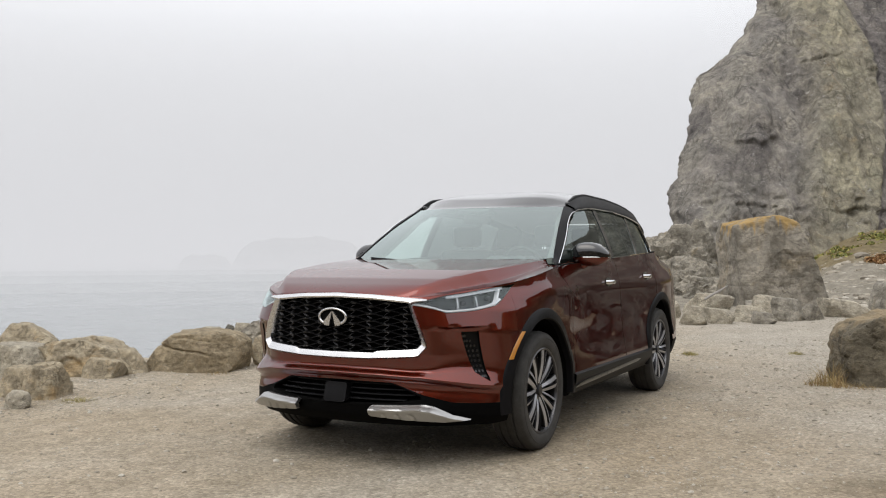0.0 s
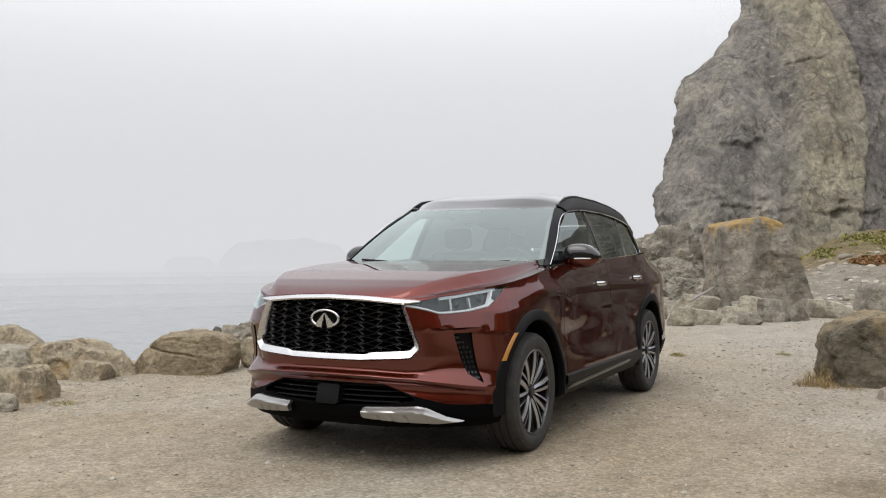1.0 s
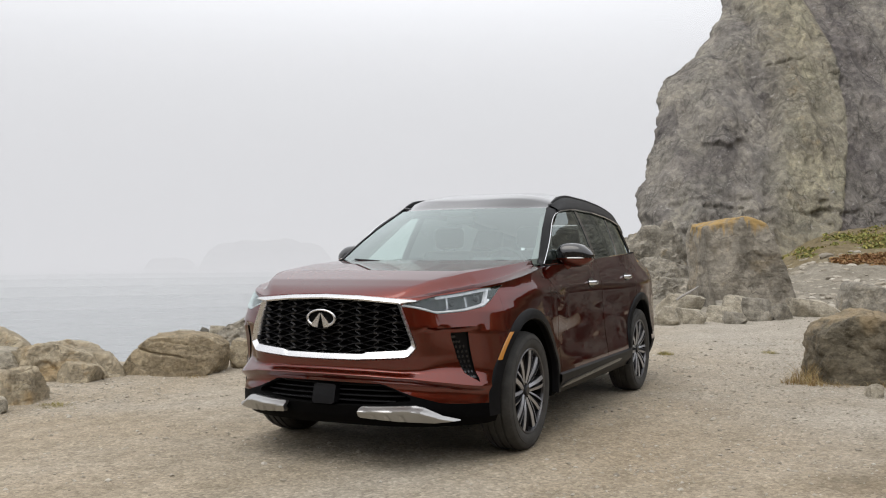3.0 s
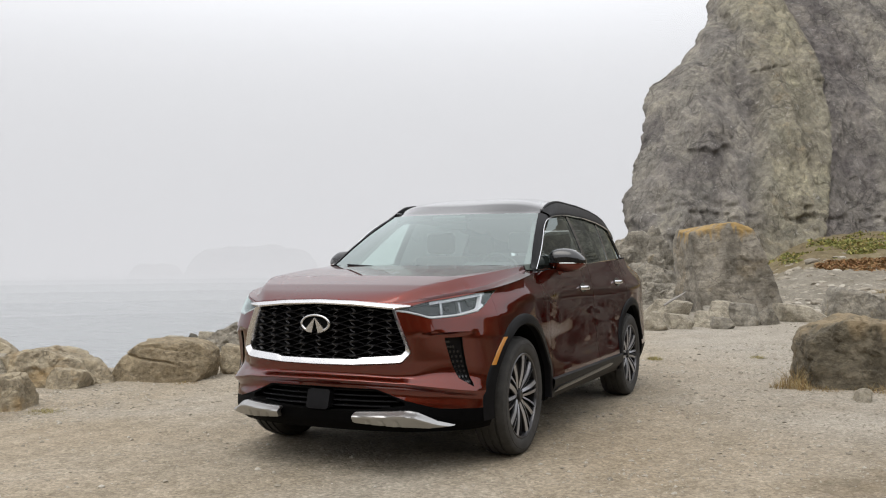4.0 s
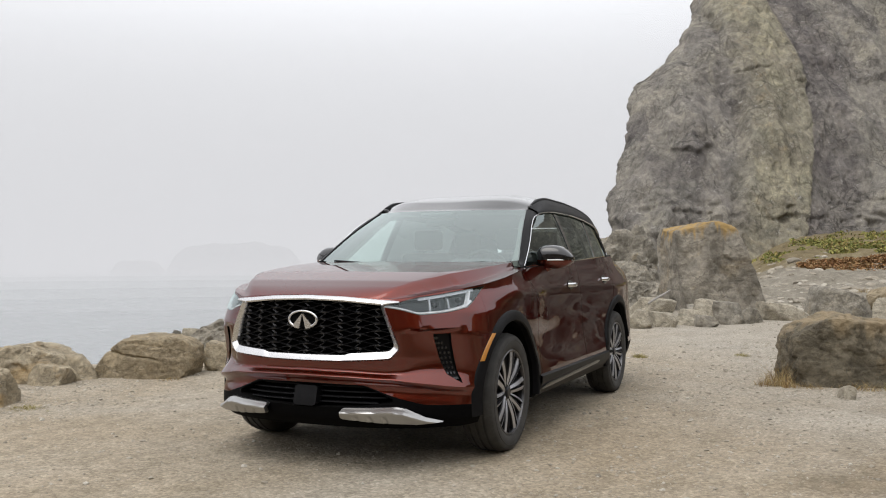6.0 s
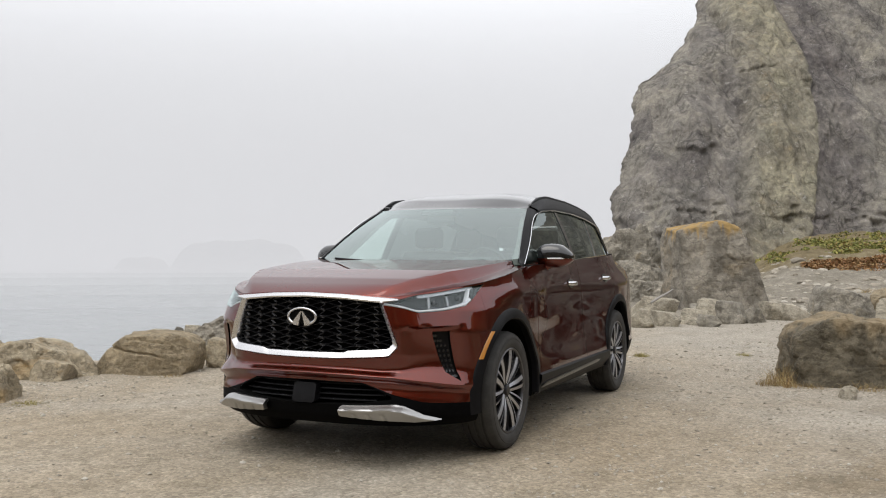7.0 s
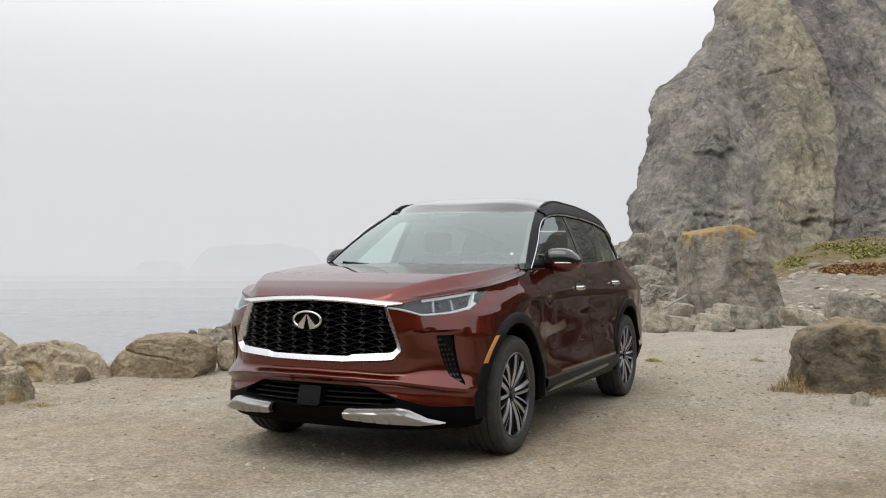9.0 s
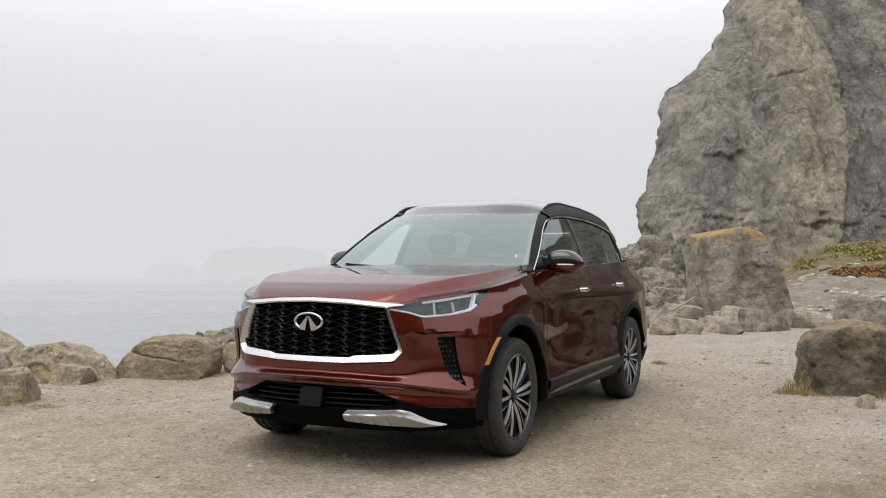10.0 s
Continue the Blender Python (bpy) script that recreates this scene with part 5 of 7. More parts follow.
# ---- arch cladding, sills, side marks ----
for sx in (1, -1):
    for yw in WHEEL_Y:
        rings = []
        th0, th1 = (-9, 189) if yw == 0 else (13, 189)
        for th in np.linspace(radians(th0), radians(th1), 70):
            ring = []
            for r, h in ((0.463, -0.03), (0.463, 0.010), (0.470, 0.018), (0.522, 0.012), (0.532, 0.004), (0.533, -0.02)):
                y, z = yw + r * math.cos(th), WHEEL_Z + r * math.sin(th)
                ring.append((sx * (side_x(y, max(z, 0.52)) + h), y, z))
            rings.append(ring)
        bm = bmesh.new()
        vs = [[bm.verts.new(p) for p in r] for r in rings]
        for i in range(len(vs) - 1):
            for j in range(6):
                bm.faces.new((vs[i][j], vs[i][(j + 1) % 6], vs[i + 1][(j + 1) % 6], vs[i + 1][j]))
        bm.faces.new(vs[0])
        bm.faces.new(vs[-1][::-1])
        part("wheel_arch_trim", bm, M_PLASTIC, car, "matt black wheel arch trim", angle=40)
    # sill with a bright strip
    rows = [[(sx * (side_x(y, max(z, 0.29)) + h), y, z) for z, h in ((0.275, -0.10), (0.285, 0.004), (0.33, 0.022), (0.385, 0.030), (0.425, 0.022), (0.436, 0.0), (0.43, -0.03))] for y in np.linspace(0.50, 2.42, 30)]
    bm = bm_grid(rows)
    part("sill_cladding", bm, M_PLASTIC, car, "matt black sill cladding", angle=40)
    line = [(sx * (side_x(y, 0.36) + 0.030), y, z) for y, z in zip(np.linspace(0.50, 2.12, 30), np.interp(np.linspace(0.50, 2.12, 30), [0.50, 0.62, 2.0, 2.12], [0.338, 0.350, 0.378, 0.384]))]
    part("sill_strip", sweep(line, [(0.006, -0.012), (0.010, 0.0), (0.006, 0.014), (-0.008, 0.014), (-0.008, -0.012)], scale=[min(1, 0.25 + k / 3, 0.25 + (29 - k) / 3) for k in range(30)]), M_SILL, car, "satin grey sill strip")
    rows = []
    for f in np.linspace(0, 1, 10):
        z = 0.625 + 0.16 * f
        yc = -math.sqrt(max(0, 0.530 ** 2 - (z - WHEEL_Z) ** 2))
        rows.append([(sx * (side_x(y, z) + h), y, z) for y, h in ((yc - 0.002, -0.01), (yc - 0.002, 0.008), (yc + 0.004, 0.014), (yc + 0.018, 0.020), (yc + 0.018, -0.01))])
    part("side_marker", bm_grid(rows), M_AMBER, car, "amber side marker lamp")
    # door handles
    for door, yh, zh in (("front_door_", 1.43, 1.040), ("rear_door_", 2.49, 1.064)):
        d = panels[door + ("l" if sx > 0 else "r")]
        pts = [(sx * (side_x(yh + s, zh) + b), yh + s, zh + 0.012 * s) for s, b in ((-0.070, 0.002), (-0.060, 0.026), (-0.034, 0.040), (0.0, 0.043), (0.034, 0.040), (0.060, 0.026), (0.070, 0.002))]
        part("door_handle", sweep(pts, disc_section(0.009, 10, 0.017)), M_CHROME, d, "chrome door handle", angle=60)
        # flat dark oval on the door, in place of the cup's shade
        cup = [(sx * (side_x(yh + 0.088 * math.cos(t) * r, zh + 0.036 * math.sin(t) * r) + 0.004), yh + 0.088 * math.cos(t) * r, zh + 0.036 * math.sin(t) * r) for r in (0.05, 0.6, 1.0) for t in np.linspace(0, 2 * math.pi, 24)]
        part("handle_cup_shade", bm_grid([cup[0:24], cup[24:48], cup[48:72]]), M_BLACK_GLOSS, d)

# ---- cabin: roof, pillars, glass ----
def taper(y):
    return float(np.interp(y, [0.4, 2.2, 2.8, 3.1, 3.4, 3.7, 3.85], [0.0, 0.0, 0.018, 0.05, 0.125, 0.23, 0.30]))


def glass_x(y, z):
    """x of the side windows' plane: it leans in towards the roof."""
    h = z - 1.19
    return 0.905 - 0.33 * h - 0.24 * h * h - taper(y) - 0.050 * float(np.interp(y, [0.5, 1.5], [1, 0]))


def front_edge(z):
    """y of the front window's leading edge."""
    return float(np.interp(z, [1.18, 1.24, 1.32, 1.40, 1.49, 1.556, 1.60], [0.54, 0.635, 0.760, 0.880, 1.005, 1.13, 1.28]))


def top_z(y):
    """Upper edge of the side windows."""
    return float(smooth_interp(y, [1.15, 1.31, 1.5, 1.72, 2.2, 2.58, 2.96, 3.3, 3.8], [1.565, 1.600, 1.618, 1.628, 1.620, 1.597, 1.548, 1.490, 1.41]))


def roof_mid(y):
    return float(smooth_interp(y, [0.9, 1.1, 1.4, 1.8, 2.4, 3.0, 3.5, 3.8], [1.622, 1.702, 1.766, 1.803, 1.802, 1.758, 1.684, 1.618]))


def roof_edge(y):
    return np.array((glass_x(y, top_z(y)) - 0.035, y, top_z(y) + 0.040))


def rail_lift(y):
    """Height of the roof rail's middle over the roof's edge."""
    return float(np.interp(y, [1.10, 1.20, 1.27, 1.35, 1.46, 1.62, 2.3, 3.05, 3.30, 3.46, 3.9], [-0.03, -0.008, 0.014, 0.038, 0.058, 0.070, 0.064, 0.060, 0.036, 0.0, -0.02]))


def screen_point(s, w):
    """Windscreen: s across, w from the base to the roof."""
    k = abs(s)
    b = np.array((0.815 * k, 0.26 + 0.31 * k ** 2.2, 1.172 + 0.062 * k ** 2))
    t = np.array((0.645 * k, 0.93 + 0.300 * k ** 2.2, 1.622 + 0.008 * k ** 2))
    p = b * (1 - w) + t * w
    bulge = math.sin(math.pi * w) * (1 - 0.5 * k * k)
    return (math.copysign(p[0], s), p[1] - 0.025 * bulge, p[2] + 0.030 * bulge)


S21, W14 = np.linspace(-1, 1, 33), np.linspace(0, 1, 16)
part("windscreen", bm_grid([[screen_point(s, w) for w in W14] for s in S21]), M_WINDSCREEN, car, "pale green reflecting windscreen")
# roof
rows = []
for f in np.linspace(0, 1, 40):
    row = []
    for s in S21:
        k = abs(s)
        y0 = 0.93 + 0.300 * k ** 2.2
        y = y0 + (3.80 - 0.12 * k * k - y0) * f
        e = roof_edge(max(y, 1.215))
        lead = float(smooth01(0.0, 0.10, f))
        ex = 0.640 * (1 - lead) + e[0] * lead
        ez = 1.630 * (1 - lead) + e[2] * lead
        zc = roof_mid(y)
        z = ez + (zc - ez) * (1 - k ** 4.2)
        join = float(smooth01(0.0, 0.06, f))
        z = (1.622 + 0.008 * k * k) * (1 - join) + z * join
        row.append((math.copysign(ex * k, s), y, z))
    rows.append(row)
part("roof", bm_grid(rows), M_BLACK_GLOSS, car, "gloss black roof")
part("headliner", bm_grid([[(p[0] * 0.97, p[1] + 0.02, p[2] - 0.035) for p in r] for r in rows]), M_TRIM, car)

for sx in (1, -1):
    # front pillar
    rows = []
    for w in np.linspace(-0.06, 1.0, 18):
        a = np.array(screen_point(1, max(w, 0)))
        if w < 0:
            a = a + np.array((0.03, -0.09, -0.03)) * (-w / 0.06)
        bz = 1.175 + (1.606 - 1.175) * w
        by = front_edge(bz) if w > 0 else front_edge(1.18) + w * 1.2
        b = np.array((glass_x(by, bz) + 0.004, by, bz))
        m1 = a * 0.5 + b * 0.5 + np.array((0.012, -0.006, 0.004))
        q = [a + np.array((-0.02, 0.03, -0.02)), a + np.array((0.004, -0.003, 0.004)), a * 0.8 + b * 0.2 + np.array((0.012, -0.006, 0.006)), m1, a * 0.2 + b * 0.8 + np.array((0.006, -0.004, 0.002)), b, b + np.array((-0.03, 0.03, 0))]
        rows.append([(sx * p[0], p[1], p[2]) for p in q])
    inner = [[r[0], r[-1], (r[-1][0] - sx * 0.07, r[-1][1] + 0.12, r[-1][2] + 0.005), (r[-1][0] - sx * 0.13, r[-1][1] + 0.13, r[-1][2] + 0.02)] for r in rows[1:]]
    part("pillar_trim", bm_grid(inner), M_TRIM, car, "grey inner pillar trim", angle=50)
    part("front_pillar", bm_grid(rows), M_SATIN_BLACK, car, "gloss black windscreen pillar", angle=50)
    # frame above the windows, from window edge to roof
    rows = []
    for y in np.linspace(1.27, 3.80, 40):
        zt, e = top_z(y), roof_edge(y)
        g = glass_x(y, zt)
        rows.append([(sx * p[0], p[1], p[2]) for p in ((g - 0.10, y, zt + 0.01), (g - 0.055, y, zt - 0.035), (g - 0.02, y, zt - 0.012), (g + 0.008, y, zt), (g + 0.006, y, zt + 0.018), (g - 0.004, y, zt + 0.030), (e[0] - 0.004, y, e[2] + rail_lift(y) - 0.006), (e[0] - 0.03, y, e[2] + rail_lift(y) + 0.006))])
    part("roof_frame", bm_grid(rows), M_SATIN_BLACK, car, angle=50)
    # panes
    for nm, ya, yb, mt, lb in (("front_window", None, (1.665, 1.70), M_SIDE_GLASS, "green-tinted side window"), ("rear_window", (1.735, 1.765), (2.42, 2.56), M_PRIVACY, "dark privacy glass"), ("quarter_window", (2.465, 2.605), (3.03, 3.00), M_PRIVACY, "dark privacy glass")):
        rows = []
        for w in np.linspace(0, 1, 12):
            row = []
            for s in np.linspace(0, 1, 14):
                zb_, zt_ = 1.20, 1.60
                zc = zb_ + (zt_ - zb_) * w
                y0 = front_edge(zc) if ya is None else ya[0] + (ya[1] - ya[0]) * w
                y1 = yb[0] + (yb[1] - yb[0]) * w
                y = y0 + (y1 - y0) * s
                lo_, hi_ = belt_z(y) - 0.012, top_z(y)
                z = min(lo_ + (hi_ - lo_) * w, hi_)
                row.append((sx * (glass_x(y, z) - 0.004), y, z))
            rows.append(row)
        part(nm, bm_grid(rows), mt, car, lb)
    # posts between the panes
    for (y0b, y0t), (y1b, y1t) in (((1.665, 1.70), (1.735, 1.765)), ((2.42, 2.56), (2.465, 2.605))):
        rows = []
        for w in np.linspace(0, 1, 10):
            y0, y1 = y0b + (y0t - y0b) * w, y1b + (y1t - y1b) * w
            ym = (y0 + y1) / 2
            z = (belt_z(ym) - 0.012) * (1 - w) + top_z(ym) * w
            rows.append([(sx * (glass_x(y, z) + h), y, z) for y, h in ((y0, -0.03), (y0, 0.001), (y1, 0.001), (y1, -0.03))])
        part("door_post", bm_grid(rows), M_BLACK_GLOSS, car, angle=50)
    # rear pillar
    rows = []
    for w in np.linspace(0, 1, 12):
        row = []
        for s in np.linspace(0, 1, 12):
            y = (3.03 - 0.03 * w) + (3.86 - 0.10 * w - (3.03 - 0.03 * w)) * s
            lo_, hi_ = belt_z(min(y, 3.7)) - 0.03, top_z(y) + 0.005
            z = lo_ + (hi_ - lo_) * w
            row.append((sx * glass_x(y, z), y, z))
        rows.append(row)
    part("rear_pillar", bm_grid(rows), M_SATIN_BLACK, car)
    # bright trim round the windows
    low = [(sx * (glass_x(y, belt_z(y)) + 0.006), y, belt_z(y) + 0.004) for y in np.linspace(0.56, 3.02, 30)]
    part("window_trim", sweep(low, [(0.005, -0.004), (0.005, 0.004), (-0.006, 0.004), (-0.006, -0.004)]), M_CHROME, car, "chrome window trim")
    up_line = [(sx * (glass_x(front_edge(z), z) + 0.008), front_edge(z) - 0.012, z + 0.002) for z in np.linspace(1.19, 1.57, 14)]
    up_line += [(sx * (glass_x(y, top_z(y)) + 0.010), y, top_z(y) + 0.006) for y in np.linspace(1.33, 3.0, 26)]
    up_line += [(sx * (glass_x(y, z) + 0.008), y, z) for y, z in ((3.025, 1.50), (3.04, 1.42), (3.05, 1.34), (3.05, 1.285))]
    part("window_trim", sweep(up_line, disc_section(0.005, 6), up=(sx, 0, 0.3)), M_CHROME, car, "chrome window trim")
    # roof rail
    line = []
    for y, h in zip(np.linspace(1.27, 3.42, 36), [rail_lift(v) for v in np.linspace(1.27, 3.42, 36)]):
        e = roof_edge(y)
        line.append((sx * (e[0] - 0.030), y, e[2] + 0.004 + h))
    part("roof_rail", sweep(line, [(0.016, -0.03), (0.016, 0.004), (0.010, 0.012), (-0.010, 0.012), (-0.016, 0.004), (-0.016, -0.055)], scale=[min(1.0, 0.35 + 0.22 * k, 0.35 + 0.22 * (35 - k)) for k in range(36)]), M_SATIN_BLACK, car, "gloss black roof rail", angle=50)
    for yf in (1.36, 3.25):
        e = roof_edge(yf)
        part("rail_foot", rounded_box((sx * (e[0] - 0.035) - 0.016, yf - 0.07, e[2] - 0.03), (sx * (e[0] - 0.035) + 0.016, yf + 0.07, e[2] + 0.025), 0.008), M_BLACK_GLOSS, car)
    # mirror
    mirror = new("wing_mirror")
    mirror.parent = car
    def pod(z0, z1, grow=1.0):
        bm = bmesh.new()
        bmesh.ops.create_uvsphere(bm, u_segments=32, v_segments=24, radius=1)
        for v in bm.verts:
            c = v.co
            q = [math.copysign(abs(t) ** 0.72, t) for t in c]
            thin = 1 - 0.50 * max(0.0, q[0]) ** 2
            x = 0.970 + 0.134 * q[0] * grow
            y = 0.945 + (0.085 * q[1] if c.y < 0 else 0.075 * q[1]) * grow + 0.03 * q[0]
            z = 1.248 + (0.097 * q[2] if c.z > 0 else 0.082 * q[2]) * grow * thin - 0.006 * q[0]
            v.co = Vector((sx * x, y, z))
        bmesh.ops.bisect_plane(bm, geom=bm.verts[:] + bm.edges[:] + bm.faces[:], plane_co=(0, 0, z0), plane_no=(0, 0, -1), clear_outer=True)
        bmesh.ops.bisect_plane(bm, geom=bm.verts[:] + bm.edges[:] + bm.faces[:], plane_co=(0, 0, z1), plane_no=(0, 0, 1), clear_outer=True)
        return bm
    part("mirror_cap", pod(1.236, 2.0), M_BLACK_GLOSS, mirror, "gloss black mirror cap")
    part("mirror_base", pod(0.5, 1.236, 0.985), M_PAINT, mirror, "red lower mirror shell")
    line = [(sx * x, y, 1.236) for x, y in ((0.935, 0.855), (0.98, 0.860), (1.03, 0.878), (1.075, 0.912), (1.098, 0.95))]
    part("indicator_strip", sweep(line, disc_section(0.005, 8)), M_LAMP_WHITE, mirror, "white indicator strip")
    part("mirror_arm", sweep([(sx * 0.84, 0.93, 1.150), (sx * 0.885, 0.93, 1.165), (sx * 0.93, 0.94, 1.195)], disc_section(0.050, 12, 0.034)), M_PAINT, mirror, angle=60)
    part("mirror_glass", rounded_box((sx * 0.965 - 0.09, 1.01, 1.205), (sx * 0.965 + 0.09, 1.03, 1.310), 0.008), M_CHROME, mirror)
    # tail lamp and wiper
    rows = [[skin_at(sx * a, z, 0.008) for z in np.linspace(1.00, 1.09, 5)] for a in np.linspace(arc(0.80, 4.0), arc(0.60, 4.07), 16)]
    part("tail_light", bm_grid(rows), M_TAIL, car, "red tail light")

for x0, x1 in ((-0.62, -0.05), (0.02, 0.60)):
    pts = []
    for f in np.linspace(0, 1, 12):
        x = x0 + (x1 - x0) * f
        p = screen_point(x / 0.80, 0.035 + 0.02 * math.sin(math.pi * f))
        pts.append((p[0], p[1] - 0.018, p[2] + 0.006 - 0.010 * float(x0 > -0.1)))
    part("wiper", sweep(pts, disc_section(0.008, 6)), M_PLASTIC, car, "black wiper blade")
# rear screen closes the cabin
rows = [[(s * (0.60 - 0.12 * w), 3.98 - 0.26 * w, 1.20 + 0.37 * w) for w in np.linspace(0, 1, 5)] for s in np.linspace(-1, 1, 12)]
part("rear_screen", bm_grid(rows), M_PRIVACY, car, "dark privacy glass")

# ---- cabin fittings ----
dash = [[(s * 0.80, y, z - 0.02 * s * s) for y, z in ((0.30, 1.150), (0.45, 1.178), (0.62, 1.196), (0.80, 1.20), (0.88, 1.185), (0.92, 1.12))] for s in np.linspace(-1, 1, 16)]
part("dashboard", bm_grid(dash), M_SEAT, car, "dark dashboard top")
part("instrument_hood", rounded_box((0.22, 0.70, 1.17), (0.56, 0.90, 1.245), 0.03), M_SEAT, car)
ring = [(0.39 + 0.18 * math.cos(t), 1.03 - 0.06 * math.sin(t), 1.14 + 0.17 * math.sin(t)) for t in np.linspace(0, 2 * math.pi, 40, endpoint=False)]
part("steering_wheel", sweep(ring, disc_section(0.014, 8), closed=True, up=(0, 1, 0.3)), M_SEAT, car)
for xs in (-0.38, 0.38):
    for ys, zs in ((1.52, 1.30), (2.42, 1.30)):
        seat = new("seat")
        seat.parent = car
        part("backrest", rounded_box((xs - 0.24, ys, 0.9), (xs + 0.24, ys + 0.16, zs), 0.06, 4), M_SEAT, seat)
        part("headrest", rounded_box((xs - 0.13, ys + 0.03, zs + 0.02), (xs + 0.13, ys + 0.13, zs + 0.20), 0.045, 4), M_SEAT, seat)
        for dx in (-0.05, 0.05):
            part("headrest_post", sweep([(xs + dx, ys + 0.08, zs - 0.02), (xs + dx, ys + 0.08, zs + 0.06)], disc_section(0.006, 6)), M_SEAT, seat)
part("inside_mirror", rounded_box((-0.12, 0.99, 1.50), (0.12, 1.03, 1.565), 0.015), M_BLACK_GLOSS, car)
part("camera_housing", rounded_box((-0.14, 0.93, 1.572), (0.14, 1.08, 1.612), 0.012), M_BLACK_GLOSS, car)


# ---- boulders and stones ----
RIGHT, AWAY = Vector((0.8949, 0.4462, 0)), Vector((-0.4462, 0.8949, 0))


def rock_mesh(name, planes, material, detail=4, rough=0.03, seed=0, round_k=16, grooves=(), ridge=0.0, chips=9):
    """A rock as the space inside a set of planes (normal, distance), with flat breaks chipped off it, then lumps and grain."""
    bm = bmesh.new()
    bmesh.ops.create_icosphere(bm, subdivisions=detail, radius=1)
    n = np.array([p[0] for p in planes], float)
    n /= np.linalg.norm(n, axis=1)[:, None]
    d = np.array([p[1] for p in planes], float)
    size = float(np.median(d))
    way = np.array([v.co for v in bm.verts])
    shape = way * ((np.maximum(0, way @ n.T) / d) ** round_k).sum(1)[:, None] ** (-1 / round_k)
    rs = np.random.RandomState(int(seed * 7) + 3)
    for _ in range(chips):
        cn = rs.randn(3) * (1, 1, 0.8)
        cn /= np.linalg.norm(cn)
        along = shape @ cn
        reach = along.max() * rs.uniform(0.90, 0.985)
        shape = shape * np.where(along > reach, reach / np.maximum(along, 1e-6), 1.0)[:, None]
    for v, at in zip(bm.verts, shape):
        p = Vector(at)
        s = p / size
        k = rough * size * (fbm(s.x * 1.1 + seed, s.y * 1.1, s.z * 1.1, 3) * 1.0 + 0.8 * fbm(s.x * 3.5, s.y * 3.5 + seed, s.z * 3.5, 4) + 0.3 * fbm(s.x * 11, s.y * 11 + seed, s.z * 11, 3))
        cell = noise.voronoi(Vector((s.x * 1.5 + seed, s.y * 1.5, s.z * 2.2)))[0]
        k += rough * size * 0.9 * (min(0.30, cell[1] - cell[0]) - 0.2)
        for fq, amp in ((1.7, 1.9), (4.6, 0.9)):
            g = Vector((s.x * fq, s.y * fq + seed, s.z * fq * 1.3))
            dist, near = noise.voronoi(g)
            h, wsum = 0.0, 0.0
            for d_, c_ in zip(dist[:2], near[:2]):
                w_ = math.exp(-34 * (d_ - dist[0]))
                h += w_ * (0.7 * noise.noise(c_ * 5.7) + 1.3 * (g - c_).dot(noise.noise_vector(c_ * 3.1)))
                wsum += w_
            k += rough * size * amp * h / wsum
        if ridge:
            k += ridge * size * noise.ridged_multi_fractal(Vector((s.x * 2.2 + seed, s.y * 2.2, s.z * 0.25)), 1, 2, 3, 1, 2) - ridge * size
        p = p + p.normalized() * k
        for (gp, gn, gw, gd, x0, x1) in grooves:
            dist = (p - Vector(gp)).dot(Vector(gn).normalized()) + 0.02 * fbm(p.x * 3, p.z * 3, seed, 3)
            if x0 < p.x < x1:
                p = p - p.normalized() * gd * math.exp(-(dist / gw) ** 2)
        v.co = p
    me = bpy.data.meshes.new(name)
    bm.to_mesh(me)
    bm.free()
    me.materials.append(material)
    me.polygons.foreach_set("use_smooth", [True] * len(me.polygons))
    me.set_sharp_from_angle(angle=radians(38))
    return me


def outline_planes(poly, depth, seed, lean=0.18):
    """Planes of a rock whose outline across the view is poly (side, up), with a front and a back."""
    c = np.mean(poly, axis=0)
    rnd = random.Random(seed)
    planes = []
    n = len(poly)
    for i in range(n):
        a, b = np.array(poly[i]), np.array(poly[(i + 1) % n])
        e = b - a
        if np.linalg.norm(e) < 1e-6:
            continue
        nn = np.array((e[1], -e[0])) / np.linalg.norm(e)
        dd = float((a - c) @ nn)
        if dd < 0:
            nn, dd = -nn, -dd
        if dd < 0.01:
            continue
        t = rnd.uniform(-0.10, 0.05)
        planes.append(((nn[0], t, nn[1]), dd / math.sqrt(1 + t * t) * 1.01))
    h = depth / 2
    planes += [((0.10, -1, lean), h), ((-0.55, -1, 0.25), h * 1.08), ((0.6, -1, 0.3), h * 1.12), ((0.1, -0.8, 0.8), h * 1.25), ((0, 1, 0.2), h), ((0.5, 1, 0.3), h * 1.15), ((-0.5, 1, 0.1), h * 1.1)]
    return planes, c


def place_rock(name, me, base, centre, label, category="boulder", group=""):
    """Stands a rock with its outline facing the viewer: base is the middle of its foot."""
    ob = new(name, me)
    m = Matrix.Identity(4)
    m.col[0][:3], m.col[1][:3] = RIGHT, AWAY
    m.translation = Vector(base) + RIGHT * centre[0] + Vector((0, 0, centre[1]))
    ob.matrix_world = m
    return tagged(ob, label, category, group)


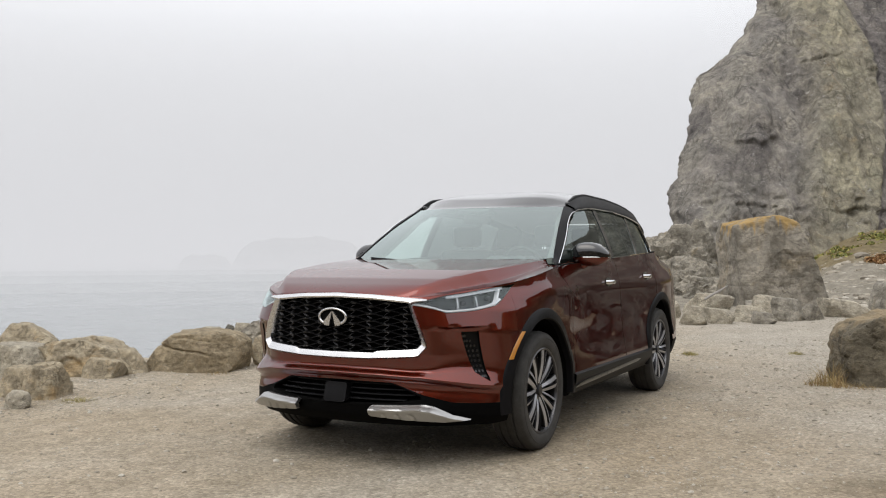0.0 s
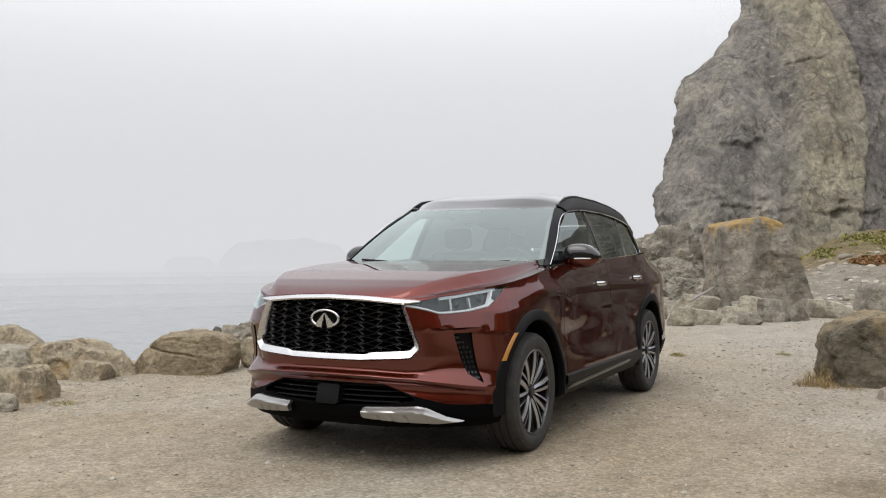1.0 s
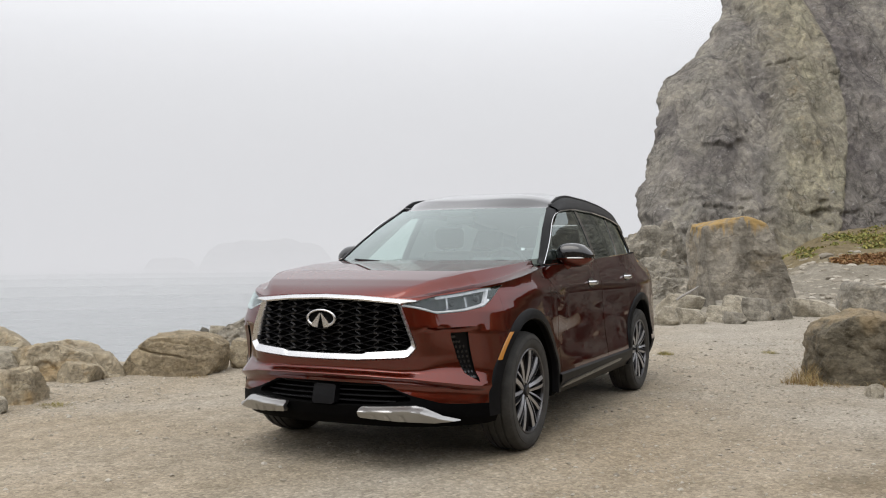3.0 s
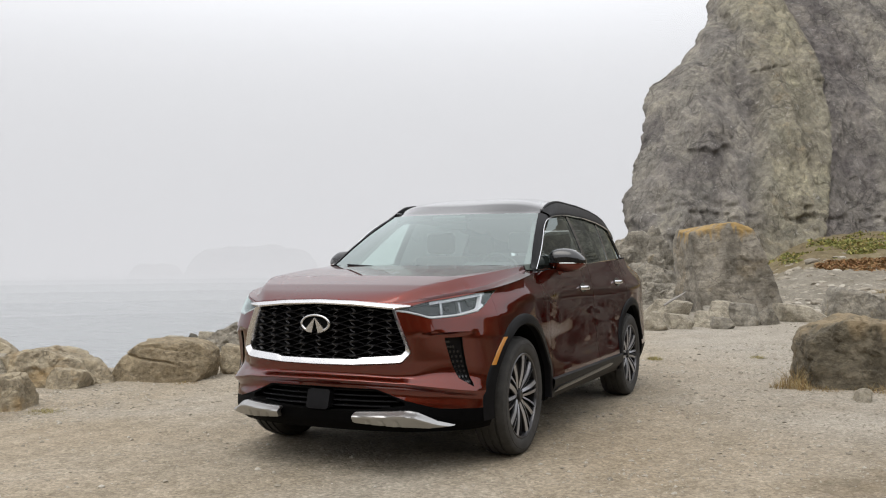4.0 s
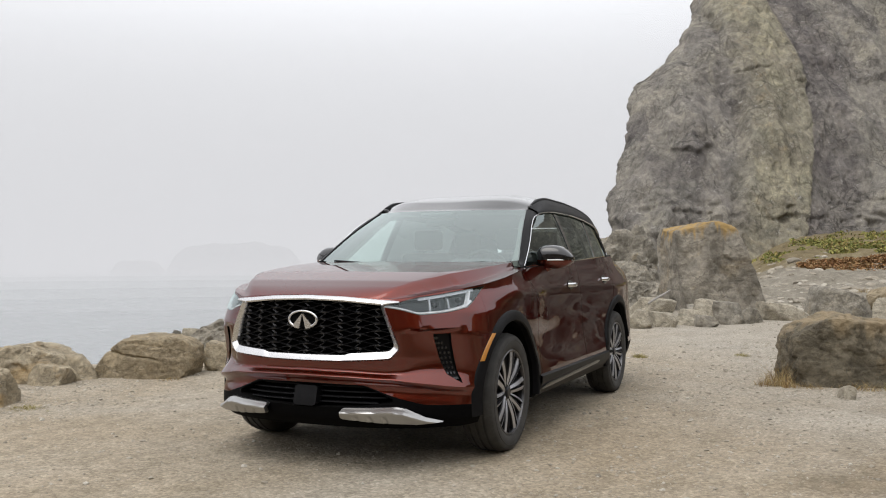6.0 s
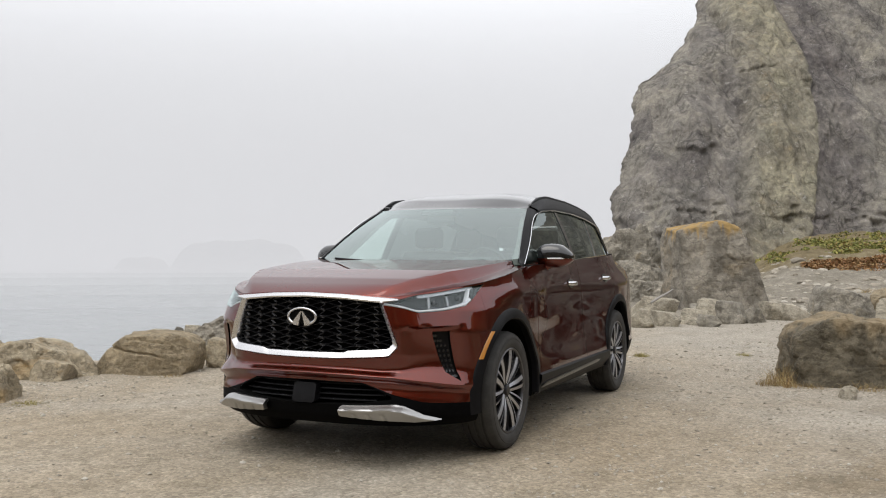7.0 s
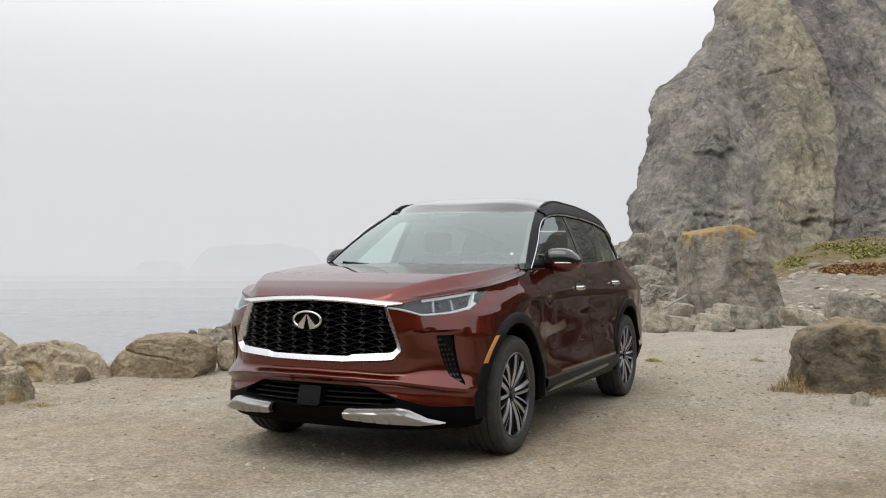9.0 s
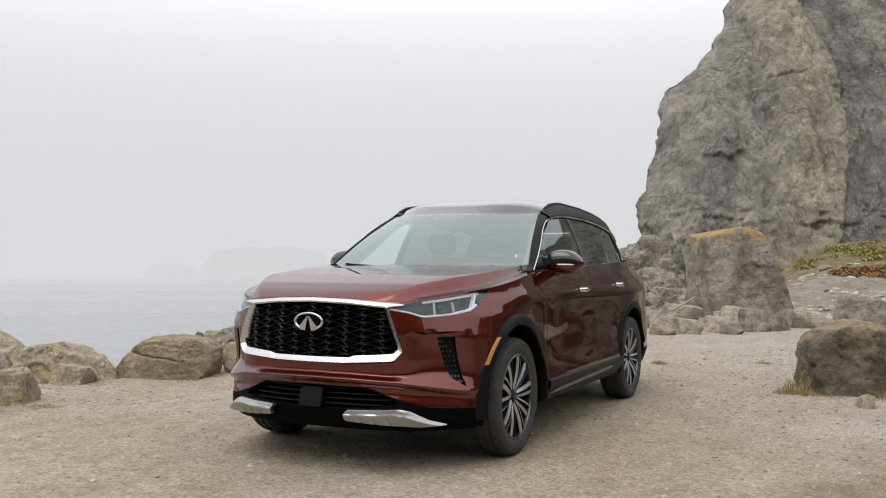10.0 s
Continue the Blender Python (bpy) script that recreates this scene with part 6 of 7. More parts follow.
def random_planes(w, d, h, seed, count=9):
    rnd = random.Random(seed)
    planes = [((0, 0, -1), h * 0.5)]
    for _ in range(count):
        v = Vector((rnd.gauss(0, 1), rnd.gauss(0, 1), rnd.gauss(0, 0.9))).normalized()
        sup = math.sqrt((v.x * w / 2) ** 2 + (v.y * d / 2) ** 2 + (v.z * h / 2) ** 2)
        planes.append(((v.x, v.y, v.z), sup * rnd.uniform(0.68, 0.98)))
    for v, s in (((1, 0.1, 0.1), w / 2), ((-1, 0.1, 0.2), w / 2), ((0.1, 0, 1), h / 2), ((0, -1, 0.3), d / 2), ((0, 1, 0.2), d / 2)):
        planes.append((v, s))
    return planes


def lichen(name, base_mat_args, color, z0, z1):
    """The stone named by base_mat_args with lichen growing on its upper parts."""
    m = stone(name, *base_mat_args)
    n, l = m.node_tree.nodes, m.node_tree.links
    b = n["Principled BSDF"]
    old = b.inputs["Base Color"].links[0].from_socket
    vec = coords(n, l)
    sep = n.new("ShaderNodeSeparateXYZ")
    l.new(vec, sep.inputs[0])
    patch = noise_node(n, l, coords(n, l, (1.6, 1.6, 0.35)), 1.4, 6, 0.65, 0.6)
    add = n.new("ShaderNodeMath")
    add.operation = "MULTIPLY_ADD"
    l.new(value(n, l, sep.outputs["Z"], z0, z1, 0, 1), add.inputs[0])
    add.inputs[1].default_value = 0.36
    l.new(patch, add.inputs[2])
    fac = value(n, l, add.outputs[0], 0.665, 0.79, 0, 0.85)
    l.new(mix(n, l, fac, old, color), b.inputs["Base Color"])
    return m


M_LICHEN = lichen("rock_lichen", ((0.165, 0.150, 0.124), (0.275, 0.250, 0.208), (0.40, 0.365, 0.305), (0.34, 0.26, 0.15), 0.9, 0.06, 0.57), (0.40, 0.26, 0.085), 0.30, 1.15)
M_ROCK_CAP = lichen("rock_dark_capped", ((0.09, 0.078, 0.056), (0.165, 0.143, 0.103), (0.26, 0.225, 0.165), (0.23, 0.155, 0.07), 1.8, 0.04, 0.58), (0.30, 0.235, 0.145), 0.05, 0.45)

SHORE = "boulders along the shore"
poly = [(-0.50, -0.12), (-0.54, 0.02), (-0.38, 0.26), (-0.22, 0.40), (0.27, 0.425), (0.45, 0.39), (0.60, 0.28), (0.45, -0.12)]
planes, c = outline_planes(poly, 0.75, 3)
place_rock("boulder", rock_mesh("boulder", planes, M_ROCK_OLIVE, 6, 0.026, 2.0, 40, [((-0.2, 0, 0.065), (0.17, 0, 1), 0.010, 0.035, -0.40, 0.22), ((0.0, 0, 0.16), (0.10, 0, 1), 0.012, 0.012, -0.45, 0.30)]), (-4.02, 2.14, 0), c, "olive-brown boulder with a long crack, at the gravel's edge", group=SHORE)
poly = [(-0.62, -0.10), (-0.60, 0.20), (-0.35, 0.31), (0.02, 0.37), (0.08, 0.37), (0.34, 0.28), (0.56, 0.05), (0.56, -0.10)]
planes, c = outline_planes(poly, 0.8, 5, 0.5)
place_rock("boulder", rock_mesh("boulder", planes, M_ROCK_TAN, 6, 0.05, 7.0, 30), (-4.89, 1.37, 0), c, "rust-stained tan boulder with many cracks", group=SHORE)
for base, w, d, h, seed, mt, lab in (
        ((-4.40, 1.16, -0.03), 0.55, 0.45, 0.46, 11, M_ROCK_TAN, "tan crumbling rock against a boulder"),
        ((-4.43, 1.57, 0.02), 0.44, 0.5, 0.44, 12, M_ROCK_TAN, "rounded tan boulder at the gravel's edge"),
        ((-4.10, 0.02, 0.02), 0.50, 0.4, 0.44, 13, M_ROCK_TAN, "tan rock beside a split rock"),
        ((-6.55, 1.95, 0.14), 0.80, 0.6, 0.55, 14, M_ROCK_TAN, "smooth tan boulder above the water"),
        ((-5.25, 0.95, 0.06), 0.75, 0.6, 0.50, 15, M_ROCK_PALE, "grey weathered boulder at the gravel's edge"),
        ((-6.30, 4.85, -0.02), 0.34, 0.3, 0.46, 16, M_ROCK_PALE, "small pale stone on the shore"),
        ((-6.15, 5.10, 0.0), 0.20, 0.2, 0.46, 17, M_ROCK_DARK, "small dark stone on the shore"),
        ((-5.95, 5.20, 0.02), 0.30, 0.25, 0.54, 18, M_ROCK_PALE, "small pale stone on the shore"),
        ((-3.55, 2.98, 0.02), 0.55, 0.5, 0.56, 20, M_ROCK_TAN, "tan slab of rock at the gravel's edge"),
        ((-5.05, 2.80, -0.02), 0.17, 0.2, 0.42, 21, M_ROCK_DARK, "small dark stone on the shore"),
        ((-4.5, 6.2, 0.05), 0.9, 0.7, 0.9, 22, M_ROCK_TAN, "tan boulder on the shore"),
        ((-5.0, 8.2, 0.05), 1.0, 0.8, 0.9, 23, M_ROCK_OLIVE, "olive-brown boulder on the shore")):
    place_rock("boulder", rock_mesh("boulder", random_planes(w, d, h, seed), mt, 5, 0.032, seed, 34), base, (0, 0), lab, group=SHORE)
poly = [(-0.46, -0.15), (-0.44, 0.32), (-0.22, 0.46), (0.08, 0.56), (0.36, 0.66), (0.46, 0.55), (0.46, -0.15)]
planes, c = outline_planes(poly, 0.6, 19, 0.4)
place_rock("boulder", rock_mesh("boulder", planes, M_ROCK_GREY, 6, 0.07, 19.0, 40), (-4.85, 4.55, -0.10), c, "grey jagged boulder on the shore", group=SHORE)
poly = [(-0.18, -0.08), (-0.17, 0.24), (-0.09, 0.28), (0.10, 0.27), (0.14, 0.18), (0.18, -0.08)]
planes, c = outline_planes(poly, 0.36, 8)
place_rock("split_rock", rock_mesh("split_rock", planes, M_ROCK_TAN, 5, 0.04, 4.0, 14, ridge=0.16), (-3.80, 0.02, 0), c, "tan rock split by upright cracks, like a stump", "rock")
place_rock("stone", rock_mesh("stone", random_planes(0.20, 0.2, 0.22, 31), M_ROCK_PALE, 4, 0.05, 31, 12), (-3.52, -0.46, 0.045), (0, 0), "pale rounded stone on the gravel", "stone")

# big boulder with lichen, and the stones at its foot
poly = [(-1.05, -0.3), (-1.14, 1.0), (-1.18, 1.98), (-0.87, 2.10), (0.10, 2.20), (0.26, 2.14), (0.55, 1.50), (1.05, 0.2), (1.22, -0.3)]
planes, c = outline_planes(poly, 2.2, 9, 0.12)
place_rock("boulder", rock_mesh("boulder", planes, M_LICHEN, 6, 0.026, 3.0, 60), (-0.22, 18.3, 0), c, "tall grey boulder with orange lichen on top")
FOOT = "stones at the foot of the boulder"
for base, w, d, h, seed, mt in (
        ((-0.88, 13.9, 0.14), 1.05, 0.9, 0.60, 41, M_ROCK_PALE), ((-0.55, 10.95, 0.08), 0.46, 0.5, 0.52, 42, M_ROCK_PALE), ((-0.22, 11.6, 0.08), 0.66, 0.5, 0.36, 43, M_ROCK_PALE),
        ((0.13, 12.4, 0.08), 0.60, 0.5, 0.42, 44, M_ROCK_PALE), ((0.15, 14.4, 0.14), 0.56, 0.5, 0.56, 45, M_ROCK_PALE), ((0.53, 12.0, 0.05), 0.46, 0.4, 0.28, 46, M_ROCK_GREY),
        ((0.75, 13.1, 0.12), 0.66, 0.6, 0.58, 47, M_ROCK_GREY), ((1.13, 13.5, 0.08), 0.58, 0.5, 0.42, 48, M_ROCK_GREY), ((1.62, 14.5, 0.06), 0.95, 0.8, 0.56, 49, M_ROCK_PALE),
        ((-0.1, 14.9, 0.06), 0.5, 0.5, 0.4, 50, M_ROCK_GREY), ((-1.5, 12.6, 0.1), 0.8, 0.6, 0.5, 51, M_ROCK_PALE)):
    place_rock("stone", rock_mesh("stone", random_planes(w, d, h, seed), mt, 4, 0.032, seed, 40), base, (0, 0), "pale angular stone at the foot of a boulder" if mt is M_ROCK_PALE else "grey angular stone at the foot of a boulder", "stone", FOOT)
# rocks on the bank
poly = [(-0.66, -0.2), (-0.63, 0.10), (-0.52, 0.60), (-0.37, 0.68), (0.42, 0.52), (0.64, 0.27), (0.60, -0.2)]
planes, c = outline_planes(poly, 0.9, 10)
place_rock("boulder", rock_mesh("boulder", planes, M_ROCK_GREY, 5, 0.035, 5.0, 50), (2.74, 15.3, 0), c, "grey wedge-shaped boulder on the bank")
for base, w, d, h, seed, mt, lab in (((3.65, 17.2, 0.30), 0.9, 0.7, 0.66, 61, M_ROCK_OLIVE, "olive-brown boulder on the bank"), ((3.85, 16.6, 0.12), 1.1, 0.7, 0.52, 62, M_ROCK_PALE, "pale flat slab of rock on the bank"),
                                     ((4.9, 15.8, 0.2), 1.2, 0.9, 0.9, 63, M_ROCK_DARK, "dark boulder on the bank"), ((5.4, 10.5, 0.2), 1.3, 1.1, 1.1, 64, M_ROCK_OLIVE, "olive-brown boulder beside the track"),
                                     ((5.0, 6.6, 0.2), 1.2, 1.0, 1.0, 65, M_ROCK_DARK, "dark boulder beside the track"), ((6.6, 8.2, 0.3), 1.8, 1.4, 1.5, 66, M_ROCK_DARK, "large dark boulder beside the track"),
                                     ((7.4, 13.0, 0.4), 2.2, 1.8, 1.9, 67, M_ROCK_DARK, "large dark boulder beside the track"), ((6.2, 4.0, 0.2), 1.1, 1.0, 0.9, 68, M_ROCK_PALE, "pale boulder beside the track"), ((5.6, 13.2, 0.5), 1.8, 1.6, 2.2, 69, M_ROCK_DARK, "large dark boulder beside the track"),
                                     ((6.0, 17.5, 0.7), 2.4, 2.0, 2.6, 70, M_ROCK_DARK, "large dark boulder beside the track"), ((7.8, 20.5, 0.8), 2.6, 2.0, 3.2, 73, M_ROCK_DARK, "large dark boulder beside the track"),
                                     ((5.9, 21.5, 0.6), 1.8, 1.6, 2.2, 74, M_ROCK_OLIVE, "olive-brown boulder beside the track"), ((8.2, 9.6, 0.5), 2.0, 2.0, 2.4, 75, M_ROCK_DARK, "large dark boulder beside the track")):
    place_rock("boulder", rock_mesh("boulder", random_planes(w, d, h, seed), mt, 5, 0.032, seed, 40), base, (0, 0), lab)
poly = [(-0.66, -0.15), (-0.72, 0.22), (-0.69, 0.46), (-0.53, 0.60), (-0.2, 0.66), (0.25, 0.63), (0.62, 0.40), (0.74, 0.05), (0.74, -0.15)]
planes, c = outline_planes(poly, 0.95, 14)
place_rock("boulder", rock_mesh("boulder", planes, M_ROCK_CAP, 6, 0.045, 9.0, 60), (3.0, 4.55, 0), c, "dark grey boulder with a tan top on the gravel")
place_rock("stone", rock_mesh("stone", random_planes(0.155, 0.15, 0.19, 71), M_ROCK_PALE, 4, 0.06, 71, 12), (2.95, 3.28, 0.045), (0, 0), "pale stone with a dark band on the gravel", "stone")
# grey outcrop at the cliff's foot
for base, w, d, h, seed in (((-4.2, 25.0, 0.5), 3.2, 2.4, 3.4, 81), ((-3.2, 23.6, 0.1), 2.4, 1.8, 2.2, 82), ((-2.4, 21.0, 0.0), 1.8, 1.4, 1.2, 83), ((-5.6, 28.0, 0.6), 3.0, 2.4, 3.0, 84)):
    place_rock("outcrop", rock_mesh("outcrop", random_planes(w, d, h, seed, 20), M_ROCK_GREY, 6, 0.11, seed, 40), base, (0, 0), "grey jagged rock outcrop below the cliff", "rock")


# ---- loose gravel, dry grass, scrub ----
def scatter(count, seed):
    """Stones strewn over the lay-by: one mesh of many small low rocks."""
    rs = np.random.RandomState(seed)
    bm = bmesh.new()
    bmesh.ops.create_icosphere(bm, subdivisions=1, radius=1)
    bv = np.array([v.co for v in bm.verts])
    bf = np.array([[v.index for v in f.verts] for f in bm.faces])
    bm.free()
    verts, faces = [], []
    k = 0
    while k < count:
        r = rs.rand()
        if r < 0.55:
            x, y = rs.uniform(-4.0, 5.0), rs.uniform(-3.4, 9.0)
        elif r < 0.78:
            x, y = rs.normal(2.4, 0.8), rs.normal(4.0, 2.4)
        elif r < 0.88:
            x, y = rs.normal(-3.9, 0.6), rs.normal(0.6, 0.8)
        else:
            x, y = rs.uniform(-2, 6), rs.uniform(9, 24)
        if -1.0 < x < 1.0 and -0.3 < y < 3.2 and rs.rand() < 0.4:
            continue
        if land_height(np.array(x), np.array(y)) < -0.3 or noise.noise(Vector((x * 0.8, y * 0.8, 4))) + rs.uniform(-0.5, 0.7) < 0:
            continue
        s = min(0.022, 0.0040 * math.exp(abs(rs.normal(0, 0.66)))) * (1 + 0.06 * max(0, y - 2))
        p = bv * np.array((1, rs.uniform(0.6, 1), rs.uniform(0.4, 0.75))) * (1 + 0.22 * rs.randn(len(bv), 1)) * s
        th = rs.uniform(0, 6.28)
        c, sn = math.cos(th), math.sin(th)
        q = np.stack([p[:, 0] * c - p[:, 1] * sn + x, p[:, 0] * sn + p[:, 1] * c + y, p[:, 2] + ground_z(x, y) + 0.08 * s], 1)
        verts.append(q)
        faces.append(bf + k * len(bv))
        k += 1
    return np.concatenate(verts), np.concatenate(faces)


def ground_z(x, y):
    i = int(np.clip(np.searchsorted(gx, x), 1, len(gx) - 1))
    j = int(np.clip(np.searchsorted(gy, y), 1, len(gy) - 1))
    return float(min(GZ[i, j], GZ[i - 1, j], GZ[i, j - 1], GZ[i - 1, j - 1]))


def make_gravel_material():
    m, n, l, b = mat_new("loose_gravel")
    geo = n.new("ShaderNodeNewGeometry")
    c = ramp(n, l, geo.outputs["Random Per Island"], [(0.0, (0.23, 0.205, 0.165)), (0.3, (0.31, 0.277, 0.222)), (0.75, (0.37, 0.338, 0.28)), (1.0, (0.47, 0.44, 0.38))])
    f = noise_node(n, l, coords(n, l), 220, 4)
    c = mix(n, l, 0.5, c, ramp(n, l, f, [(0.3, (0.6, 0.6, 0.6)), (0.7, (1.25, 1.25, 1.25))]), "MULTIPLY")
    l.new(c, b.inputs["Base Color"])
    b.inputs["Roughness"].default_value = 0.9
    bump(n, l, b, f, 0.5, 0.002)
    return m


M_GRAVEL = make_gravel_material()
gv, gf = scatter(30000, 5)
gravel = new("loose_gravel", mesh_from("loose_gravel", gv, gf, M_GRAVEL, smooth=False))
tagged(gravel, "small loose grey and tan stones on the ground", "gravel", kind="stuff")


def leaf_material(name, colors):
    m, n, l, b = mat_new(name)
    geo = n.new("ShaderNodeNewGeometry")
    c = ramp(n, l, geo.outputs["Random Per Island"], [(i / (len(colors) - 1), c) for i, c in enumerate(colors)])
    l.new(c, b.inputs["Base Color"])
    b.inputs["Roughness"].default_value = 0.8
    return m


M_STRAW = leaf_material("dry_grass", [(0.16, 0.09, 0.035), (0.30, 0.20, 0.08), (0.38, 0.30, 0.14), (0.22, 0.17, 0.07)])
M_SCRUB = leaf_material("low_scrub", [(0.07, 0.085, 0.02), (0.14, 0.16, 0.04), (0.22, 0.23, 0.055), (0.33, 0.30, 0.085), (0.24, 0.16, 0.06), (0.19, 0.20, 0.05)])
M_MOSS = leaf_material("olive_grass", [(0.20, 0.17, 0.06), (0.30, 0.26, 0.10), (0.36, 0.32, 0.16)])


def tuft(base, radius, height, blades, seed, material, label, spread=1.0):
    rs = random.Random(seed)
    verts, faces = [], []
    for _ in range(blades):
        a, r = rs.uniform(0, 6.28), radius * math.sqrt(rs.random())
        x, y = base[0] + r * math.cos(a), base[1] + r * math.sin(a)
        h = height * rs.uniform(0.35, 1.0) * (1 - 0.5 * (r / radius) ** 2)
        lx, ly = rs.gauss(0, 0.35) * h * spread, rs.gauss(0, 0.35) * h * spread
        w = rs.uniform(0.0015, 0.0035)
        wx, wy = w * math.cos(a + 1.3), w * math.sin(a + 1.3)
        k = len(verts)
        z = base[2] - 0.01
        for f, ww in ((0, 1), (0.5, 0.8), (1, 0.15)):
            verts += [(x + lx * f * f - wx * ww, y + ly * f * f - wy * ww, z + h * f), (x + lx * f * f + wx * ww, y + ly * f * f + wy * ww, z + h * f)]
        faces += [(k, k + 1, k + 3, k + 2), (k + 2, k + 3, k + 5, k + 4)]
    ob = new("grass_tuft", mesh_from("grass_tuft", verts, faces, material, smooth=False))
    return tagged(ob, label, "grass", "dry grass tufts", "stuff")


tuft((2.33, 3.98, 0), 0.16, 0.30, 170, 1, M_STRAW, "dry brown grass beside a dark boulder")
tuft((2.40, 3.80, 0), 0.14, 0.12, 160, 2, M_STRAW, "dry brown grass beside a dark boulder", 2.0)
tuft((3.05, 3.95, 0), 0.26, 0.12, 320, 3, M_STRAW, "dry brown grass at the foot of a boulder", 2.0)
tuft((3.35, 4.05, 0), 0.20, 0.14, 220, 4, M_MOSS, "dry olive grass at the foot of a boulder", 2.0)
tuft((2.62, 3.92, 0), 0.20, 0.07, 240, 12, M_STRAW, "dry brown grass at the foot of a boulder", 2.0)
tuft((3.60, 4.02, 0), 0.22, 0.16, 240, 13, M_STRAW, "dry brown grass at the foot of a boulder", 1.6)
tuft((2.20, 3.86, 0), 0.10, 0.16, 90, 14, M_STRAW, "dry brown grass beside a dark boulder", 1.4)
tuft((0.50, 6.11, 0), 0.11, 0.06, 260, 5, M_MOSS, "low olive-yellow grass clump on the gravel", 2.0)
tuft((1.69, 6.68, 0), 0.11, 0.06, 260, 6, M_MOSS, "low olive-yellow grass clump on the gravel", 2.0)
tuft((-3.30, -0.05, 0), 0.16, 0.05, 300, 7, M_MOSS, "low olive grass beside a split rock", 2.0)
tuft((-3.05, -0.10, 0), 0.10, 0.03, 160, 8, M_MOSS, "low olive grass beside a split rock", 2.0)
tuft((-3.55, 1.95, 0), 0.20, 0.04, 260, 9, M_STRAW, "dry straw at the foot of a boulder", 2.0)
tuft((2.2, 17.0, 0.02), 0.35, 0.14, 260, 10, M_STRAW, "dry grass on the bank", 2.0)
tuft((3.3, 24.0, 0.3), 0.5, 0.18, 300, 11, M_STRAW, "dry grass on the bank", 2.0)


def scrub(seed=3):
    """Low bushes along the cliff's foot: clumps of small leaves with gaps between them."""
    rs = random.Random(seed)
    verts, faces = [], []
    for _ in range(900):
        u = rs.uniform(13.5, 28.0)
        v = rs.gauss(40.0, 2.2)
        if noise.noise(Vector((u * 0.9, v * 0.8, 2.0))) + 0.05 * (u - 18) < 0.0:
            continue
        x, y = 2.965 + 0.9125 * u - 0.409 * v, -5.564 + 0.409 * u + 0.9125 * v
        g = ground_z(x, y)
        big = rs.uniform(0.12, 0.50) * (0.6 if u < 16 else 1.0)
        for _ in range(70):
            th, ph = rs.uniform(0, 6.28), rs.uniform(0, 1.5)
            r = big * rs.uniform(0.3, 1.0)
            c = Vector((x + 1.4 * r * math.cos(th) * math.cos(ph), y + 1.4 * r * math.sin(th) * math.cos(ph), g - 0.05 + 0.75 * r * math.sin(ph)))
            e = Vector((rs.gauss(0, 1), rs.gauss(0, 1), rs.gauss(0, 1))).normalized() * rs.uniform(0.04, 0.10)
            f = Vector((rs.gauss(0, 1), rs.gauss(0, 1), rs.gauss(0, 1))).normalized() * rs.uniform(0.03, 0.07)
            k = len(verts)
            verts += [c - e, c + f, c + e, c - f]
            faces.append((k, k + 1, k + 2, k + 3))
    return mesh_from("scrub", verts, faces, M_SCRUB, smooth=False)


tagged(new("scrub", scrub()), "low green and yellow scrub along the cliff's foot", "scrub", kind="stuff")
M_RUST = leaf_material("rust_plants", [(0.14, 0.065, 0.025), (0.24, 0.12, 0.045), (0.32, 0.19, 0.08), (0.25, 0.19, 0.09)])


def dry_mat(seed=21):
    """A low mat of rust-brown plants on the bank, ragged at its edge."""
    rs = random.Random(seed)
    verts, faces = [], []
    for _ in range(9000):
        a, d = rs.uniform(-1, 1.25), rs.gauss(0, 0.45)
        if a * a * 0.8 + d * d * 0.9 + 0.5 * noise.noise(Vector((a * 4, d * 4, 1))) > 0.85:
            continue
        x, y = 3.3 + 2.2 * a * 0.9 - d * 0.6, 31.6 + 2.2 * a * 0.42 + d * 1.5
        c = Vector((x, y, ground_z(x, y) + rs.uniform(0.0, 0.16) * (1.2 - abs(d))))
        e = Vector((rs.gauss(0, 1), rs.gauss(0, 1), rs.gauss(0, 0.6))).normalized() * rs.uniform(0.04, 0.10)
        f = Vector((rs.gauss(0, 1), rs.gauss(0, 1), rs.gauss(0, 0.6))).normalized() * rs.uniform(0.03, 0.07)
        k = len(verts)
        verts += [c - e, c + f, c + e, c - f]
        faces.append((k, k + 1, k + 2, k + 3))
    return mesh_from("dry_plants", verts, faces, M_RUST, smooth=False)


tagged(new("dry_plants", dry_mat()), "low mat of rust-brown dry plants on the bank", "plants", kind="stuff")
M_DRIFT = plain("driftwood_grey", (0.28, 0.265, 0.245), 0.85, grain=0.004, scale=30)
tagged(part("driftwood", sweep([(-0.86, 13.4, 0.34), (-0.74, 13.5, 0.43), (-0.58, 13.62, 0.53), (-0.46, 13.7, 0.62)], disc_section(0.022, 7), scale=[1, 1.2, 1.0, 0.5]), M_DRIFT, None), "bleached grey stick of driftwood on the stones", "driftwood")


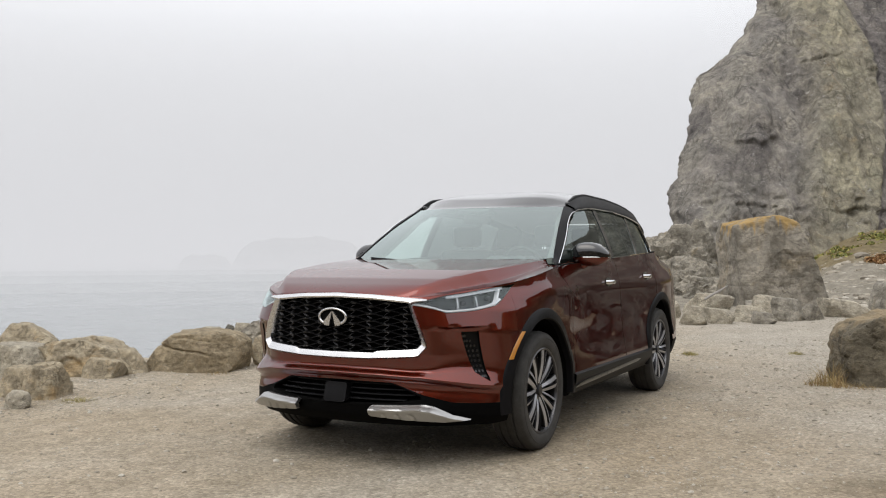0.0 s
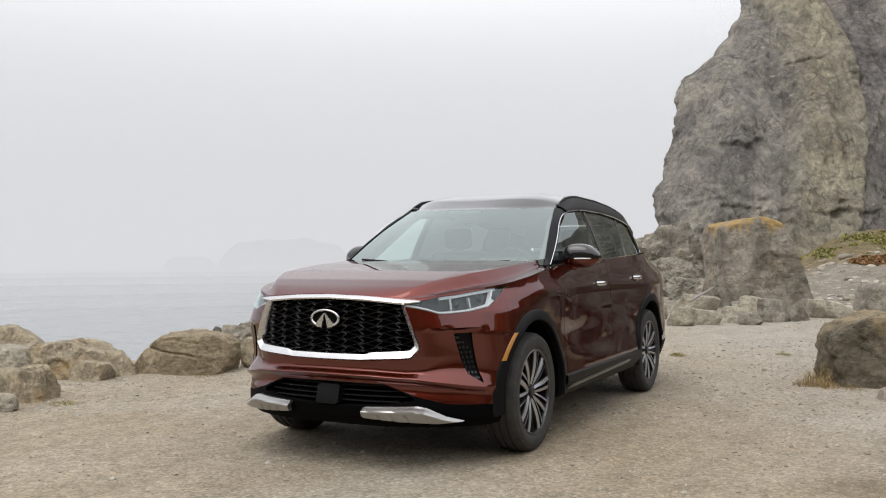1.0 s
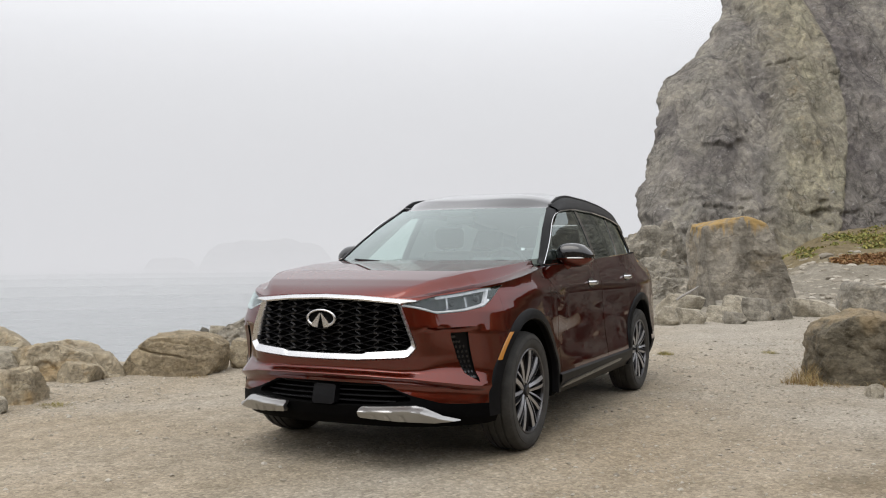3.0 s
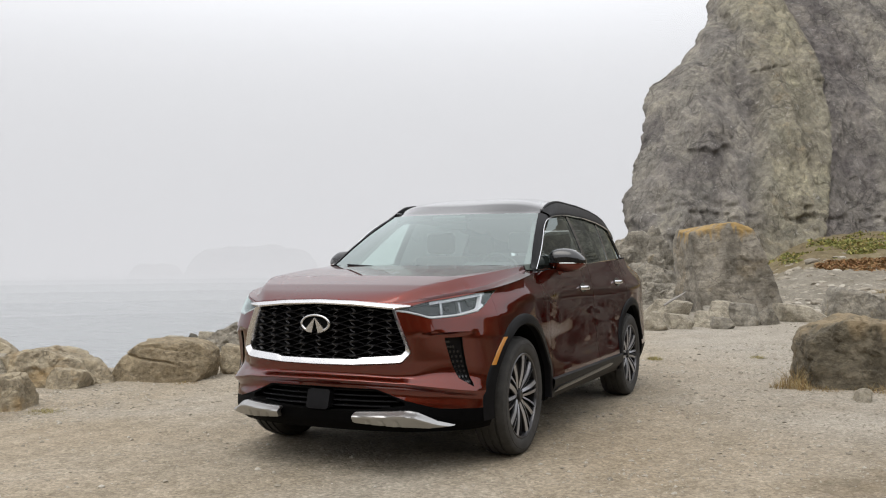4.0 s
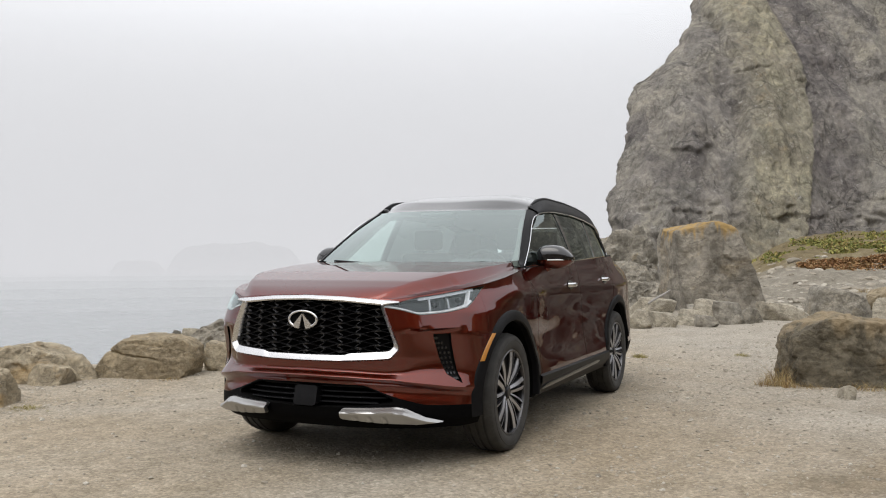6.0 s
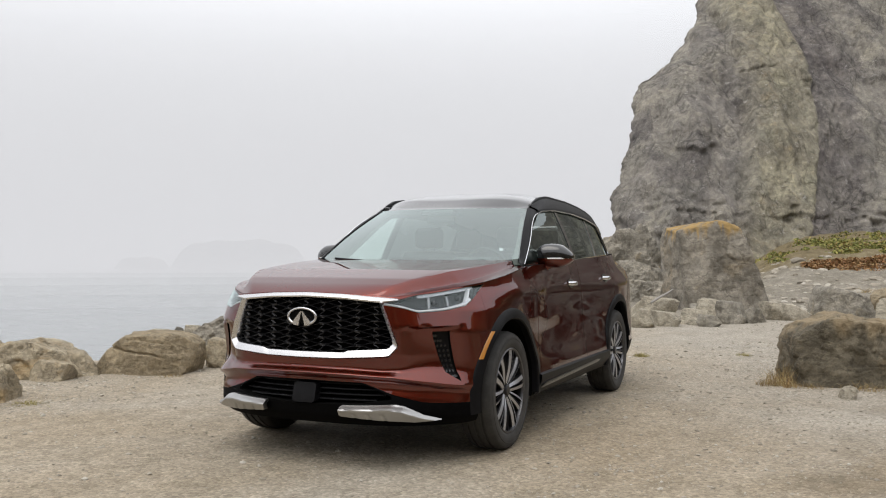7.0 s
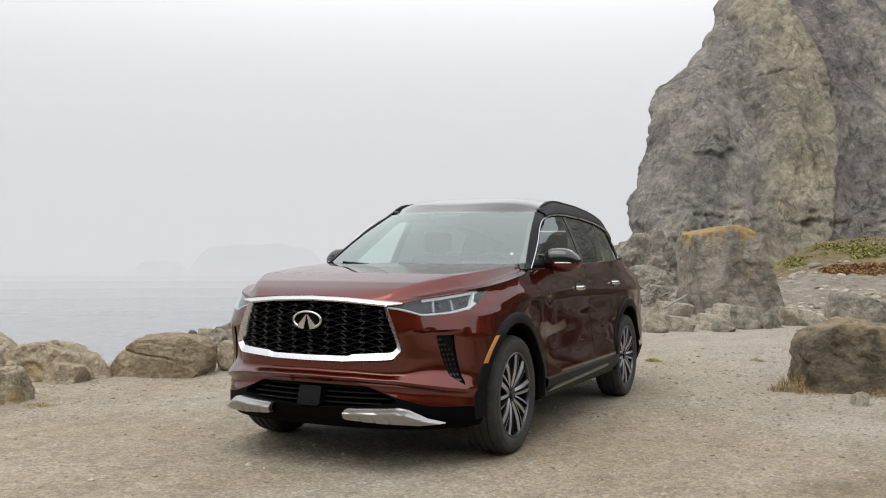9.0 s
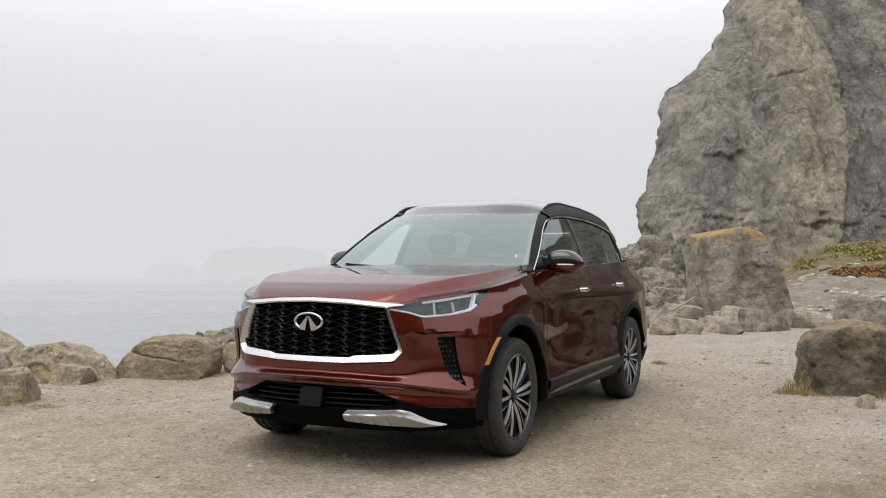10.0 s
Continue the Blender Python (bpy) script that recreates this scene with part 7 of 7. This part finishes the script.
def rubble(count=620, seed=8):
    """Broken slabs of pale rock strewn over the bank below the cliff."""
    rs = np.random.RandomState(seed)
    bm = bmesh.new()
    bmesh.ops.create_icosphere(bm, subdivisions=2, radius=1)
    bv = np.array([v.co for v in bm.verts])
    bf = np.array([[v.index for v in f.verts] for f in bm.faces])
    bm.free()
    verts, faces, k = [], [], 0
    while k < count:
        v = rs.uniform(20.5, 37)
        u = v * rs.uniform(0.34, 0.52)
        x, y = 2.965 + 0.9125 * u - 0.409 * v, -5.564 + 0.409 * u + 0.9125 * v
        if abs(u / v - 0.47) < 0.05 and v > 30 and rs.rand() < 0.8:
            continue
        s = 0.036 * math.exp(abs(rs.normal(0, 0.75)))
        d = np.ones(len(bv))
        for _ in range(7):
            n = rs.randn(3)
            n /= np.linalg.norm(n)
            t = bv @ n
            d = np.minimum(d, np.where(t > 0.05, rs.uniform(0.55, 0.85) / np.maximum(t, 0.05), 9))
        p = bv * d[:, None] * np.array((1.3, rs.uniform(0.7, 1.1), rs.uniform(0.4, 0.8))) * min(s, 0.42)
        th = rs.uniform(0, 6.28)
        c, sn = math.cos(th), math.sin(th)
        verts.append(np.stack([p[:, 0] * c - p[:, 1] * sn + x, p[:, 0] * sn + p[:, 1] * c + y, p[:, 2] + ground_z(x, y) + 0.1 * s], 1))
        faces.append(bf + k * len(bv))
        k += 1
    return mesh_from("rubble", np.concatenate(verts), np.concatenate(faces), M_GRAVEL, smooth=False)


tagged(new("rubble", rubble()), "pale broken stone slabs over the bank", "rubble", kind="stuff")


def boulder_field(count=420, seed=12):
    """Dark rocks beside the track, past the lay-by's edge; unseen, added to darken reflections."""
    rs = np.random.RandomState(seed)
    bm = bmesh.new()
    bmesh.ops.create_icosphere(bm, subdivisions=3, radius=1)
    bv = np.array([v.co for v in bm.verts])
    bf = np.array([[v.index for v in f.verts] for f in bm.faces])
    bm.free()
    verts, faces, k = [], [], 0
    while k < count:
        y = rs.uniform(5.5, 24)
        x = rs.uniform(4.3 + 0.04 * y, 11.0)
        s = min(0.75, 0.26 * math.exp(abs(rs.normal(0, 0.6))))
        if x - s * 1.3 < 3.35 + 0.04 * y:
            continue
        d = np.full(len(bv), 1.0)
        for _ in range(9):
            n = rs.randn(3)
            n /= np.linalg.norm(n)
            t = bv @ n
            d = np.minimum(d, np.where(t > 0.05, rs.uniform(0.5, 0.9) / np.maximum(t, 0.05), 9))
        p = bv * d[:, None] * np.array((1.2, rs.uniform(0.8, 1.1), rs.uniform(0.7, 1.1))) * s
        th = rs.uniform(0, 6.28)
        c, sn = math.cos(th), math.sin(th)
        verts.append(np.stack([p[:, 0] * c - p[:, 1] * sn + x, p[:, 0] * sn + p[:, 1] * c + y, p[:, 2] + ground_z(x, y) + 0.25 * s], 1))
        faces.append(bf + k * len(bv))
        k += 1
    return mesh_from("boulder_field", np.concatenate(verts), np.concatenate(faces), M_ROCK_DARK, smooth=False)


tagged(new("boulder_field", boulder_field()), "dark tumbled rocks added out of view beside the track", "rocks", kind="stuff")
